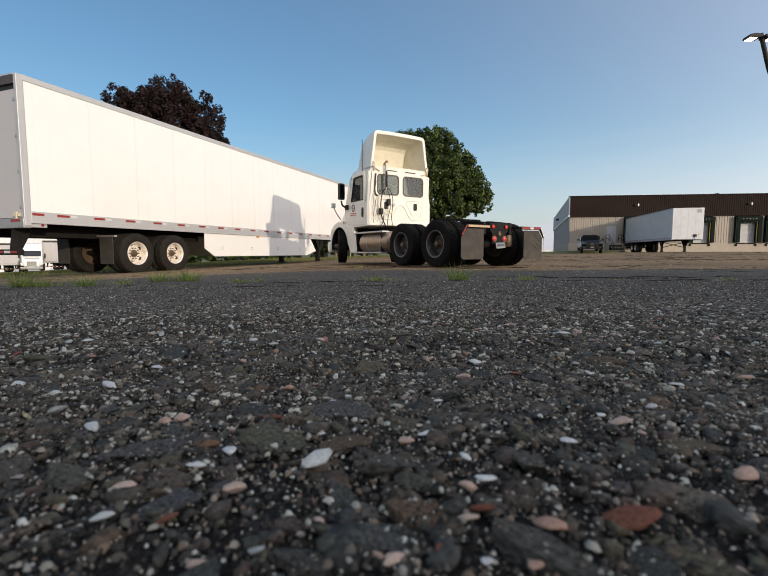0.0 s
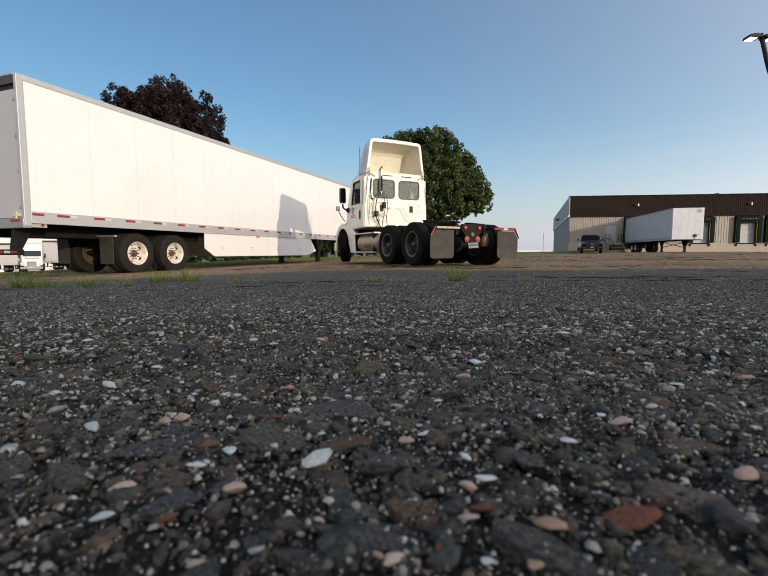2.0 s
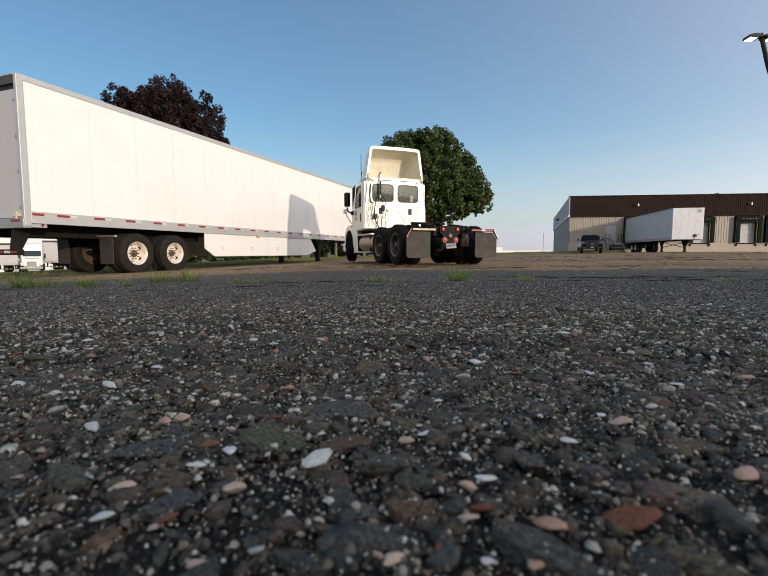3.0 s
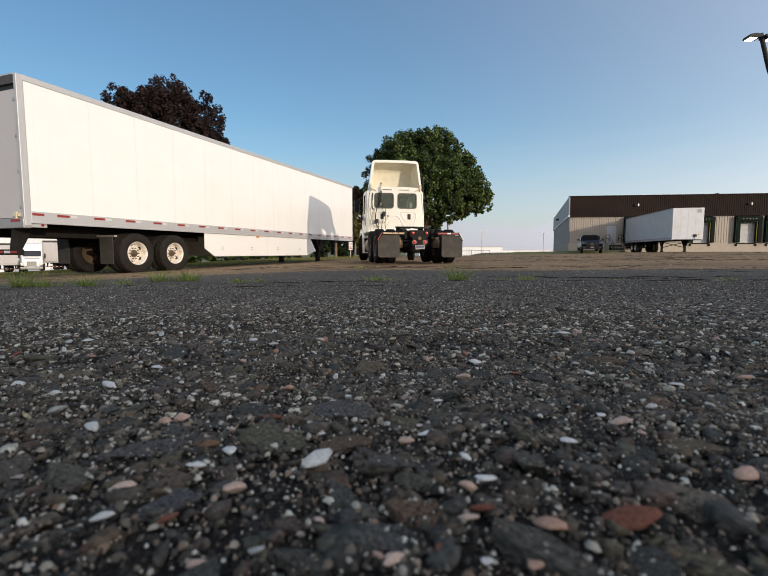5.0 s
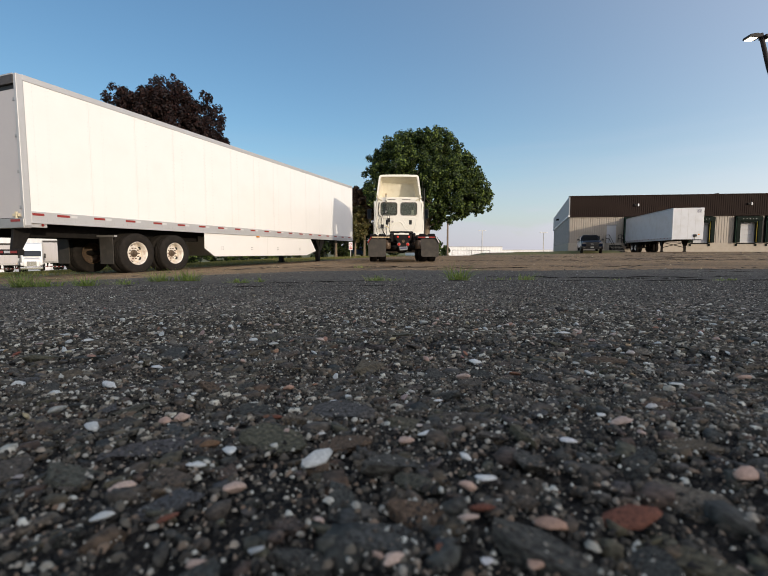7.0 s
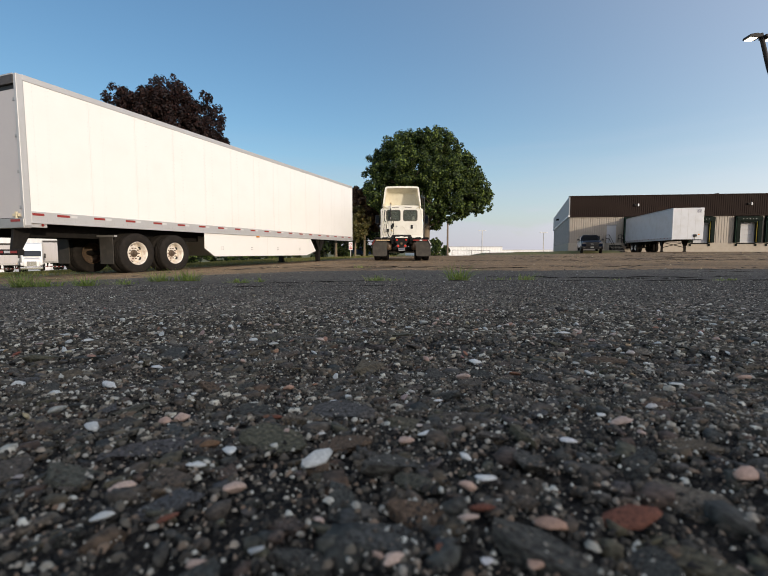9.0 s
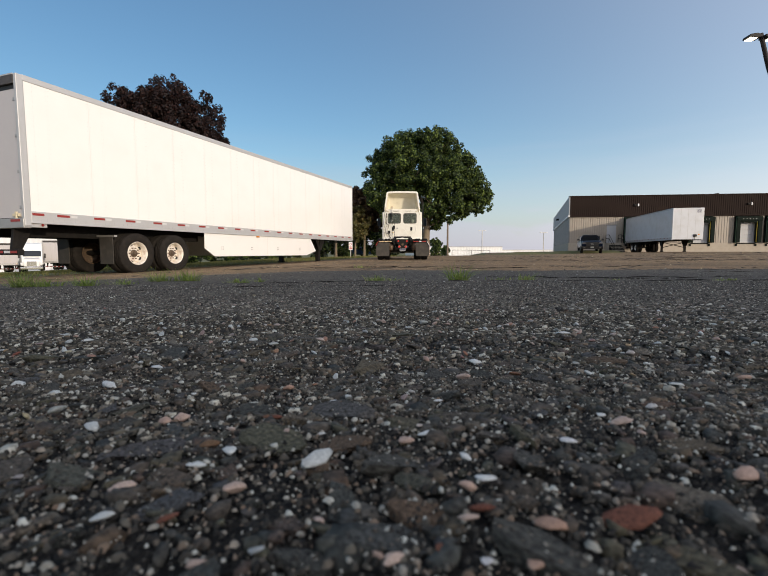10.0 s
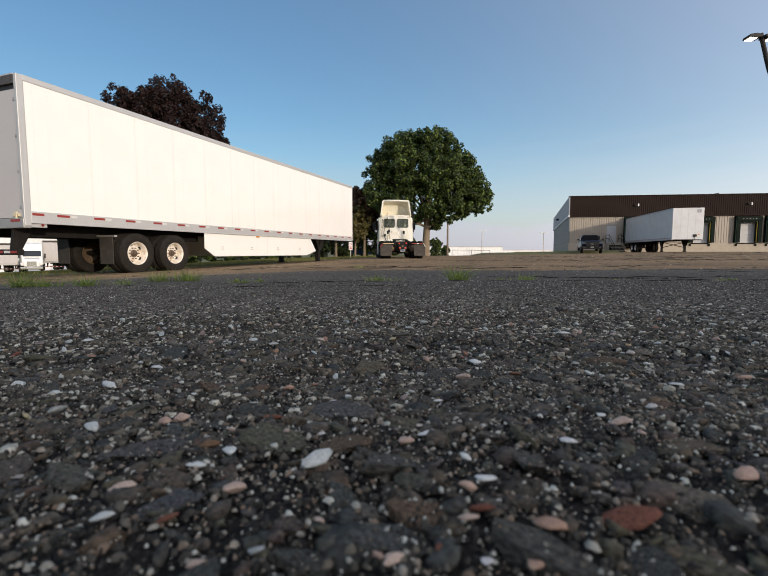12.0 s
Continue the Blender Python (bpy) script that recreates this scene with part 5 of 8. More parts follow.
    for sgn in (-1, 1):
        part("frame_ramp", prism(bmesh.new(), [(-1.34, 0.985), (-0.62, 0.985), (-0.62, 1.06), (-0.75, 1.06)], sgn * 0.34, sgn * 0.46), M["black"], t, bevel=0.006)
    # axles, air springs, shock cans
    for x in (-0.66, 0.66):
        part("drive_axle", rod(bmesh.new(), (x, -0.95, 0.515), (x, 0.95, 0.515), 0.085, 16), M["black"], t, smooth=True)
        part("differential", lathe(bmesh.new(), [(0.06, -0.22), (0.18, -0.14), (0.21, 0.0), (0.18, 0.14), (0.06, 0.22)], Matrix.Translation((x, 0, 0.515)) @ AX_X, 20), M["black"], t, smooth=True)
        for sgn in (-1, 1):
            part("air_spring", lathe(bmesh.new(), [(0.09, 0.46), (0.12, 0.50), (0.125, 0.66), (0.10, 0.74), (0.09, 0.78)], Matrix.Translation((x - 0.45, sgn * 0.56, 0)), 20), M["hub"], t, smooth=True)
    # rear mud flaps with their striped hangers
    for sgn in (-1, 1):
        out = [(sgn * 0.62, 0.82), (sgn * 1.12, 0.82), (sgn * 1.245, 0.66), (sgn * 1.245, 0.25), (sgn * 1.225, 0.205), (sgn * 1.18, 0.185), (sgn * 0.685, 0.185), (sgn * 0.64, 0.205), (sgn * 0.62, 0.25)]
        fl = part("mud_flap", prism(bmesh.new(), out, -1.555, -1.54, "x"), M["flap"], t, "dusty rubber mud flap", bevel=0.004)
        if sgn < 0:
            bm = bmesh.new()
            for k in range(3):
                for s2 in (0, 1):
                    y = -0.64 - s2 * 0.29
                    p = [(y, 0.30 + k * 0.12 + (0.0 if s2 == 0 else 0.20)), (y, 0.335 + k * 0.12 + (0.0 if s2 == 0 else 0.20)),
                         (y - 0.29, 0.535 + k * 0.12 - (0.0 if s2 == 0 else 0.20)), (y - 0.29, 0.50 + k * 0.12 - (0.0 if s2 == 0 else 0.20))]
                    prism(bm, p, -1.562, -1.556, "x")
            part("flap_rib", bm, M["flap"], fl)
        hang = part("flap_hanger", prism(bmesh.new(), [(sgn * 0.46, 0.90), (sgn * 1.14, 0.90), (sgn * 1.27, 0.70), (sgn * 1.25, 0.65), (sgn * 1.11, 0.835), (sgn * 0.46, 0.835)], -1.60, -1.565, "x"), M["black"], t, bevel=0.005)
        cols = [(0.50, 0.66), (0.67, 0.83), (0.84, 1.10)] if sgn > 0 else [(0.50, 0.76), (0.77, 0.88), (0.89, 1.10)]
        mats = [M["aged"], M["aged"], M["aged"]] if sgn > 0 else [M["red"], M["silver"], M["red"]]
        for (y0, y1), mm in zip(cols, mats):
            part("strip", prism(bmesh.new(), [(sgn * y0, 0.89), (sgn * y1, 0.89), (sgn * y1, 0.845), (sgn * y0, 0.845)], -1.605, -1.601, "x"), mm, hang)
        part("strip", prism(bmesh.new(), [(sgn * 1.12, 0.89), (sgn * 1.14, 0.89), (sgn * 1.265, 0.70), (sgn * 1.25, 0.66)], -1.605, -1.601, "x"), M["red"] if sgn > 0 else M["silver"], hang)
        part("hanger_arm", B((-1.56, -1.30, sgn * 0.44, sgn * 0.50, 0.84, 0.90)), M["black"], t)
    # fuel tanks, steps
    for sgn in (-1, 1):
        tank = part("fuel_tank", lathe(bmesh.new(), [(0.02, 0.0), (0.24, 0.01), (0.29, 0.05), (0.29, 1.45), (0.24, 1.49), (0.02, 1.50)], Matrix.Translation((1.42, sgn * 0.83, 0.60)) @ AX_X, 32), M["tank"], t, "dusty aluminium fuel tank", smooth=True)
        for x in (1.75, 2.45):
            part("tank_strap", lathe(bmesh.new(), [(0.293, 0), (0.30, 0.002), (0.30, 0.05), (0.293, 0.052)], Matrix.Translation((x, sgn * 0.83, 0.60)) @ AX_X, 32), M["steel"], tank, smooth=True)
        for z, y0, y1 in ((0.30, 0.95, 1.16), (0.86, 0.90, 1.12)):
            part("step", B((1.65, 3.40, sgn * y0, sgn * y1, z, z + 0.045)), M["alu"], t, "aluminium step", bevel=0.01)
        part("step_bracket", B((1.70, 1.76, sgn * 0.86, sgn * 1.10, 0.30, 0.88), (3.05, 3.11, sgn * 0.86, sgn * 1.10, 0.30, 0.88)), M["black"], t)
        part("side_fairing", prism(bmesh.new(), [(3.05, 0.34), (3.42, 0.30), (3.62, 0.62), (3.66, 1.12), (3.30, 1.12), (3.12, 0.80)], sgn * 1.04, sgn * 1.13), M["cab"], t, bevel=0.03, segments=3)
    part("battery_box", B((2.35, 3.1, -1.0, -0.5, 0.45, 0.85)), M["black"], t, bevel=0.02)
    part("air_tank", lathe(bmesh.new(), [(0.02, 0), (0.12, 0.03), (0.12, 0.75), (0.02, 0.78)], Matrix.Translation((1.3, 0.0, 0.62)) @ AX_X, 18), M["black"], t, smooth=True)

    # cab: shell in cross sections along x, each (x, half width low, half width high, z low, z roof)
    bm = bmesh.new()
    secs = [(2.42, 1.06, 0.98, 1.10, 2.70), (2.47, 1.10, 1.02, 1.08, 2.75), (3.35, 1.10, 1.02, 1.06, 2.78), (3.75, 1.10, 1.00, 1.06, 2.74), (3.98, 1.10, 0.97, 1.06, 2.62), (4.60, 0.84, 0.78, 1.06, 1.72)]
    rings = []
    for x, wl_, wh, zl, zr in secs:
        ring = []
        zs = min(1.75, zr - 0.25)
        pts = [(wl_, zl), (wl_ + 0.01, (zl + zs) / 2), (wl_, zs), (wh + 0.01, zr - 0.18), (wh - 0.06, zr - 0.04), (wh - 0.18, zr), (0.3, zr + 0.015)]
        for y, z in pts:
            ring.append((x, y, z))
        ring += [(x, -y, z) for x, y, z in reversed(ring)]
        rings.append([bm.verts.new(p) for p in ring])
    n = len(rings[0])
    for k, (a, b) in enumerate(zip(rings, rings[1:])):
        for i in range(n - 1):
            # openings for the windscreen and the side windows
            if (k == 4 and i in (5, 6, 7)) or (k in (1, 2) and i in (2, 10)):
                continue
            bm.faces.new((a[i], a[i + 1], b[i + 1], b[i]))
        bm.faces.new((a[n - 1], a[0], b[0], b[n - 1]))
    bm.faces.new(rings[-1][::-1])
    cab = part("cab", bm, M["cab"], t, "cream-white steel day cab", smooth=True)

    # rear wall with its two openings, built as strips round the windows
    W0, W1, WZ0, WZ1 = 0.066, 0.806, 1.955, 2.53
    xs = 2.41
    bm = bmesh.new()
    top = [(-0.96, 2.58), (0.96, 2.58), (0.92, 2.68), (0.80, 2.71), (-0.80, 2.71), (-0.92, 2.68)]
    prism(bm, top, xs, xs + 0.03, "x")
    box(bm, xs, xs + 0.03, -W0, W0, WZ0, 2.58)
    box(bm, xs, xs + 0.03, -W1, -W0, WZ1, 2.58)
    box(bm, xs, xs + 0.03, W0, W1, WZ1, 2.58)
    for sgn in (-1, 1):
        prism(bm, [(sgn * W1, WZ0), (sgn * 1.02, WZ0), (sgn * 0.965, 2.58), (sgn * W1, 2.58)], xs, xs + 0.03, "x")
    prism(bm, [(-1.06, 1.09), (1.06, 1.09), (1.06, 1.75), (1.02, WZ0), (-1.02, WZ0), (-1.06, 1.75)], xs, xs + 0.03, "x")
    part("rear_wall", bm, M["cab"], cab)
    # pressed stiffening shapes of the rear wall
    half = [(0.0, 1.690), (-0.075, 1.668), (-0.140, 1.610), (-0.276, 1.388), (-0.384, 1.290), (-0.594, 1.291), (-0.697, 1.382), (-0.765, 1.62), (-0.791, 1.823)]
    dish = [(-0.192, 1.780), (-0.239, 1.827), (-0.480, 1.830), (-0.711, 1.828), (-0.742, 1.771), (-0.660, 1.60), (-0.575, 1.449), (-0.515, 1.413), (-0.413, 1.418), (-0.35, 1.50), (-0.204, 1.740), (-0.192, 1.780)]
    for sgn in (-1, 1):
        part("pressing", hose(bmesh.new(), [(xs - 0.001, -sgn * y, z) for y, z in half], 0.019, 8, 5), M["cab"], cab, smooth=True)
        part("pressing", hose(bmesh.new(), [(xs + 0.001, -sgn * y, z) for y, z in dish], 0.013, 8, 5), M["cab"], cab, smooth=True)
        part("vent", prism(bmesh.new(), round_rect(sgn * 0.513 - 0.058, sgn * 0.513 + 0.058, 1.56, 1.76, 0.02), xs - 0.02, xs + 0.005, "x"), M["plastic"], cab, "black pressure vent", bevel=0.006)
        part("sill_crease", B((xs - 0.010, xs + 0.002, *sorted((sgn * 0.62, sgn * 1.0)), 1.285, 1.297)), M["cab"], cab)
    part("sill_pressing", prism(bmesh.new(), [(xs - 0.03, 1.10), (xs, 1.10), (xs, 1.22), (xs - 0.012, 1.22)], -1.02, 1.02), M["cab"], cab, bevel=0.006)
    bm = lathe(bmesh.new(), [(0.045, 0), (0.045, 0.03), (0.03, 0.035)], Matrix.Translation((xs - 0.003, 0.27, 1.69)) @ Matrix.Rotation(radians(-90), 4, "Y"), 18)
    part("round_cap", bm, M["steel"], cab, smooth=True)
    for sgn in (-1, 1):
        y0, y1 = sorted((sgn * W0, sgn * W1))
        o, i2 = round_rect(y0, y1, WZ0, WZ1, 0.11), round_rect(y0 + 0.03, y1 - 0.03, WZ0 + 0.03, WZ1 - 0.03, 0.085)
        wf = part("rear_window", frame_ring(bmesh.new(), o, i2, xs - 0.012, xs + 0.02), M["seal"], cab, "window with grey rubber seal")
        part("window_corner", frame_ring(bmesh.new(), round_rect(y0 - 0.004, y1 + 0.004, WZ0 - 0.004, WZ1 + 0.004, 0.004), o, xs, xs + 0.03), M["cab"], wf)
        pn = part("pane", prism(bmesh.new(), i2, xs + 0.004, xs + 0.010, "x"), M["glass"], wf)
        pn.visible_shadow = False
    for sgn in (-1, 1):
        part("drip_rail", B((xs - 0.02, xs + 0.02, *sorted((sgn * 0.15, sgn * 0.5)), 2.635, 2.655)), M["plastic"], cab)
    # things seen in the cab
    for y in (-0.5, 0.5):
        part("seat", B((2.75, 2.90, y - 0.24, y + 0.24, 1.45, 1.84), (2.80, 2.88, y - 0.13, y + 0.13, 1.86, 2.04)), M["interior"], cab, "dark seat", bevel=0.04, segments=3)
    part("headliner", B((2.5, 3.7, -0.9, 0.9, 2.58, 2.62)), M["interior"], cab)
    part("dashboard", B((3.9, 4.3, -0.98, 0.98, 1.2, 1.85)), M["interior"], cab, bevel=0.05)
    part("cab_floor", B((2.46, 4.5, -1.0, 1.0, 1.10, 1.16)), M["interior"], cab)
    part("tissue_box", B((2.50, 2.62, -0.66, -0.54, 1.96, 2.20)), M["silver"], cab, "pale bag behind the glass", bevel=0.03, segments=3)

    # doors, side windows
    for sgn in (-1, 1):
        y = sgn * 1.112
        dr = part("door", prism(bmesh.new(), [(2.62, 1.12), (3.72, 1.12), (3.76, 1.72), (2.62, 1.72)], sgn * 1.095, y), M["cab"], cab, "white cab door", bevel=0.012)
        hole = [(2.73, 1.80), (3.58, 1.80), (3.58, 1.86), (3.40, 2.46), (3.36, 2.49), (2.80, 2.51), (2.75, 2.48), (2.73, 2.42)]
        rim = [(2.62, 1.725), (3.74, 1.725), (3.73, 1.90), (3.52, 2.52), (3.46, 2.59), (2.74, 2.61), (2.65, 2.56), (2.62, 2.45)]
        part("door_upper", frame_ring(bmesh.new(), rim, hole, sgn * 1.040, sgn * 1.100, "y"), M["cab"], dr, bevel=0.012)
        inn = [(3.15 + (a - 3.15) * 0.93, 2.15 + (b - 2.15) * 0.91) for a, b in hole]
        part("side_window", prism(bmesh.new(), hole, sgn * 1.062, sgn * 1.068), M["glass"], dr, "side window").visible_shadow = False
        part("door_pillar", prism(bmesh.new(), [(2.45, 1.73), (2.64, 1.73), (2.64, 2.60), (2.45, 2.58)], sgn * 1.0, sgn * 1.06), M["cab"], cab)
        part("window_seal", frame_ring(bmesh.new(), hole, inn, sgn * 1.069, sgn * 1.096, "y"), M["plastic"], dr)
        part("door_handle", prism(bmesh.new(), round_rect(2.68, 2.80, 1.32, 1.60, 0.058), sgn * 1.105, sgn * 1.128), M["plastic"], dr, "black oval door handle", bevel=0.008)
        ring = [(0.11 * math.cos(a) + 3.38, 0.11 * math.sin(a) + 1.62) for a in np.linspace(0, 6.2832, 24, endpoint=False)]
        ring2 = [(0.075 * math.cos(a) + 3.38, 0.075 * math.sin(a) + 1.62) for a in np.linspace(0, 6.2832, 24, endpoint=False)]
        part("round_emblem", frame_ring(bmesh.new(), ring, ring2, sgn * 1.113, sgn * 1.115, "y"), M["bar"], dr, "round blue door emblem")
        part("emblem_bar", B((3.33, 3.43, sgn * 1.113, sgn * 1.115, 1.60, 1.64)), M["bar_red"], dr)
        for z, a in ((1.45, 0.20), (1.40, 0.22)):
            part("text_bar", B((3.38 - a, 3.38 + a, sgn * 1.113, sgn * 1.115, z, z + 0.028)), M["bar_red"], dr)
        # mirrors
        mr = part("mirror", prism(bmesh.new(), round_rect(sgn * 1.33 - 0.10, sgn * 1.33 + 0.10, 1.88, 2.36, 0.05), 3.72, 3.83, "x"), M["plastic"], t, "black door mirror", bevel=0.02, segments=3)
        part("mirror_glass", prism(bmesh.new(), round_rect(sgn * 1.33 - 0.08, sgn * 1.33 + 0.08, 1.91, 2.33, 0.04), 3.712, 3.719, "x"), M["mirror"], mr)
        part("mirror_arm", hose(bmesh.new(), [(3.80, sgn * 1.10, 1.66), (3.80, sgn * 1.20, 1.68), (3.79, sgn * 1.30, 1.74), (3.78, sgn * 1.33, 1.86)], 0.028), M["plastic"], mr)
        part("mirror_foot", B((3.72, 3.88, sgn * 1.08, sgn * 1.18, 1.60, 1.74)), M["plastic"], mr, bevel=0.02)
        hm = part("hood_mirror", B((4.78, 4.84, sgn * 1.17 - 0.08, sgn * 1.17 + 0.08, 1.72, 1.88)), M["chrome"], t, "small hood mirror", bevel=0.03, segments=3)
        part("hood_mirror_arm", hose(bmesh.new(), [(4.70, sgn * 0.95, 1.36), (4.74, sgn * 1.06, 1.52), (4.79, sgn * 1.16, 1.74)], 0.014), M["plastic"], hm)
        part("antenna", rod(bmesh.new(), (2.80, sgn * 1.06, 2.50), (2.80, sgn * 1.06, 3.50), 0.010, 6), M["plastic"], t)
    # windscreen
    part("windscreen", prism(bmesh.new(), [(3.99, 2.58), (4.58, 1.74), (4.59, 1.755), (4.005, 2.60)], -0.76, 0.76), M["glass"], cab, "clear windscreen").visible_shadow = False
    # hood and front fenders
    bm = bmesh.new()
    secs = [(4.05, 1.04, 1.10, 1.72), (4.55, 0.93, 1.10, 1.66), (4.95, 0.84, 0.95, 1.50), (5.18, 0.76, 0.72, 1.30), (5.26, 0.66, 0.70, 1.10)]
    rings = []
    for x, hw, zl, zr in secs:
        pts = [(hw, zl), (hw, zl + (zr - zl) * 0.65), (hw * 0.9, zr - 0.05), (hw * 0.65, zr), (0.0, zr + 0.03)]
        ring = [(x, y, z) for y, z in pts] + [(x, -y, z) for y, z in reversed(pts[:-1])]
        rings.append([bm.verts.new(p) for p in ring])
    n = len(rings[0])
    for a, b in zip(rings, rings[1:]):
        for i in range(n):
            j = (i + 1) % n
            bm.faces.new((a[i], a[j], b[j], b[i]))
    bm.faces.new(rings[0]), bm.faces.new(rings[-1])
    hood = part("hood", bm, M["cab"], t, "sloping white hood", smooth=True)
    part("grille", B((5.24, 5.28, -0.5, 0.5, 0.72, 1.12)), M["plastic"], hood, bevel=0.02)
    for sgn in (-1, 1):
        bm = bmesh.new()
        arc = [(wb + 0.57 * math.cos(a), 0.53 + 0.58 * math.sin(a)) for a in np.linspace(radians(-8), radians(165), 15)]
        outer = [(wb + 0.59, 0.45), (wb + 0.62, 0.75), (wb + 0.57, 0.98), (wb + 0.38, 1.18), (wb + 0.05, 1.28), (wb - 0.35, 1.25), (wb - 0.60, 1.12), (wb - 0.68, 0.80)]
        prism(bm, outer + arc[::-1], sgn * 0.80, sgn * 1.115)
        part("fender", bm, M["cab"], hood, "white front fender", bevel=0.05, segments=3)
        bm = bmesh.new()
        arc2 = [(wb + 0.575 * math.cos(a), 0.53 + 0.585 * math.sin(a)) for a in np.linspace(radians(-12), radians(172), 15)]
        arc3 = [(wb + 0.555 * math.cos(a), 0.53 + 0.565 * math.sin(a)) for a in np.linspace(radians(-12), radians(172), 15)]
        prism(bm, arc2 + arc3[::-1], sgn * 0.42, sgn * 1.09)
        part("wheel_arch_liner", bm, M["plastic"], hood, "black wheel arch liner", smooth=True)
        part("inner_wing", B((wb - 0.60, wb + 0.62, sgn * 0.40, sgn * 0.44, 0.55, 1.12)), M["plastic"], hood)
        part("turn_light", lathe(bmesh.new(), [(0.045, 0), (0.042, 0.02), (0.02, 0.03)], Matrix.Translation((wb - 0.33, sgn * 1.10, 1.23)) @ Matrix.Rotation(radians(-90 * sgn), 4, "X"), 16), M["amber"], hood, "round amber fender light", smooth=True)
        part("hood_gap", B((wb - 0.46, wb - 0.38, sgn * 0.98, sgn * 1.085, 1.36, 1.66)), M["plastic"], hood, "black rubber strip behind the hood")
        part("headlight", B((5.08, 5.26, sgn * 0.86, sgn * 1.10, 0.80, 1.10)), M["chrome"], hood, bevel=0.05, segments=3)
    part("bumper", B((5.22, 5.50, -1.12, 1.12, 0.32, 0.68)), M["cab"], t, "white front bumper", bevel=0.08, segments=3)
    part("front_axle", rod(bmesh.new(), (wb, -0.85, 0.46), (wb, 0.85, 0.46), 0.06, 12), M["black"], t, smooth=True)
    part("engine", B((4.15, 5.2, -0.34, 0.34, 0.55, 1.15)), M["black"], t, bevel=0.05)

    # roof fairing: an open shell, its hollow to the rear
    bm = bmesh.new()
    def arch(x, wb_, wt, z0, z1, r):
        pts = [(wb_, z0)]
        for k in range(7):
            a = radians(90 * k / 6)
            pts.append((wt - r + r * math.cos(a), z1 - r + r * math.sin(a)))
        pts += [(wt * 0.4, z1 + 0.015)]
        return [(x, y, z) for y, z in pts] + [(x, -y, z) for y, z in reversed(pts)]
    outer = [arch(2.44, 1.00, 0.875, 2.70, 3.72, 0.12), arch(2.60, 1.00, 0.88, 2.70, 3.73, 0.12), arch(3.05, 0.98, 0.86, 2.72, 3.66, 0.14), arch(3.45, 0.92, 0.81, 2.72, 3.50, 0.16), arch(3.72, 0.84, 0.74, 2.70, 3.14, 0.16), arch(3.90, 0.72, 0.62, 2.70, 2.86, 0.1)]
    inner = [arch(2.44, 0.925, 0.80, 2.74, 3.63, 0.05), arch(2.47, 0.92, 0.795, 2.75, 3.62, 0.05), arch(2.90, 0.90, 0.775, 2.75, 3.58, 0.05), arch(3.27, 0.87, 0.75, 2.75, 3.47, 0.05), arch(3.36, 0.86, 0.74, 2.75, 3.38, 0.05), arch(3.62, 0.80, 0.72, 2.75, 2.83, 0.04)]
    bl = bmesh.new()
    def shell(bm, secs, close_end):
        rr = [[bm.verts.new(p) for p in s] for s in secs]
        n = len(rr[0])
        for a, b in zip(rr, rr[1:]):
            for i in range(n - 1):
                bm.faces.new((a[i], a[i + 1], b[i + 1], b[i]))
        if close_end:
            bm.faces.new(rr[-1])
        return rr
    ro, ri = shell(bm, outer, True), shell(bm, inner[:2], False)
    shell(bl, inner[1:], True)
    n = len(ro[0])
    for i in range(n - 1):
        bm.faces.new((ro[0][i], ro[0][i + 1], ri[0][i + 1], ri[0][i]))
    fr = part("roof_fairing", bm, M["cab"], t, "hollow white roof wind fairing", smooth=True)
    part("fairing_lining", bl, M["lining"], fr, "beige unpainted inside of the fairing")
    part("fairing_floor", prism(bmesh.new(), [(2.43, 2.715), (3.4, 2.745), (3.4, 2.765), (2.43, 2.745)], -0.93, 0.93), M["lining"], fr)
    for sgn in (-1, 1):
        bm = bmesh.new()
        hose(bm, [(2.40, sgn * 0.93, 2.84), (2.36, sgn * 0.93, 2.80), (2.36, sgn * 0.92, 2.66), (2.41, sgn * 0.92, 2.60)], 0.022)
        rod(bm, (2.38, sgn * 0.94, 2.70), (2.38, sgn * 0.74, 2.60), 0.02, 8)
        part("fairing_bracket", bm, M["cream"], fr, "yellowed bracket")
    for y in (-0.6, -0.2, 0.0, 0.2, 0.6):
        part("cab_light", B((3.78, 3.88, y - 0.05, y + 0.05, 2.80, 2.86)), M["amber"], cab, "amber roof marker lamp", bevel=0.01)

    # hoses behind the cab: the swinging hose post and the lines on it
    post = part("hose_post", B((2.30, 2.345, 0.545, 0.59, 2.05, 2.86)), M["steel"], t, "weathered hose tracker post", bevel=0.008)
    part("post_foot", prism(bmesh.new(), [(2.24, 2.86), (2.42, 2.76), (2.42, 2.82), (2.26, 2.90)], 0.53, 0.60), M["aged"], post, bevel=0.01)
    part("spring", lathe(bmesh.new(), [(0.02, 2.15), (0.028, 2.2), (0.028, 2.55), (0.02, 2.6)], Matrix.Translation((2.29, 0.567, 0)), 10), M["plastic"], post, smooth=True)
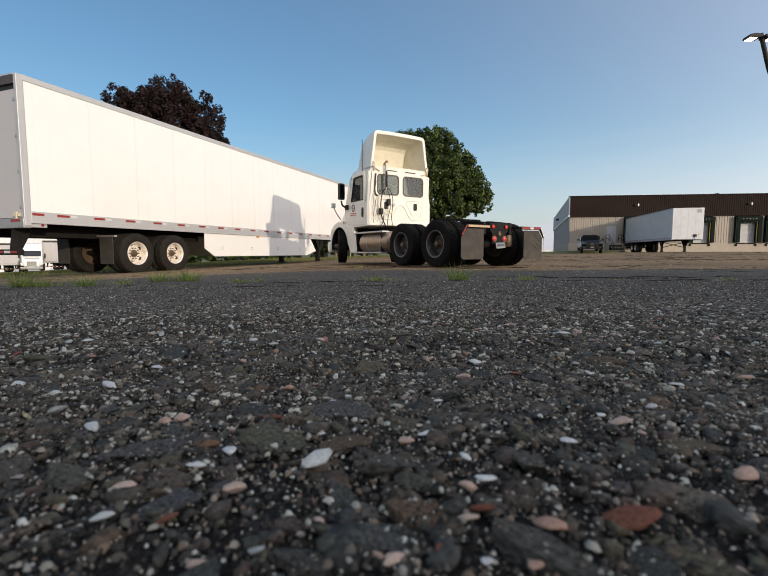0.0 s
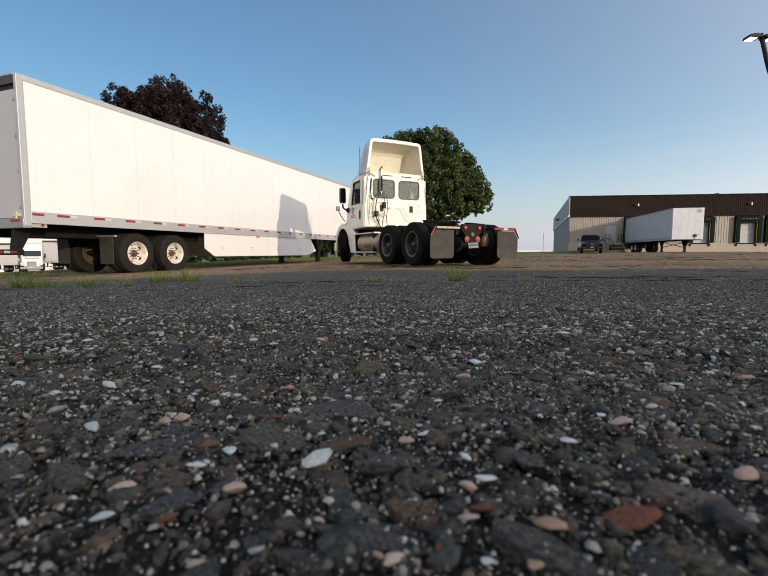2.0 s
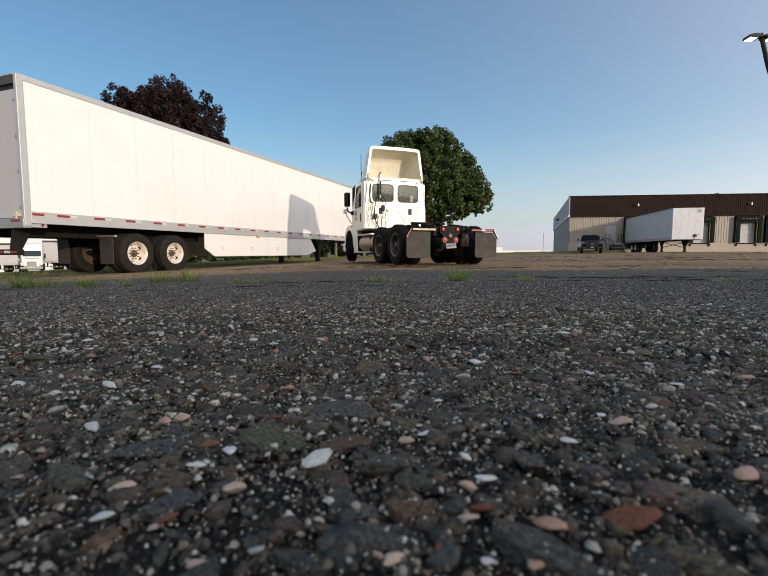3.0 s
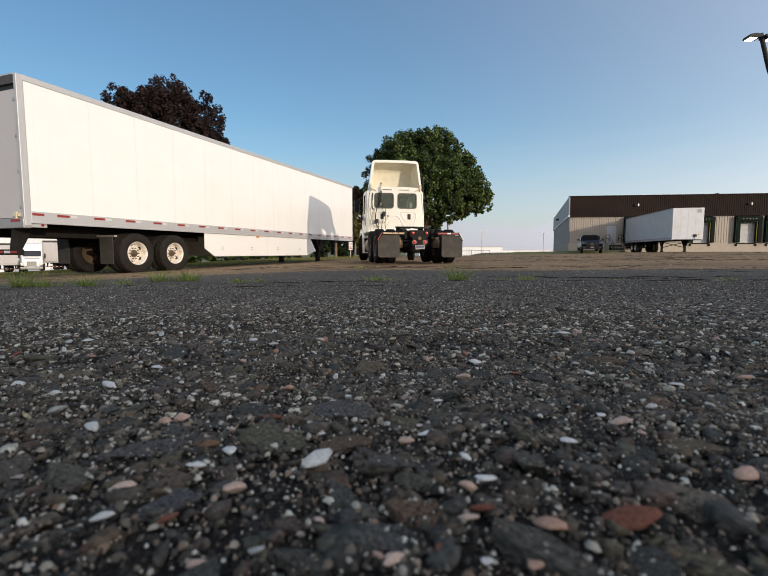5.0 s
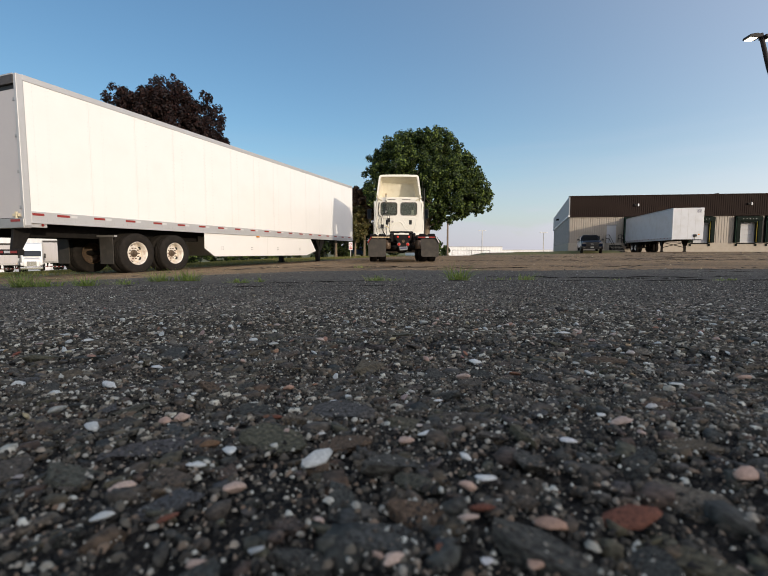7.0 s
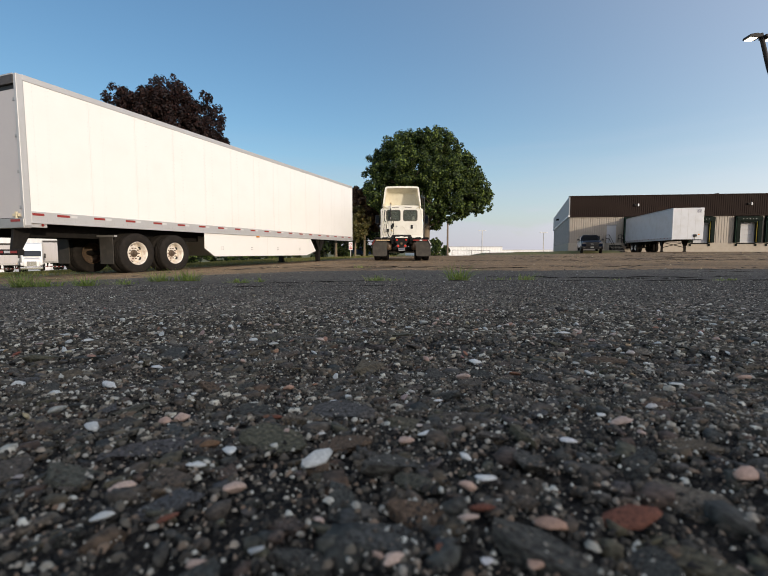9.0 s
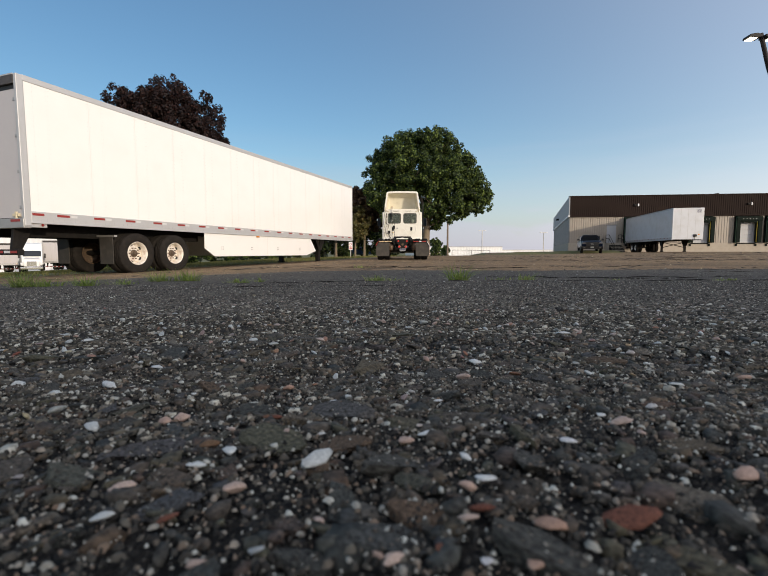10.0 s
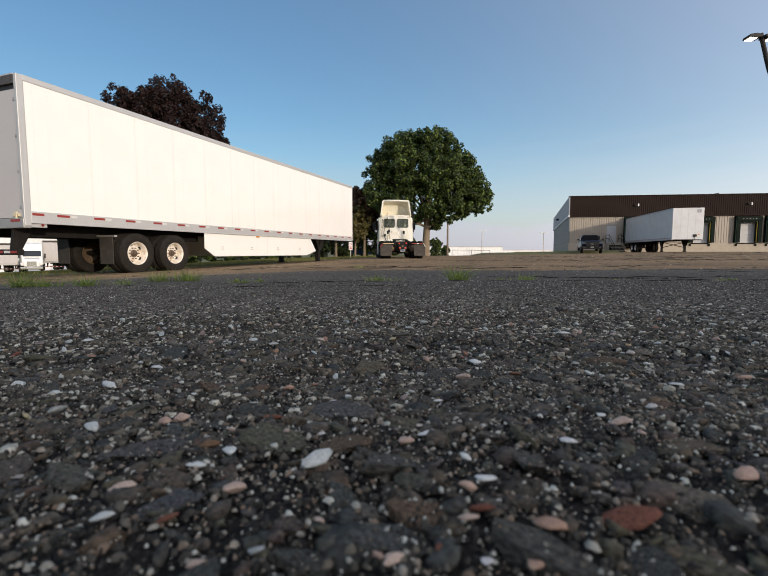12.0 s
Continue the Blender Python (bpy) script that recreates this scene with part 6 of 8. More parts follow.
    lines = [
        [(2.32, 0.56, 2.14), (2.28, 0.72, 1.95), (2.26, 0.78, 1.60), (2.28, 0.72, 1.30), (2.33, 0.60, 1.12), (2.35, 0.55, 1.05)],
        [(2.32, 0.56, 2.14), (2.25, 0.46, 2.05), (2.22, 0.40, 1.75), (2.24, 0.43, 1.35), (2.30, 0.36, 1.10)],
        [(2.32, 0.57, 2.12), (2.22, 0.52, 1.95), (2.20, 0.50, 1.60), (2.24, 0.56, 1.25), (2.32, 0.50, 1.02)],
        [(2.36, 0.84, 2.35), (2.32, 0.93, 2.0), (2.30, 0.96, 1.6), (2.32, 0.90, 1.35), (2.36, 0.76, 1.48)],
        [(2.36, 0.70, 1.55), (2.30, 0.66, 1.30), (2.30, 0.72, 1.12), (2.36, 0.80, 1.02)],
    ]
    lines += [[(2.37, 0.90, 2.06), (2.33, 0.97, 1.85), (2.33, 0.95, 1.55), (2.34, 0.98, 1.30), (2.37, 0.93, 1.15)],
              [(2.37, 0.78, 1.95), (2.33, 0.84, 1.72), (2.34, 0.76, 1.52), (2.32, 0.86, 1.34), (2.37, 0.82, 1.18)],
              [(2.36, 0.74, 1.50), (2.28, 0.88, 1.38), (2.30, 0.92, 1.62), (2.37, 0.88, 1.80)]]
    for i, p in enumerate(lines):
        part("air_line", hose(bmesh.new(), p, (0.016 if i == 0 else 0.010) if i < 3 or i == 4 else 0.007), M["cream"] if i in (3, 6) else M["plastic"], t, "cream air line" if i in (3, 6) else "black rubber hose")
    part("coupling", B((2.30, 2.38, 0.66, 0.78, 1.40, 1.56)), M["plastic"], t, bevel=0.012)
    part("coupling", B((2.32, 2.40, 0.40, 0.50, 1.66, 1.84)), M["plastic"], t, bevel=0.012)
    part("coupling_handle", rod(bmesh.new(), (2.27, 0.44, 1.42), (2.27, 0.58, 1.50), 0.014, 8), M["yellow"], t)
    part("left_trim", hose(bmesh.new(), [(2.38, 0.86, 2.52), (2.38, 0.885, 2.3), (2.38, 0.88, 1.98), (2.38, 0.80, 1.92)], 0.02), M["plastic"], t)
    part("exhaust_stack", rod(bmesh.new(), (2.95, -1.17, 0.9), (2.95, -1.17, 3.2), 0.03, 16), M["plastic"], t, "dark exhaust stack", smooth=True)
    # the day cab is short: its length over the hood, from the rear wall
    for ob in t.children_recursive:
        top = ob if ob.parent == t else (ob.parent if ob.parent.parent == t else ob.parent.parent)
        if top.name.split(".")[0] in ("cab", "hood", "mirror", "hood_mirror", "bumper", "roof_fairing", "engine") and ob.name.split(".")[0] not in ("fender", "wheel_arch_liner", "inner_wing", "turn_light", "hood_gap"):
            for v in ob.data.vertices:
                if v.co.x > 2.44:
                    v.co.x = 2.44 + (v.co.x - 2.44) * 0.86
    # wheels
    wheels = []
    for sgn in (-1, 1):
        for x in (-0.66, 0.66):
            wheels.append((wheel(t, x, sgn * 1.08, 0.515, sgn < 0, M["rim_steel"], True, R=0.515, blocks=True), x, sgn * 1.08, sgn < 0, False))
        wheels.append((wheel(t, wb, sgn * 1.00, 0.515, sgn < 0, M["rim_steel"], False, R=0.515, deep=False, hub_out=0.12), wb, sgn * 1.00, sgn < 0, True))
    return t, wheels


TRACTOR, WHEELS = tractor()
# seconds, place of the tandem's middle on the plan, heading (degrees to the right of +y), height of the ground
DRIVE = [(0.0, 1.776, 10.823, -32.3, -0.233), (0.5, 1.757, 10.875, -31.9, -0.231), (1.0, 1.705, 11.00, -31.0, -0.227), (1.5, 1.610, 11.225, -29.2, -0.224),
         (2.0, 1.445, 11.520, -26.0, -0.222), (2.5, 1.305, 11.88, -22.8, -0.222), (3.2, 1.142, 12.454, -18.3, -0.222), (4.0, 0.985, 13.15, -14.1, -0.226), (4.8, 0.846, 13.90, -10.1, -0.231),
         (5.5, 0.745, 14.846, -6.5, -0.238), (6.5, 0.673, 16.292, -2.1, -0.243), (7.2, 0.682, 17.34, 0.0, -0.246), (8.0, 0.725, 18.65, 1.6, -0.25), (8.8, 0.795, 19.99, 2.4, -0.256),
         (10.0, 0.925, 22.15, 2.0, -0.266), (11.0, 0.985, 24.05, -0.3, -0.275), (12.0, 0.939, 25.95, -4.2, -0.288)]


def drive_at(t):
    """Smooth place and heading at t, by cubic pieces through the rows."""
    k = max(i for i in range(len(DRIVE) - 1) if DRIVE[i][0] <= t + 1e-9)
    a, b = DRIVE[k], DRIVE[k + 1]
    p, q = DRIVE[max(k - 1, 0)], DRIVE[min(k + 2, len(DRIVE) - 1)]
    h = b[0] - a[0]
    s = (t - a[0]) / h
    out = []
    for c in range(1, 5):
        ma = (b[c] - p[c]) / (b[0] - p[0]) * h if k > 0 else (b[c] - a[c]) * 0.3
        mb = (q[c] - a[c]) / (q[0] - a[0]) * h
        out.append((2 * s ** 3 - 3 * s * s + 1) * a[c] + (s ** 3 - 2 * s * s + s) * ma + (3 * s * s - 2 * s ** 3) * b[c] + (s ** 3 - s * s) * mb)
    return out


def motions():
    n = 60
    times = [12.0 * i / n for i in range(n + 1)]
    path = [drive_at(t) for t in times]
    walk(TRACTOR, [(t, pose(x, y, z, 0, 0, 90 - th)) for t, (x, y, th, z) in zip(times, path)])
    turn, steer, total = [0.0], [], 0.0
    for (x0, y0, h0, _), (x1, y1, h1, _) in zip(path, path[1:]):
        ds = math.hypot(x1 - x0, y1 - y0)
        total += ds
        turn.append(total / 0.515)
        steer.append(math.atan2(4.2 * radians(h1 - h0), max(ds, 0.02)))
    steer.append(steer[-1])
    soft = [sum(steer[max(0, i - 3):i + 4]) / len(steer[max(0, i - 3):i + 4]) for i in range(n + 1)]
    for ob, x, y, right, front in WHEELS:
        rows = []
        for t, roll, st in zip(times, turn, soft):
            yaw = -math.degrees(max(-0.55, min(0.55, st))) if front else 0.0
            m = pose(x, y, 0.515, 0, 0, yaw + (0 if right else 180)) @ pose(0, 0, 0, 0, math.degrees(roll) * (1 if right else -1), 0)
            rows.append((t, m))
        walk(ob, rows)


# ---------------------------------------------------------------- buildings
def ribbed(bm, p0, p1, z0, z1, pitch=0.30, depth=0.03, thick=0.12):
    """A trapezoid-ribbed sheet wall from p0 to p1 on the plan; ribs stand out to the right of the way p0 -> p1."""
    a, b = Vector((*p0, 0)), Vector((*p1, 0))
    d = (b - a).normalized()
    o = Vector((d.y, -d.x, 0))
    n = max(1, int((b - a).length / pitch))
    step = (b - a).length / n
    prof = []
    for i in range(n):
        s = i * step
        prof += [(s, 0), (s + step * 0.35, 0), (s + step * 0.45, depth), (s + step * 0.9, depth)]
    prof.append(((b - a).length, 0))
    lo = [bm.verts.new(a + d * s + o * q + Vector((0, 0, z0))) for s, q in prof]
    hi = [bm.verts.new(a + d * s + o * q + Vector((0, 0, z1))) for s, q in prof]
    bl = [bm.verts.new(a + d * s - o * thick + Vector((0, 0, z0))) for s, _ in prof]
    bh = [bm.verts.new(a + d * s - o * thick + Vector((0, 0, z1))) for s, _ in prof]
    for i in range(len(prof) - 1):
        bm.faces.new((lo[i], lo[i + 1], hi[i + 1], hi[i]))
        bm.faces.new((hi[i], hi[i + 1], bh[i + 1], bh[i]))
        bm.faces.new((lo[i + 1], lo[i], bl[i], bl[i + 1]))
        bm.faces.new((bl[i + 1], bl[i], bh[i], bh[i + 1]))
    bm.faces.new((lo[0], hi[0], bh[0], bl[0])), bm.faces.new((lo[-1], bl[-1], bh[-1], hi[-1]))
    return bm


def wall_block(bm, p0, p1, z0, z1, out=0.0, thick=0.3):
    a, b = Vector((*p0, 0)), Vector((*p1, 0))
    d = (b - a).normalized()
    o = Vector((d.y, -d.x, 0))
    q = [a + o * out, b + o * out, b - o * thick, a - o * thick]
    lo = [bm.verts.new(v + Vector((0, 0, z0))) for v in q]
    hi = [bm.verts.new(v + Vector((0, 0, z1))) for v in q]
    bm.faces.new(lo), bm.faces.new(hi[::-1])
    for i in range(4):
        bm.faces.new((lo[i], lo[(i + 1) % 4], hi[(i + 1) % 4], hi[i]))
    return bm


C0 = Vector((23.6, 56.2))
ALONG = Vector((0.9928, -0.1195))
OUT = Vector((-0.1195, -0.9928))


def dock(u, o=0.0):
    """A point of the dock front: u metres along it from its corner, o metres out of it."""
    p = C0 + ALONG * (u * 1.05) + OUT * o
    return (p.x, p.y)


def dock_building():
    t = thing("dock_building", pose(0, 0, 0), "brown-topped beige metal warehouse with loading docks", "building")
    END = 62.0
    Z0, ZD, ZS, ZT = -0.4, 1.27, 4.64, 7.08
    side1 = (35.3, 91.4)
    part("fascia", ribbed(bmesh.new(), dock(0, 0.18), dock(END, 0.18), ZS, ZT, 0.24, 0.04), M["fascia"], t, "dark brown ribbed fascia")
    part("coping", wall_block(bmesh.new(), dock(-0.1, 0.26), dock(END, 0.26), ZT, ZT + 0.10, 0.02, 0.5), M["fascia"], t)
    part("soffit", wall_block(bmesh.new(), dock(0.0, 0.18), dock(END, 0.18), ZS - 0.10, ZS, 0.04, 0.35), M["fascia"], t)
    # lower walls between the bays
    bays = [(6.25, 8.95), (13.4, 16.1), (18.4, 21.1), (21.6, 24.3), (26.8, 29.5), (32.0, 34.7), (37.2, 39.9)]
    u = 0.0
    for a, b in bays + [(END, END)]:
        if a - u > 0.1:
            part("siding", ribbed(bmesh.new(), dock(u), dock(a), ZD, ZS - 0.1, 0.27, 0.04), M["siding"], t, "beige ribbed siding")
        u = b
    part("base_wall", wall_block(bmesh.new(), dock(0), dock(END), Z0, ZD, 0.03, 0.4), M["concrete"], t, "painted concrete base")
    for a, b in bays:
        seal = part("dock_seal", wall_block(bmesh.new(), dock(a), dock(a + 0.42), ZD, ZS - 0.25, 0.55, 0.0), M["curtain"], t, "black vinyl dock seal", bevel=0.03)
        part("seal_pad", wall_block(bmesh.new(), dock(b - 0.42), dock(b), ZD, ZS - 0.25, 0.55, 0.0), M["curtain"], seal, bevel=0.03)
        part("seal_head", wall_block(bmesh.new(), dock(a), dock(b), ZS - 0.75, ZS - 0.22, 0.60, 0.0), M["curtain"], seal, bevel=0.03)
        for k in range(5):
            q = a + 0.5 + k * (b - a - 1.0) / 5
            part("curtain_flap", wall_block(bmesh.new(), dock(q), dock(q + (b - a - 1.0) / 5 - 0.04), ZS - 0.98 + 0.05 * (k % 2), ZS - 0.76, 0.52, -0.46), M["curtain"], seal)
            part("text_bar", wall_block(bmesh.new(), dock(q + 0.08 + 0.03 * (k % 2)), dock(q + 0.19), ZS - 0.56, ZS - 0.47 + 0.02 * (k % 3), 0.615, -0.60), M["side_dark"], seal)
        part("seal_stripe", wall_block(bmesh.new(), dock(a + 0.43), dock(a + 0.49), ZD + 0.1, ZS - 0.78, 0.40, -0.36), M["yellow"], seal)
        part("seal_stripe", wall_block(bmesh.new(), dock(b - 0.49), dock(b - 0.43), ZD + 0.1, ZS - 0.78, 0.40, -0.36), M["yellow"], seal)
        part("seal_trim", wall_block(bmesh.new(), dock(a - 0.02), dock(a), ZD, ZS - 0.25, 0.50, -0.42), M["green"], seal)
        # the grey sheet colour darkens the door as the recess's shade would
        dr = part("dock_door", wall_block(bmesh.new(), dock(a + 0.4), dock(b - 0.4), ZD, ZS - 0.5, -0.12, 0.18), M["side_grey"], t, "sectional dock door, greyed for its shaded recess")
        for k in range(4):
            part("door_joint", wall_block(bmesh.new(), dock(a + 0.55), dock(b - 0.55), ZD + 0.5 + k * 0.55, ZD + 0.52 + k * 0.55, -0.112, 0.01), M["steel"], dr)
        part("leveller", wall_block(bmesh.new(), dock(a + 0.35), dock(b - 0.35), ZD - 0.16, ZD - 0.02, 0.10, 0.0), M["black"], t, bevel=0.02)
        for q in (a + 0.22, b - 0.42):
            part("bumper_pad", wall_block(bmesh.new(), dock(q), dock(q + 0.2), ZD - 0.42, ZD - 0.12, 0.14, 0.0), M["curtain"], t, bevel=0.02)
    # side wall, running back from the corner
    c = dock(0, 0.0)
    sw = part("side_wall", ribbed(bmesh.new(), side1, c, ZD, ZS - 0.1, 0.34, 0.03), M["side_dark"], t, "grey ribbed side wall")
    part("side_fascia", ribbed(bmesh.new(), (side1[0] - 0.15, side1[1]), (c[0] - 0.15, c[1] - 0.16), ZS + 0.12, ZT, 0.34, 0.03), M["side_grey"], t)
    part("white_band", wall_block(bmesh.new(), (side1[0] - 0.2, side1[1]), (c[0] - 0.2, c[1] - 0.18), ZS - 0.10, ZS + 0.12, 0.02, 0.2), M["far_white"], t, "white trim band")
    part("side_base", wall_block(bmesh.new(), side1, c, Z0 - 3, ZD, 0.02, 0.3), M["concrete"], t)
    bm = bmesh.new()
    vs = [bm.verts.new((*p, ZT - 0.15)) for p in (c, dock(END), (dock(END)[0] + 12, 95), side1)]
    bm.faces.new(vs)
    part("roof", bm, M["roof"], t)
    part("back_wall", wall_block(bmesh.new(), (dock(END)[0] + 12, 95), side1, Z0 - 3, ZT, 0, 0.3), M["siding"], t)
    part("end_wall", wall_block(bmesh.new(), dock(END), (dock(END)[0] + 12, 95), Z0 - 1, ZT, 0, 0.3), M["siding"], t)
    for u in (7.2, 19.5, 33.0):
        lamp = part("wall_lamp", wall_block(bmesh.new(), dock(u), dock(u + 0.34), 5.82, 6.06, 0.45, -0.2), M["black"], t, "grey wall floodlight", bevel=0.04)
        part("lamp_bracket", wall_block(bmesh.new(), dock(u + 0.46), dock(u + 0.60), 5.80, 6.12, 0.3, -0.2), M["far_white"], lamp, bevel=0.02)
    part("side_lamp", B((28.45, 28.8, 72.6, 73.0, 5.3, 5.6)), M["black"], t, bevel=0.03)
    part("roof_hatch", wall_block(bmesh.new(), dock(16.4), dock(16.8), ZT + 0.1, ZT + 0.24, -0.3, 1.0), M["fascia"], t, bevel=0.03)
    dr = part("side_door", wall_block(bmesh.new(), dock(4.35), dock(5.40), 1.28, 3.50, 0.06, 0.0), M["side_grey"], t, "pale grey steel door", bevel=0.01)
    part("door_frame", wall_block(bmesh.new(), dock(4.25), dock(5.50), 3.45, 3.55, 0.10, 0.0), M["side_dark"], dr)
    # stair to the door
    st = part("stair", wall_block(bmesh.new(), dock(4.2), dock(5.7), -0.2, 1.25, 1.2, 0.0), M["concrete"], t, "concrete steps with black rails")
    for k in range(6):
        # recessed black body that draws the shaded gap under each tread
        part("riser", wall_block(bmesh.new(), dock(4.3), dock(5.6), -0.2, 1.00 - k * 0.18, 1.2 + (k + 1) * 0.28 - 0.04, -1.2), M["black"], st)
        part("tread", wall_block(bmesh.new(), dock(4.3), dock(5.6), 1.00 - k * 0.18, 1.06 - k * 0.18, 1.2 + (k + 1) * 0.28, -1.15 - k * 0.28), M["concrete"], st)
    for u in (4.25, 5.65):
        bm = bmesh.new()
        for o, z in ((0.15, 1.25), (1.2, 1.25), (2.9, 0.0)):
            rod(bm, (*dock(u, o), z), (*dock(u, o), z + 1.0), 0.03, 8)
        for dz in (1.0, 0.55):
            rod(bm, (*dock(u, 0.15), 1.25 + dz), (*dock(u, 1.2), 1.25 + dz), 0.03, 8)
            rod(bm, (*dock(u, 1.2), 1.25 + dz), (*dock(u, 2.9), dz), 0.03, 8)
        part("handrail", bm, M["pole"], st, "black pipe handrail")
    return t


dock_building()

# an unseen block added at the camera's back to cast the near yard's shade
SHADE_P, SHADE_D = Vector((-7.26, -29.60)), Vector((0.971, -0.238))


def near_warehouse():
    t = thing("near_warehouse", pose(0, 0, 0), "unseen plain masonry block added to shade the near yard", "building")
    n = Vector((-0.238, -0.971))
    a, b = SHADE_P - SHADE_D * 15, SHADE_P + SHADE_D * 125
    # the stepped tops shape the edge of the cast shade
    for u0, u1, top in ((-15, 47.6, 10.90), (47.6, 49.4, 11.32), (49.4, 125, 11.75)):
        part("wall", wall_block(bmesh.new(), SHADE_P + SHADE_D * u1, SHADE_P + SHADE_D * u0, -0.8, top, 0.0, 0.3), M["warehouse"], t)
    part("wall", wall_block(bmesh.new(), a, a + n * 30, -0.8, 10.85, 0.0, 0.3), M["warehouse"], t)
    part("wall", wall_block(bmesh.new(), a + n * 30, b + n * 30, -0.8, 10.85, 0.0, 0.3), M["warehouse"], t)
    part("wall", wall_block(bmesh.new(), b + n * 30, b, -0.8, 10.85, 0.0, 0.3), M["warehouse"], t)
    bm = bmesh.new()
    bm.faces.new([bm.verts.new((p.x, p.y, 10.8)) for p in (a, b, b + n * 30, a + n * 30)])
    part("roof", bm, M["roof"], t)


near_warehouse()


def white_hall(name, p0, p1, depth, z0, z1, label):
    t = thing(name, pose(0, 0, 0), label, "building")
    a, b = Vector(p0), Vector(p1)
    d = (b - a).normalized()
    o = Vector((-d.y, d.x)) * depth
    for q, r in ((a, b), (b, b + o), (b + o, a + o), (a + o, a)):
        part("wall", ribbed(bmesh.new(), q, r, z0, z1, 1.0, 0.04), M["far_white"], t)
    part("coping", wall_block(bmesh.new(), a, b, z1, z1 + 0.25, 0.15, 0.4), M["side_grey"], t)
    bm = bmesh.new()
    bm.faces.new([bm.verts.new((p.x, p.y, z1 - 0.1)) for p in (a, b, b + o, a + o)])
    part("roof", bm, M["roof"], t)
    return t


white_hall("distant_hall", (12.0, 150.0), (41.0, 152.0), 40, -5.5, 1.85, "long low white industrial hall in the distance")
white_hall("distant_annex", (41.5, 154.0), (66.0, 158.0), 30, -5.5, 0.75, "lower white annex beside the distant hall")
white_hall("west_hall", (-135.0, 78.0), (-61.0, 90.0), 40, -6.0, 6.0, "white warehouse beyond the lawn")


# ---------------------------------------------------------------- parked vehicles
def gp(x, y, rz, dz=0.0):
    return pose(x, y, gz(x, y) + dz, 0, 0, rz)


dry_van("dock_trailer", gp(31.40, 54.70, -102.3), 13.72, "white dry van trailer backed onto a loading dock", skirt=False, rear="none", detail=False, body_mat="dock_white")



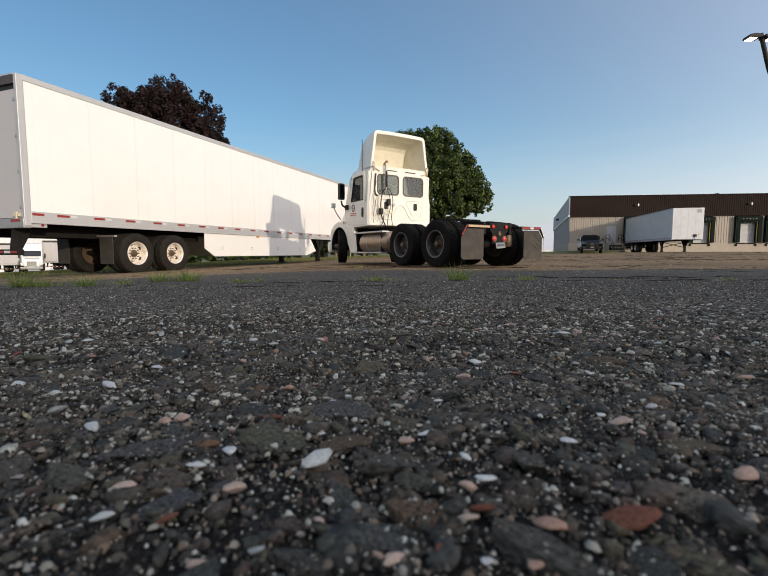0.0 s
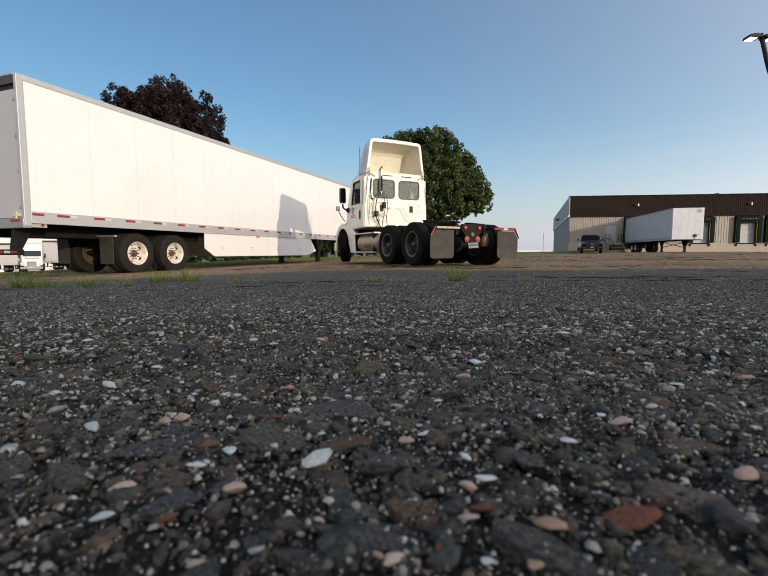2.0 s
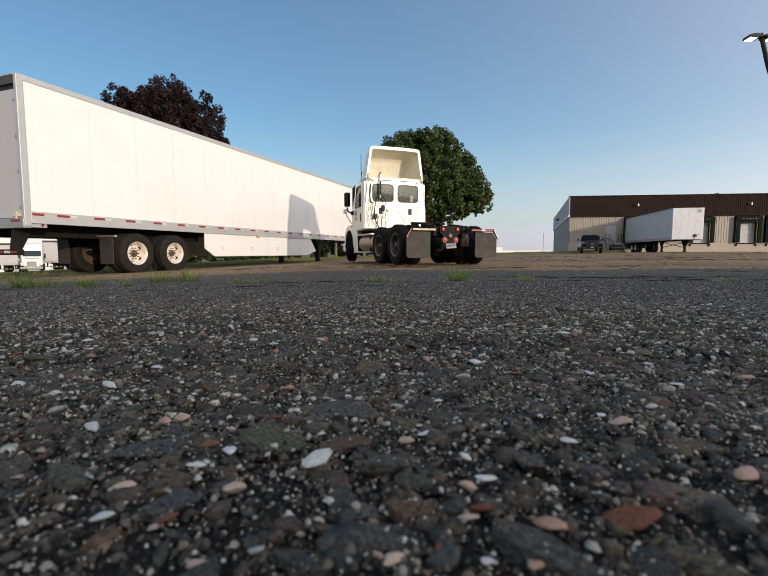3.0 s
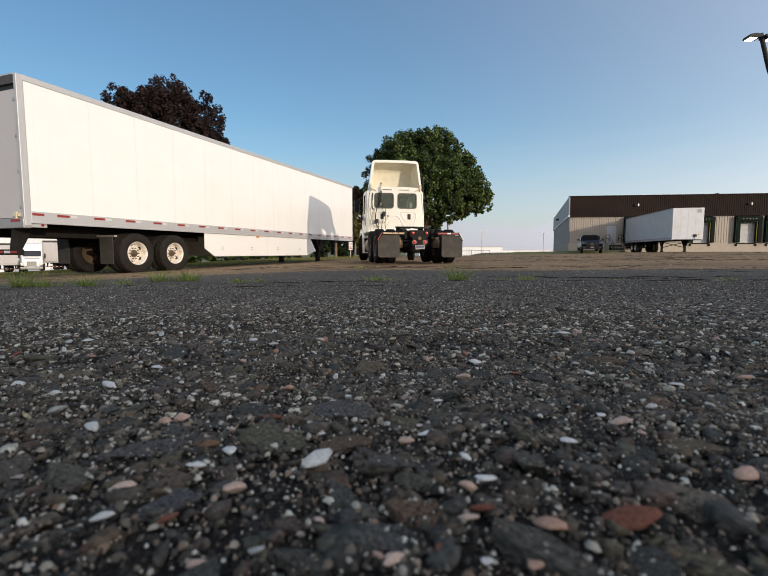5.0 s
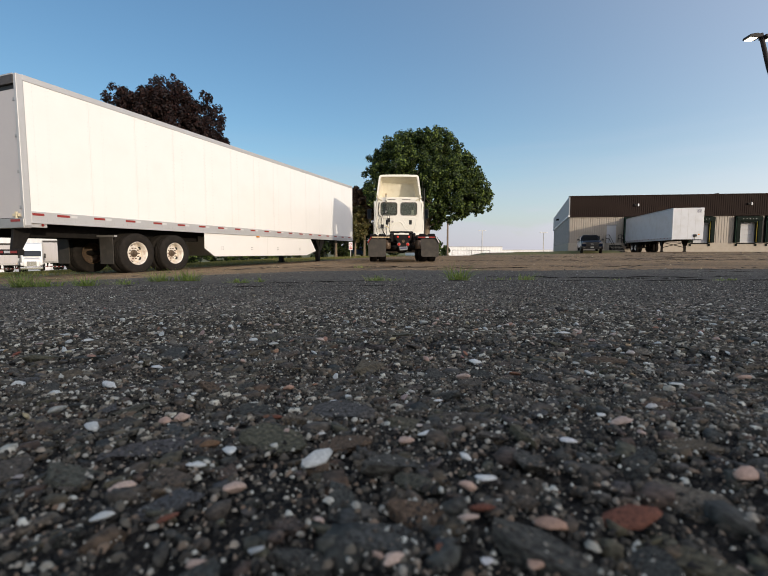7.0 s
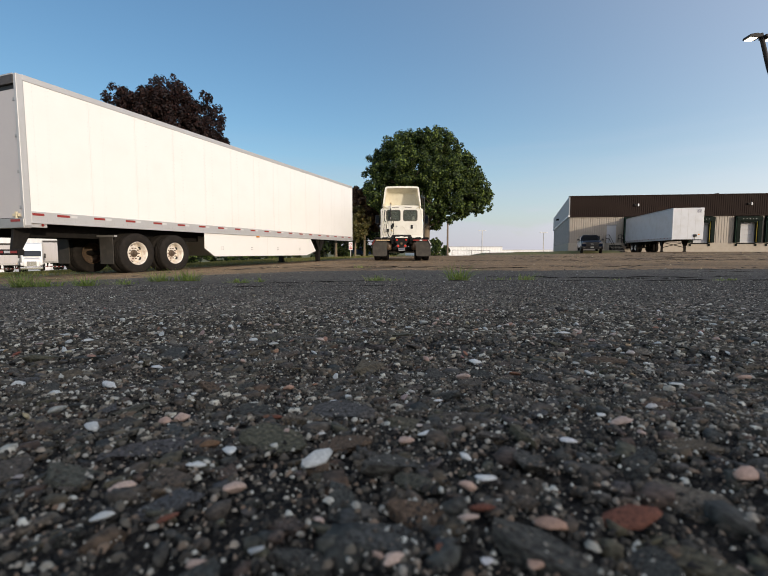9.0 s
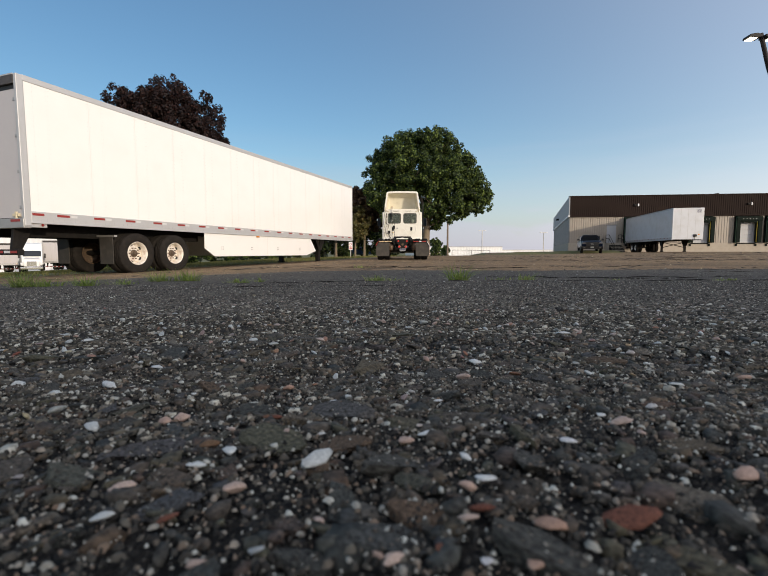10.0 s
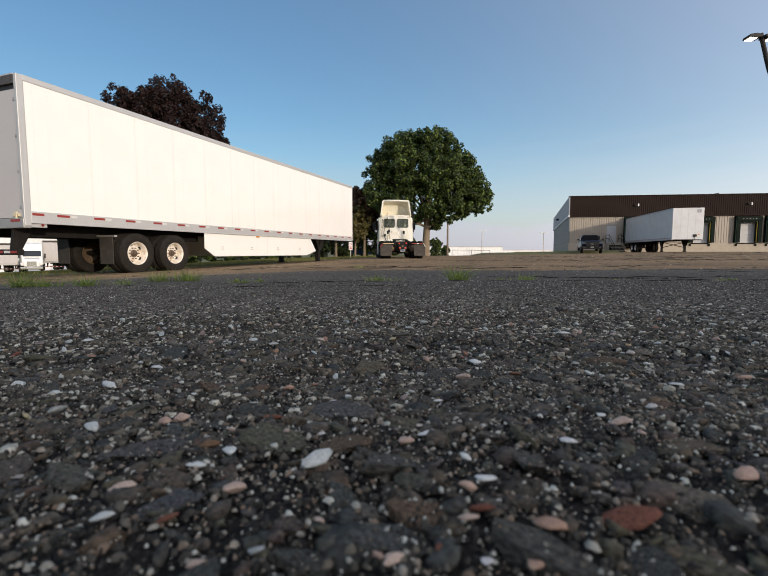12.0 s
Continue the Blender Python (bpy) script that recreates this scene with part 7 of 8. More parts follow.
def pickup():
    t = thing("pickup_truck", gp(21.65, 46.3, -110), "dark navy pickup truck parked by the docks", "pickup truck")
    # x ahead; the body in cross sections (x, half width, sill, shoulder, top)
    def loft(secs, name, parent, label=""):
        bm = bmesh.new()
        rings = []
        for x, hw, zl, zs, zt in secs:
            half = [(hw * 0.90, zl), (hw, zl + 0.10), (hw, zs - 0.08), (hw * 0.96, zs), (hw * 0.80, zt), (hw * 0.30, zt + 0.015)]
            rings.append([bm.verts.new((x, y, z)) for y, z in half] + [bm.verts.new((x, -y, z)) for y, z in reversed(half)])
        n = len(rings[0])
        for a, b in zip(rings, rings[1:]):
            for k in range(n):
                bm.faces.new((a[k], a[(k + 1) % n], b[(k + 1) % n], b[k]))
        bm.faces.new(rings[0]), bm.faces.new(rings[-1])
        return part(name, bm, M["car_blue"], parent, label, smooth=True)
    loft([(-0.98, 0.98, 0.50, 1.20, 1.24), (0.95, 0.98, 0.50, 1.18, 1.25), (1.10, 0.99, 0.50, 1.16, 1.27), (2.10, 1.0, 0.52, 1.12, 1.27), (2.70, 0.98, 0.55, 1.06, 1.22), (2.88, 0.92, 0.60, 1.00, 1.14)], "hood_and_doors", t)
    bed = part("cargo_bed", B((-2.95, -1.02, 0.86, 0.98, 0.52, 1.30), (-2.95, -1.02, -0.98, -0.86, 0.52, 1.30), (-2.95, -1.02, -0.86, 0.86, 0.60, 0.72), (-2.98, -2.92, -0.95, 0.95, 0.60, 1.30)), M["car_blue"], t, bevel=0.03)
    part("rear_bumper", B((-3.14, -2.98, -0.95, 0.95, 0.48, 0.66)), M["chrome"], bed, bevel=0.04)
    bm = bmesh.new()
    v = [bm.verts.new(p) for p in ((-1.0, -0.93, 1.20), (1.20, -0.93, 1.20), (1.20, 0.93, 1.20), (-1.0, 0.93, 1.20), (-0.85, -0.72, 1.86), (0.42, -0.70, 1.90), (0.42, 0.70, 1.90), (-0.85, 0.72, 1.86))]
    for f in ((0, 1, 5, 4), (1, 2, 6, 5), (2, 3, 7, 6), (3, 0, 4, 7), (4, 5, 6, 7)):
        bm.faces.new([v[i] for i in f])
    cabin = part("cabin", bm, M["car_blue"], t, bevel=0.09, segments=4)
    bm = bmesh.new()
    bm.faces.new([bm.verts.new(p) for p in ((1.15, -0.82, 1.27), (1.15, 0.82, 1.27), (0.47, 0.66, 1.86), (0.47, -0.66, 1.86))])
    bmesh.ops.solidify(bm, geom=bm.faces[:], thickness=-0.03)
    part("windscreen", bm, M["car_glass"], cabin)
    for sgn in (-1, 1):
        for a, b in ((-0.86, 0.04), (0.10, 0.92)):
            part("side_window", prism(bmesh.new(), [(a, 1.28), (b, 1.28), (min(b, 0.46), 1.80), (a + 0.06, 1.80)], sgn * 0.85, sgn * 0.90), M["car_glass"], cabin, bevel=0.01)
        part("headlight", B((2.74, 2.93, *sorted((sgn * 0.58, sgn * 0.94)), 0.93, 1.07)), M["headlamp"], t, "clear headlight", bevel=0.04, segments=3)
        part("fog_light", B((2.96, 3.03, *sorted((sgn * 0.62, sgn * 0.80)), 0.50, 0.58)), M["headlamp"], t, bevel=0.02)
        mr = part("mirror", B((0.92, 1.06, *sorted((sgn * 1.02, sgn * 1.26)), 1.30, 1.50)), M["plastic"], t, bevel=0.05, segments=3)
        part("mirror_arm", B((0.96, 1.02, *sorted((sgn * 0.92, sgn * 1.06)), 1.30, 1.36)), M["plastic"], mr)
        for x in (-1.85, 1.85):
            part("wheel_arch", lathe(bmesh.new(), [(0.40, 0), (0.47, 0.0), (0.47, 0.05), (0.40, 0.05)], Matrix.Translation((x, sgn * 0.97 - 0.02, 0.42)) @ AX_Y, 28, closed=True), M["plastic"], t, smooth=True)
            w = part("wheel", lathe(bmesh.new(), [(0.22, -0.12), (0.36, -0.13), (0.40, -0.09), (0.40, 0.09), (0.36, 0.13), (0.22, 0.12)], Matrix.Translation((x, sgn * 0.88, 0.40)) @ AX_Y, 28), M["rubber"], t, smooth=True)
            part("rim", lathe(bmesh.new(), [(0.03, -0.11), (0.10, -0.125), (0.20, -0.10), (0.24, -0.134), (0.24, 0.134), (0.20, 0.10), (0.10, 0.125), (0.03, 0.11)], Matrix.Translation((x, sgn * 0.88, 0.40)) @ AX_Y, 20), M["steel"], w, smooth=True)
    gr = part("grille", B((2.84, 2.95, -0.56, 0.56, 0.70, 1.08)), M["plastic"], t, bevel=0.03)
    for z in (0.78, 0.99):
        part("grille_bar", B((2.945, 2.965, -0.55, 0.55, z, z + 0.03)), M["plastic"], gr)
    part("grille_badge", B((2.95, 2.975, -0.12, 0.12, 0.885, 0.935)), M["steel"], gr, bevel=0.01)
    bp = part("bumper", B((2.80, 3.02, -0.98, 0.98, 0.42, 0.68)), M["black"], t, bevel=0.06, segments=3)
    part("air_intake", B((3.015, 3.03, -0.45, 0.45, 0.44, 0.52)), M["plastic"], bp)
    part("number_plate", B((3.02, 3.03, -0.15, 0.15, 0.54, 0.66)), M["plate"], t)
    return t


pickup()


def far_tractor():
    t = thing("parked_tractor", gp(-47.3, 59.0, -54), "white truck tractor parked beyond the lawn", "truck")
    part("cab", prism(bmesh.new(), [(-0.6, 0.9), (1.6, 0.9), (1.6, 2.0), (1.1, 2.9), (0.6, 3.7), (-0.6, 3.8)], -1.1, 1.1), M["white"], t, bevel=0.12, segments=3)
    part("windscreen", prism(bmesh.new(), [(1.56, 2.02), (1.64, 2.02), (1.14, 2.82), (1.06, 2.82)], -0.95, 0.95), M["dark_glass"], t)
    part("hood", prism(bmesh.new(), [(1.5, 0.8), (3.0, 0.7), (3.1, 1.3), (2.8, 1.65), (1.5, 1.95)], -0.85, 0.85), M["white"], t, bevel=0.15, segments=3)
    part("grille", B((3.05, 3.15, -0.5, 0.5, 0.7, 1.4)), M["chrome"], t, bevel=0.03)
    part("bumper", B((3.0, 3.3, -1.15, 1.15, 0.35, 0.7)), M["chrome"], t, bevel=0.06)
    part("frame", B((-4.2, 3.0, -0.45, 0.45, 0.6, 0.95)), M["black"], t)
    for sgn in (-1, 1):
        part("fender", B((1.6, 3.0, sgn * 0.8, sgn * 1.15, 0.9, 1.25)), M["white"], t, bevel=0.12, segments=3)
        part("headlight", B((3.0, 3.12, sgn * 0.75, sgn * 1.1, 0.85, 1.15)), M["silver"], t, bevel=0.05)
        part("mirror", B((1.3, 1.42, sgn * 1.25, sgn * 1.45, 1.8, 2.4)), M["plastic"], t, bevel=0.03)
        for x in (2.3, -2.3, -3.6):
            part("wheel", lathe(bmesh.new(), [(0.1, -0.14), (0.46, -0.15), (0.51, -0.10), (0.51, 0.10), (0.46, 0.15), (0.1, 0.14)], Matrix.Translation((x, sgn * 0.98, 0.51)) @ AX_Y, 24), M["rubber"], t, smooth=True)


far_tractor()
dry_van("lot_trailer", gp(-45.6, 60.5, 106), 14.6, "grey-white van trailer parked before the warehouse", skirt=False, rear="swing", detail=False, body_mat="lot_shaded")
dry_van("lot_trailer", gp(-52.5, 61.0, 116), 14.6, "white van trailer parked behind a tractor", skirt=False, rear="swing", detail=False)


def small_car(x, y, rz):
    t = thing("parked_car", gp(x, y, rz), "blue car parked behind the fence", "car")
    part("body", prism(bmesh.new(), [(-2.1, 0.35), (-2.2, 0.85), (-1.3, 0.95), (-0.7, 1.42), (0.7, 1.42), (1.3, 0.98), (2.1, 0.80), (2.2, 0.4)], -0.85, 0.85), M["car_blue2"], t, bevel=0.10, segments=3)
    for sgn in (-1, 1):
        part("side_window", prism(bmesh.new(), [(-1.0, 0.98), (1.05, 0.98), (0.6, 1.34), (-0.6, 1.34)], sgn * 0.84, sgn * 0.86), M["dark_glass"], t)
        for xx in (-1.35, 1.35):
            part("wheel", lathe(bmesh.new(), [(0.05, -0.1), (0.31, -0.1), (0.33, -0.06), (0.33, 0.06), (0.31, 0.1), (0.05, 0.1)], Matrix.Translation((xx, sgn * 0.75, 0.33)) @ AX_Y, 18), M["rubber"], t, smooth=True)


small_car(-3.6, 50.0, 10)


# ---------------------------------------------------------------- trees and plants
def tree(name, x, y, blobs, leaf_mat, bark, leaves, leaf, trunk_r, fork, seed, label, sink=0.0):
    """Tapered trunk, limbs to each clump of the crown, and a crown of small folded leaf sprays.
    blobs: (dx, dy, z, radius) of the crown's clumps, from the trunk's foot."""
    rng = np.random.default_rng(seed)
    t = thing(name, pose(x, y, gz(x, y) - sink), label, "tree")
    bm = bmesh.new()
    k = -0.3 * trunk_r
    lean = [(k, 0.0, -0.2, trunk_r * 1.45), (k * 0.95, 0.0, 0.25, trunk_r * 1.08), (k * 0.6, 0.03, fork * 0.6, trunk_r * 0.92), (0.0, 0.0, fork, trunk_r * 0.85), (0.1, 0.0, fork * 2.2, trunk_r * 0.5)]
    for p, q in zip(lean, lean[1:]):
        rod(bm, p[:3], q[:3], p[3], 14, q[3])
    part("trunk", bm, M[bark], t, smooth=True)
    for bx, by, bz, br in blobs:
        bm = bmesh.new()
        s = Vector((0, 0, fork * rng.uniform(0.85, 1.5)))
        e = Vector((bx, by, bz))
        mid = s.lerp(e, 0.5) + Vector((rng.uniform(-0.4, 0.4), rng.uniform(-0.4, 0.4), rng.uniform(-0.5, 0.1)))
        r0 = trunk_r * rng.uniform(0.22, 0.36)
        rod(bm, s, mid, r0, 8, r0 * 0.65), rod(bm, mid, e, r0 * 0.65, 7, r0 * 0.2)
        for _ in range(4):
            d = Vector(rng.normal(size=3)).normalized() * br * 0.55
            rod(bm, mid.lerp(e, rng.uniform(0.3, 0.9)), e + d, r0 * 0.28, 5, 0.01)
        part("limb", bm, M[bark], t)
    # leaf sprays: on the shells of many small clumps that fill the big ones
    B4 = np.array(blobs)
    vol = B4[:, 3] ** 2
    nsub = 44
    cent, rad = [], []
    for (bx, by, bz, br) in blobs:
        for _ in range(nsub):
            d = rng.normal(size=3)
            d /= np.linalg.norm(d)
            cent.append(np.array([bx, by, bz]) + d * br * rng.uniform(0.40, 1.02) * (1, 1, 0.88))
            rad.append(br * rng.uniform(0.12, 0.27))
    cent, rad = np.array(cent), np.array(rad)
    pick = rng.choice(len(cent), leaves, p=rad ** 2 / (rad ** 2).sum())
    d = rng.normal(size=(leaves, 3))
    d /= np.linalg.norm(d, axis=1)[:, None]
    pos = cent[pick] + d * (rad[pick] * rng.uniform(0.55, 1.08, leaves))[:, None]
    nrm = d + rng.normal(size=(leaves, 3)) * 0.55 + (0, 0, 0.35)
    nrm /= np.linalg.norm(nrm, axis=1)[:, None]
    u = np.cross(nrm, rng.normal(size=(leaves, 3)))
    u /= np.linalg.norm(u, axis=1)[:, None]
    v = np.cross(nrm, u)
    s = (leaf * rng.uniform(0.6, 1.4, leaves))[:, None]
    # each spray: two folded halves about its rib
    fold = nrm * s * 0.22
    P = [pos - u * s, pos - v * s * 0.80 + fold, pos + u * s, pos + v * s * 0.80 + fold]
    verts = np.stack(P, 1).reshape(-1, 3)
    base = (np.arange(leaves) * 4)[:, None]
    faces = np.concatenate([base + (0, 1, 2), base + (0, 2, 3)], 0)
    crown = array_mesh("crown", verts, faces, M[leaf_mat], t, kind="stuff")
    return t


# the broad maple: crown about twelve metres wide
MAPLE = [(-4.1, 0.3, 7.4, 1.9), (-2.7, -1.0, 9.0, 1.9), (-0.9, 0.6, 9.7, 1.7), (0.7, -0.6, 9.55, 1.7), (2.0, 0.6, 8.6, 1.7), (3.2, -0.8, 7.0, 1.8), (4.3, 0.4, 5.6, 1.5),
         (-4.0, -0.6, 5.4, 1.7), (-1.6, -2.0, 7.0, 2.0), (0.8, -2.2, 7.2, 2.1), (2.4, -1.8, 5.4, 1.8), (-2.4, -1.4, 4.6, 1.6), (0.2, -1.5, 5.0, 1.8), (0.0, 1.8, 7.5, 2.2), (-2.5, 1.8, 6.5, 2.0), (2.8, 1.9, 6.2, 1.9),
         (0.6, 0.2, 2.8, 0.6), (1.6, -1.0, 3.8, 1.1), (4.2, -0.5, 4.4, 1.2), (-1.0, -0.8, 3.6, 1.0), (3.0, -0.6, 4.0, 1.0), (-3.1, -0.8, 3.8, 1.2), (0.9, -0.6, 3.0, 0.7), (-2.0, 0.4, 3.2, 0.9), (4.8, -0.2, 5.2, 1.3), (4.0, 0.0, 6.5, 1.5), (3.2, 0.2, 8.2, 1.4), (-2.3, 0.0, 9.6, 1.2), (-3.6, -0.3, 8.4, 1.2), (1.9, 0.2, 9.5, 1.2), (-0.2, -0.2, 10.1, 1.1), (0.3, -0.6, 9.4, 1.2)]
tree("maple_tree", 3.85, 39.5, MAPLE, "leaf", "bark", 115000, 0.083, 0.34, 2.7, 41, "broad green maple at the edge of the yard")
PURPLE = [(0.1, 0.0, 11.3, 1.8), (-2.2, -0.5, 10.9, 1.4), (2.2, 0.3, 10.3, 1.5), (-0.8, -1.5, 9.2, 1.7), (1.4, -1.4, 8.6, 1.6), (-3.0, 0.6, 9.0, 1.4), (3.1, -0.4, 8.4, 1.2), (0.0, 1.5, 8.6, 1.9), (-1.8, -0.6, 7.2, 1.7), (1.9, -0.4, 6.8, 1.7), (0.0, -1.2, 5.8, 1.6), (-1.2, -0.8, 10.2, 1.5), (1.0, -0.6, 10.0, 1.5), (2.8, -0.2, 9.2, 1.3), (0.4, -1.2, 10.2, 1.2)]
tree("purple_maple_tree", -14.75, 30.5, PURPLE, "purple", "bark_dark", 70000, 0.068, 0.28, 2.2, 42, "dark purple-leaved maple behind the trailer")
PURPLE2 = [(0.0, 0.0, 5.9, 1.3), (-1.4, 0.3, 5.2, 1.3), (1.1, -0.2, 5.0, 1.2), (0.1, -0.9, 4.4, 1.4), (1.2, -0.4, 3.6, 1.1), (-1.2, -0.6, 3.7, 1.2), (0.0, 0.5, 3.0, 1.2)]
tree("purple_maple_tree", -1.9, 43.0, PURPLE2, "purple_lit", "bark", 14000, 0.13, 0.12, 1.8, 43, "dark red-leaved tree behind the fence", 0.0)
OLIVE = [(0.0, 0.0, 3.9, 0.9), (-0.8, 0.2, 3.2, 1.0), (0.6, -0.2, 3.0, 0.9), (0.0, -0.4, 2.2, 1.0), (-1.6, 0.0, 2.4, 0.9)]
tree("crab_apple_tree", -2.6, 40.0, OLIVE, "olive", "bark", 8000, 0.10, 0.09, 1.2, 44, "small yellowing tree beside the fence")
HEDGE = [(-9, 0, 1.2, 1.5), (-6, 0.5, 1.0, 1.4), (-3.5, 0, 1.1, 1.5), (-1, 0.4, 0.9, 1.3), (1.5, 0, 1.2, 1.5), (4, 0.3, 1.5, 1.7), (6.5, 0, 1.6, 1.8), (9.5, 0.2, 1.9, 2.0), (12, 0.0, 2.1, 2.0)]
tree("hedge", -11.0, 47.0, HEDGE, "leaf", "bark_dark", 14000, 0.15, 0.10, 0.6, 45, "dark green hedge behind the lawn")
tree("hedge", -26.0, 56.0, HEDGE, "leaf", "bark_dark", 9000, 0.2, 0.10, 0.6, 49, "dark green hedge behind the lawn")
tree("hedge", -50.0, 80.0, [(a * 1.2, b, c * 1.3, r * 1.4) for a, b, c, r in HEDGE if a > -5], "leaf", "bark_dark", 7000, 0.25, 0.10, 0.6, 50, "dark green hedge behind the parked trailers")
tree("street_tree", -4.9, 45.0, [(0.0, 0.0, 5.0, 1.8), (-1.5, 0, 4.3, 1.5), (1.3, 0.2, 4.2, 1.4), (0, -0.8, 3.6, 1.3)], "leaf", "bark", 9000, 0.15, 0.14, 2.2, 46, "green tree with a pale trunk behind the trailer")
tree("roadside_shrub", 7.3, 62.0, [(0, 0, 2.8, 0.5), (-0.5, 0.2, 2.5, 0.5), (0.5, 0, 2.4, 0.45), (0.1, -0.3, 1.8, 0.6), (-0.3, 0, 1.2, 0.6), (0.4, 0, 0.8, 0.6), (-0.2, 0, 0.5, 0.6)], "leaf", "bark", 3000, 0.13, 0.14, 0.8, 47, "green shrub beyond the yard")
tree("roadside_shrub", 16.5, 118.0, [(0, 0, 3.9, 0.8), (-0.6, 0.2, 3.3, 0.8), (0.7, 0, 3.4, 0.7), (0, 0, 2.6, 0.8), (0.3, 0, 1.6, 0.9), (-0.3, 0, 0.7, 0.9)], "leaf", "bark", 2500, 0.2, 0.2, 1.2, 48, "distant rounded green tree")


def tuft(x, y, h, spread, n, seed, label):
    """A tuft of bent, tapering grass blades."""
    rng = np.random.default_rng(seed)
    verts, faces = [], []
    for _ in range(n):
        a, out = rng.uniform(0, 6.28), rng.uniform(0.0, spread * 0.5)
        bx, by = out * math.cos(a) * 1.4, out * math.sin(a) * 0.5
        tilt = rng.uniform(0.1, 1.5)
        hh = h * rng.uniform(0.25, 1.0) ** 1.3
        da = a + rng.normal() * 0.7
        w = rng.uniform(0.0018, 0.0042)
        px, py = -math.sin(da) * w, math.cos(da) * w
        k = len(verts)
        for s in (0.0, 0.4, 0.75):
            l = hh * s
            cx, cy = bx + math.cos(da) * l * tilt * (0.4 + s), by + math.sin(da) * l * tilt * (0.4 + s)
            cz = l * (1 - 0.35 * tilt * s)
            f = 1 - 0.5 * s
            verts += [(cx - px * f, cy - py * f, cz), (cx + px * f, cy + py * f, cz)]
        verts.append((bx + math.cos(da) * hh * tilt * 1.4, by + math.sin(da) * hh * tilt * 1.4, hh * (1 - 0.4 * tilt)))
        faces += [(k, k + 1, k + 3), (k, k + 3, k + 2), (k + 2, k + 3, k + 5), (k + 2, k + 5, k + 4), (k + 4, k + 5, k + 6)]
    ob = array_mesh("grass_tuft", np.array(verts), np.array(faces), M["grass"])
    ob.matrix_world = pose(x, y, gz(x, y) - 0.012)
    return tagged(ob, label, "grass", "weeds along the seam", "stuff")


TUFTS = [(-4.20, 5.05, 0.20, 0.32, 230), (-3.90, 5.00, 0.10, 0.50, 200), (-3.25, 4.75, 0.13, 0.30, 200), (-2.85, 4.8, 0.07, 0.40, 120), (-2.75, 5.35, 0.14, 0.35, 190), (-2.35, 5.2, 0.15, 0.32, 210), (-1.42, 4.25, 0.045, 0.30, 140), (-1.22, 4.30, 0.06, 0.10, 50),
         (-0.07, 4.15, 0.055, 0.22, 90), (0.05, 4.2, 0.03, 0.4, 70), (0.69, 4.05, 0.15, 0.20, 170), (1.15, 4.3, 0.03, 0.3, 50), (1.38, 4.25, 0.07, 0.20, 90), (3.0, 3.9, 0.03, 0.12, 40), (3.22, 4.05, 0.022, 0.12, 50), (-0.5, 9.6, 0.08, 0.4, 60), (-4.4, 5.4, 0.05, 0.8, 120), (2.2, 4.2, 0.02, 0.3, 30)]
for i, (x, y, h, s, n) in enumerate(TUFTS):
    tuft(x, y, h * 1.5, s * 0.75, int(n * 0.75), 60 + i, "green grass tuft in the pavement seam" if h > 0.09 else "low green weeds in the pavement seam")


def lawn_grass(x0, x1, y0, y1, n, h, seed, name="lawn_grass"):
    """Loose short grass over a strip of lawn, thin enough to let the soil show."""
    rng = np.random.default_rng(seed)
    x, y = rng.uniform(x0, x1, n), rng.uniform(y0, y1, n)
    keep = lawn_mask(x, y)
    x, y = x[keep], y[keep]
    n = len(x)
    z = ground_z(x, y)
    a = rng.uniform(0, 6.28, n)
    hh, w = h * rng.uniform(0.4, 1.2, n), 0.007
    dx, dy = np.cos(a), np.sin(a)
    v = np.stack([np.stack([x - dx * w, y - dy * w, z - 0.02], -1), np.stack([x + dx * w, y + dy * w, z - 0.02], -1),
                  np.stack([x + dy * hh * 0.5, y - dx * hh * 0.5, z + hh], -1)], 1).reshape(-1, 3)
    f = np.arange(3 * n).reshape(-1, 3)
    tagged(array_mesh(name, v, f, M["dry_grass"]), "short dry green lawn grass", "grass", kind="stuff")


def lawn_mask(x, y):
    return ((x < LAWN_X0 + (y - 8) * 0.37) & (y > 4)) | ((y > 44) & (x < 18))


lawn_grass(-24, 3, 9, 48, 90000, 0.085, 91)


def berm():
    """A low grassed bank by the docks."""
    bm = bmesh.new()
    for i in range(25):
        for j in range(7):
            u, v = i / 24, j / 6
            x, y = 11.5 + 13.5 * u, 46.5 + 5.5 * v - 0.8 * u
            z = 0.34 * math.sin(math.pi * v) ** 0.7 * min(1, 4 * u) + 0.02 * math.sin(9 * u + 5 * v)
            bm.verts.new((x, y, max(gz(x, y), -0.12) - 0.05 + z))
    bm.verts.ensure_lookup_table()
    for i in range(24):
        for j in range(6):
            bm.faces.new([bm.verts[k] for k in (i * 7 + j, i * 7 + j + 1, (i + 1) * 7 + j + 1, (i + 1) * 7 + j)])
    tagged(part("grass_bank", bm, M["lawn"], smooth=True), "low grassed bank at the end of the docks", "bank", kind="structure")


berm()


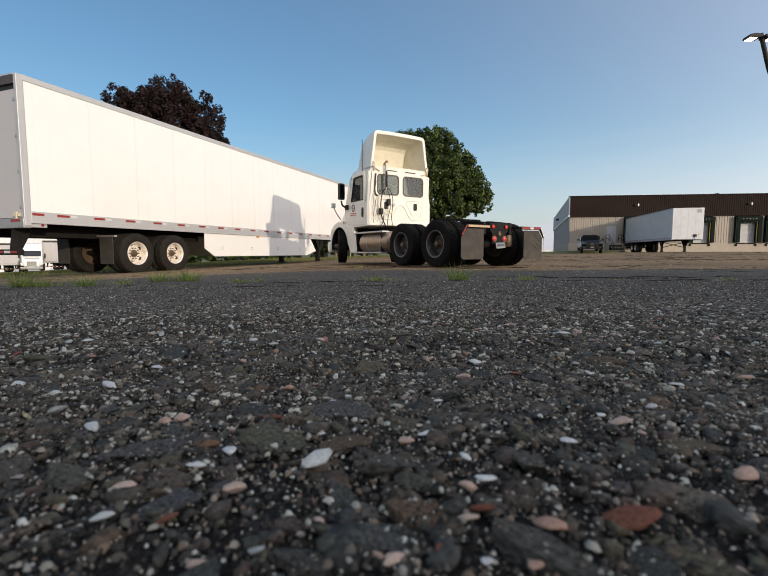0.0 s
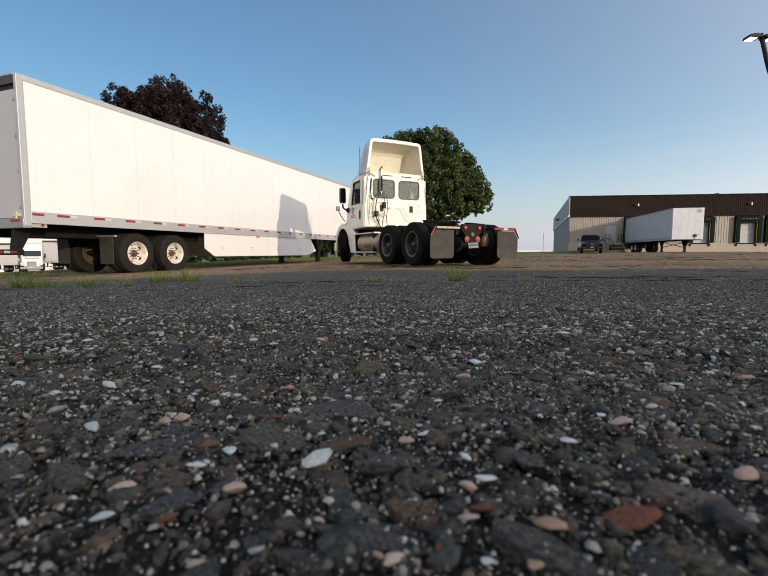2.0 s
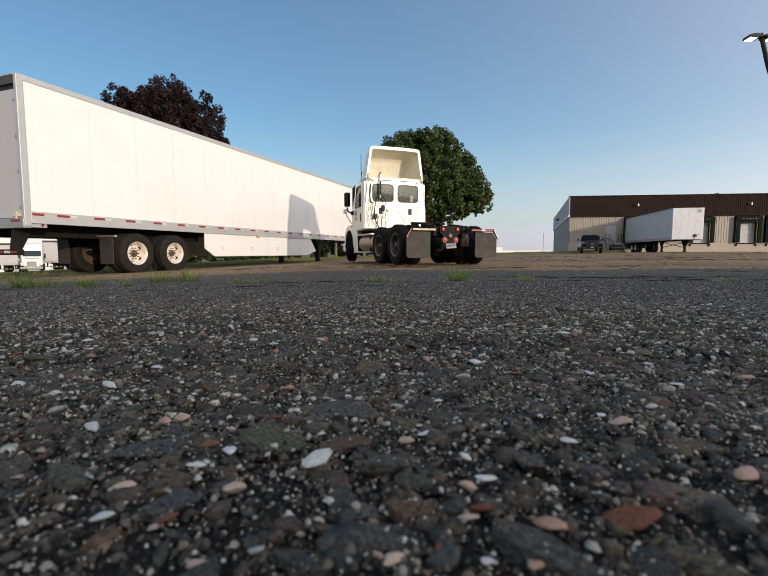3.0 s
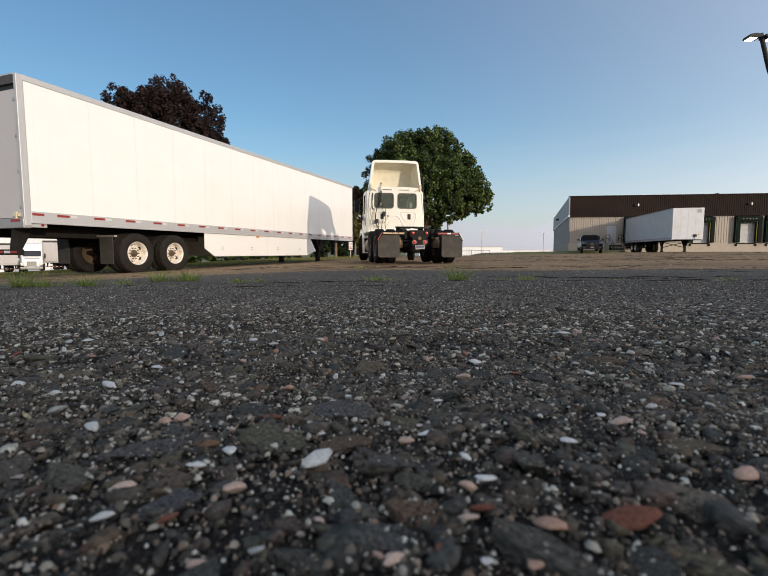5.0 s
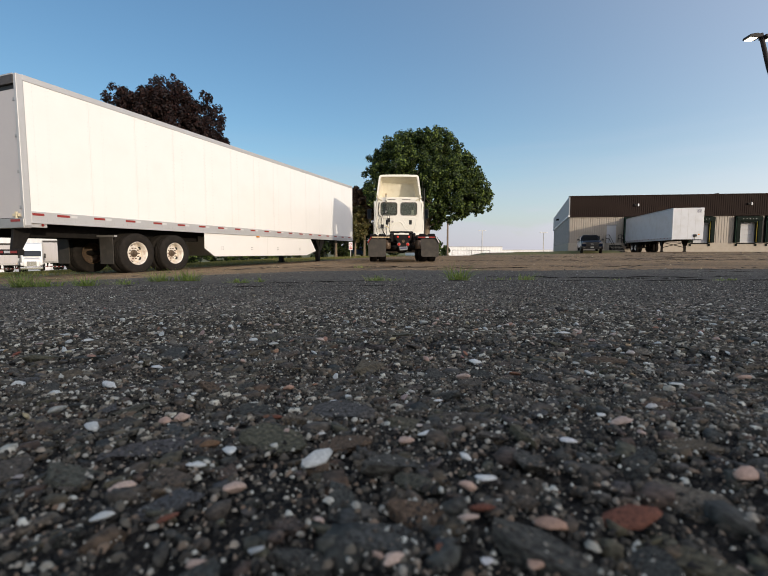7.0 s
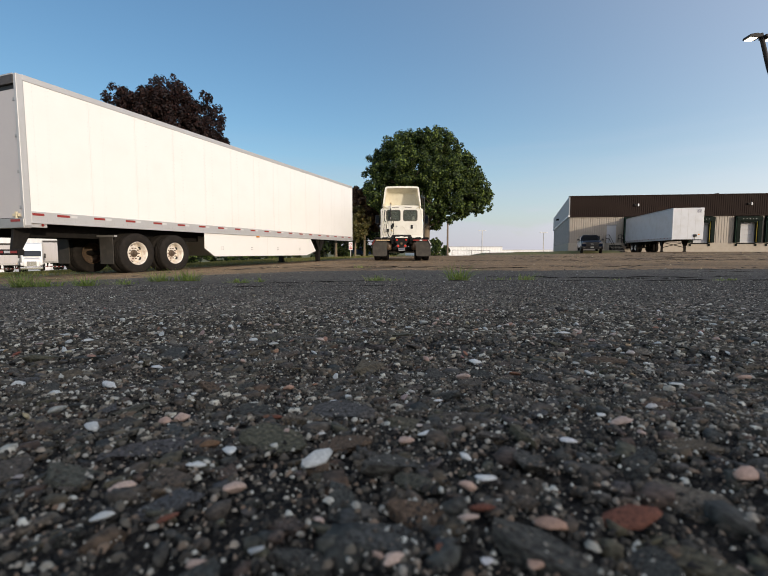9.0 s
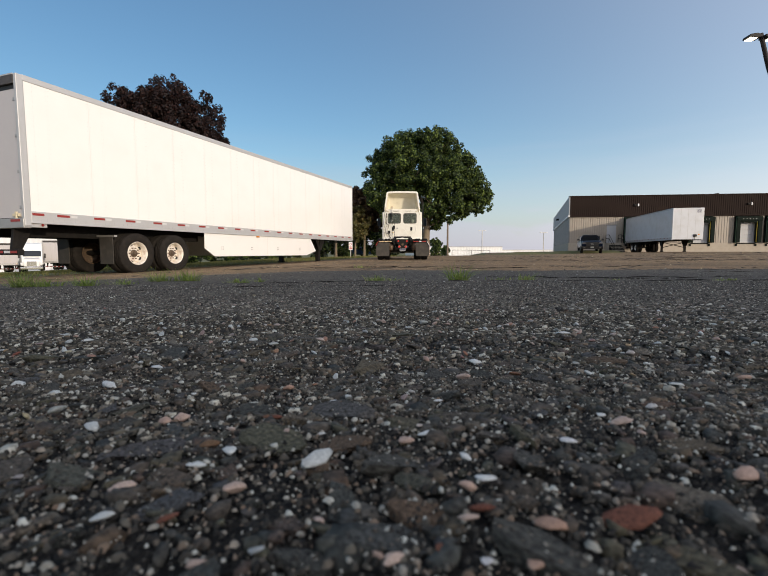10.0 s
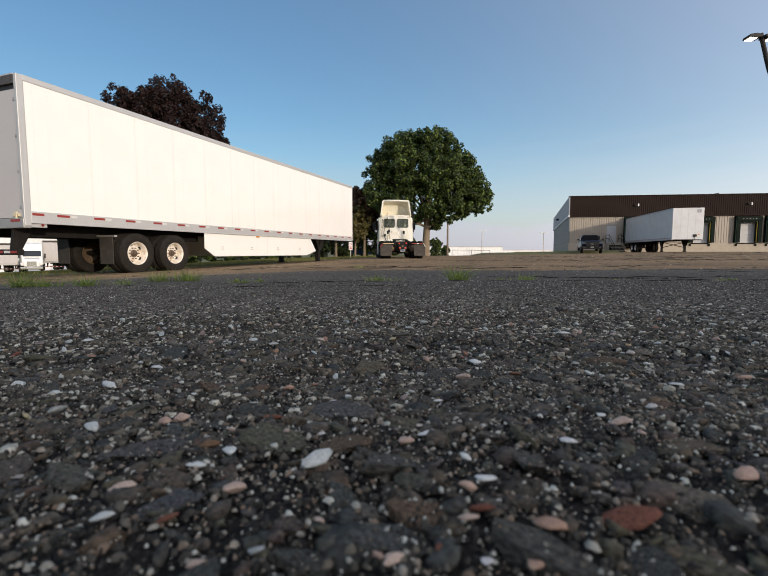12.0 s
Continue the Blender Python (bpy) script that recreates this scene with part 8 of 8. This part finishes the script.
# ---------------------------------------------------------------- poles, fence, sign
def davit_lamp():
    """A bronze yard lamp: a straight pole, a raking arm and a flat square head."""
    t = thing("yard_lamp", pose(12.98, 14.4, gz(12.98, 14.4)), "dark bronze yard light with a lit square head", "street lamp")
    part("pole", rod(bmesh.new(), (0, 0, -0.1), (0, 0, 4.9), 0.09, 14, 0.075), M["pole"], t, smooth=True)
    part("arm", hose(bmesh.new(), [(0, 0, 4.8), (-0.16, 0, 5.0), (-0.44, 0, 5.30), (-0.74, 0, 5.95), (-0.93, 0, 6.55), (-1.09, 0, 7.08)], 0.062, 10), M["pole"], t, smooth=True)
    for s in (-1, 1):
        x = -1.09 + s * 0.05
        hd = part("lamp_head", prism(bmesh.new(), [(x + s * 0.42, 6.93), (x + s * 0.37, 7.01), (x + s * 0.16, 7.04), (x, 7.0), (x, 6.93), (x + s * 0.16, 6.90)], -0.15, 0.15), M["pole"], t, "flat dark lamp head", bevel=0.012)
        x0, x1 = sorted((x + s * 0.14, x + s * 0.37))
        part("lens", B((x0, x1, -0.12, 0.12, 6.89, 6.918)), M["lamp"], hd, "lit lens", bevel=0.008)
    return t


davit_lamp()


def utility_pole(x, y, h, r, label, cat="utility pole", head=False):
    t = thing("utility_pole" if not head else "lot_lamp", pose(x, y, gz(x, y)), label, cat)
    part("pole", rod(bmesh.new(), (0, 0, -0.2), (0, 0, h), r, 10, r * 0.8), M["wood"] if not head else M["steel"], t, smooth=True)
    if head:
        part("arm", B((-0.7, 0.7, -0.05, 0.05, h - 0.08, h + 0.02)), M["steel"], t)
        for s in (-1, 1):
            part("lamp_head", B((s * 0.55, s * 1.15, -0.2, 0.2, h - 0.05, h + 0.14)), M["far_white"], t, bevel=0.04)
    return t


utility_pole(8.1, 56.0, 3.9 + 1.0, 0.13, "weathered wooden utility pole beyond the yard")
utility_pole(29.9, 134.0, 8.7, 0.14, "tall grey parking lot light", "lamp", True)
utility_pole(47.2, 130.0, 7.7, 0.14, "tall grey parking lot light", "lamp", True)


def sign():
    t = thing("parking_sign", pose(-2.85, 37.5, gz(-2.85, 37.5), 0, 0, 5), "white sign with red print on a post", "sign")
    part("post", B((-0.03, 0.03, 0.0, 0.05, -0.1, 0.95)), M["steel"], t)
    p = part("panel", B((-0.16, 0.16, -0.02, -0.005, 0.62, 1.28)), M["far_white"], t, bevel=0.01)
    ring = [(0.10 * math.cos(a), 1.10 + 0.10 * math.sin(a)) for a in np.linspace(0, 6.2832, 20, endpoint=False)]
    ring2 = [(0.07 * math.cos(a), 1.10 + 0.07 * math.sin(a)) for a in np.linspace(0, 6.2832, 20, endpoint=False)]
    part("print", frame_ring(bmesh.new(), ring, ring2, -0.026, -0.021, "y"), M["bar_red"], p)
    part("print", B((-0.12, 0.12, -0.026, -0.021, 0.82, 0.90), (-0.12, 0.12, -0.026, -0.021, 0.68, 0.76)), M["bar_red"], p)


sign()


def chain_fence(x0, y0, x1, y1, h, label):
    t = thing("chain_link_fence", pose(0, 0, 0), label, "fence")
    n = int(math.hypot(x1 - x0, y1 - y0) / 2.5)
    a, b = Vector((x0, y0)), Vector((x1, y1))
    for i in range(n + 1):
        p = a.lerp(b, i / n)
        part("post", rod(bmesh.new(), (p.x, p.y, gz(p.x, p.y) - 0.1), (p.x, p.y, gz(p.x, p.y) + h), 0.03, 8), M["pole"], t)
    bm = bmesh.new()
    L = (b - a).length
    d = (b - a) / L
    k = int(L / 0.16)
    for i in range(k):
        p = a + d * (i * 0.16)
        q = a + d * min(L, max(0, i * 0.16 + h * 0.5))
        r = a + d * min(L, max(0, i * 0.16 - h * 0.5))
        for e in (q, r):
            z0, z1 = gz(p.x, p.y), gz(e.x, e.y) + h
            rod(bm, (p.x, p.y, z0), (e.x, e.y, z1), 0.0022, 3)
    rod(bm, (a.x, a.y, gz(a.x, a.y) + h), (b.x, b.y, gz(b.x, b.y) + h), 0.025, 6)
    tagged(part("mesh", bm, M["pole"], t), kind="stuff")


chain_fence(-14.0, 42.5, -0.5, 43.5, 1.5, "grey chain link fence behind the lawn")
chain_fence(9.0, 58.0, 14.5, 60.0, 1.2, "grey pipe fence beyond the yard")

motions()
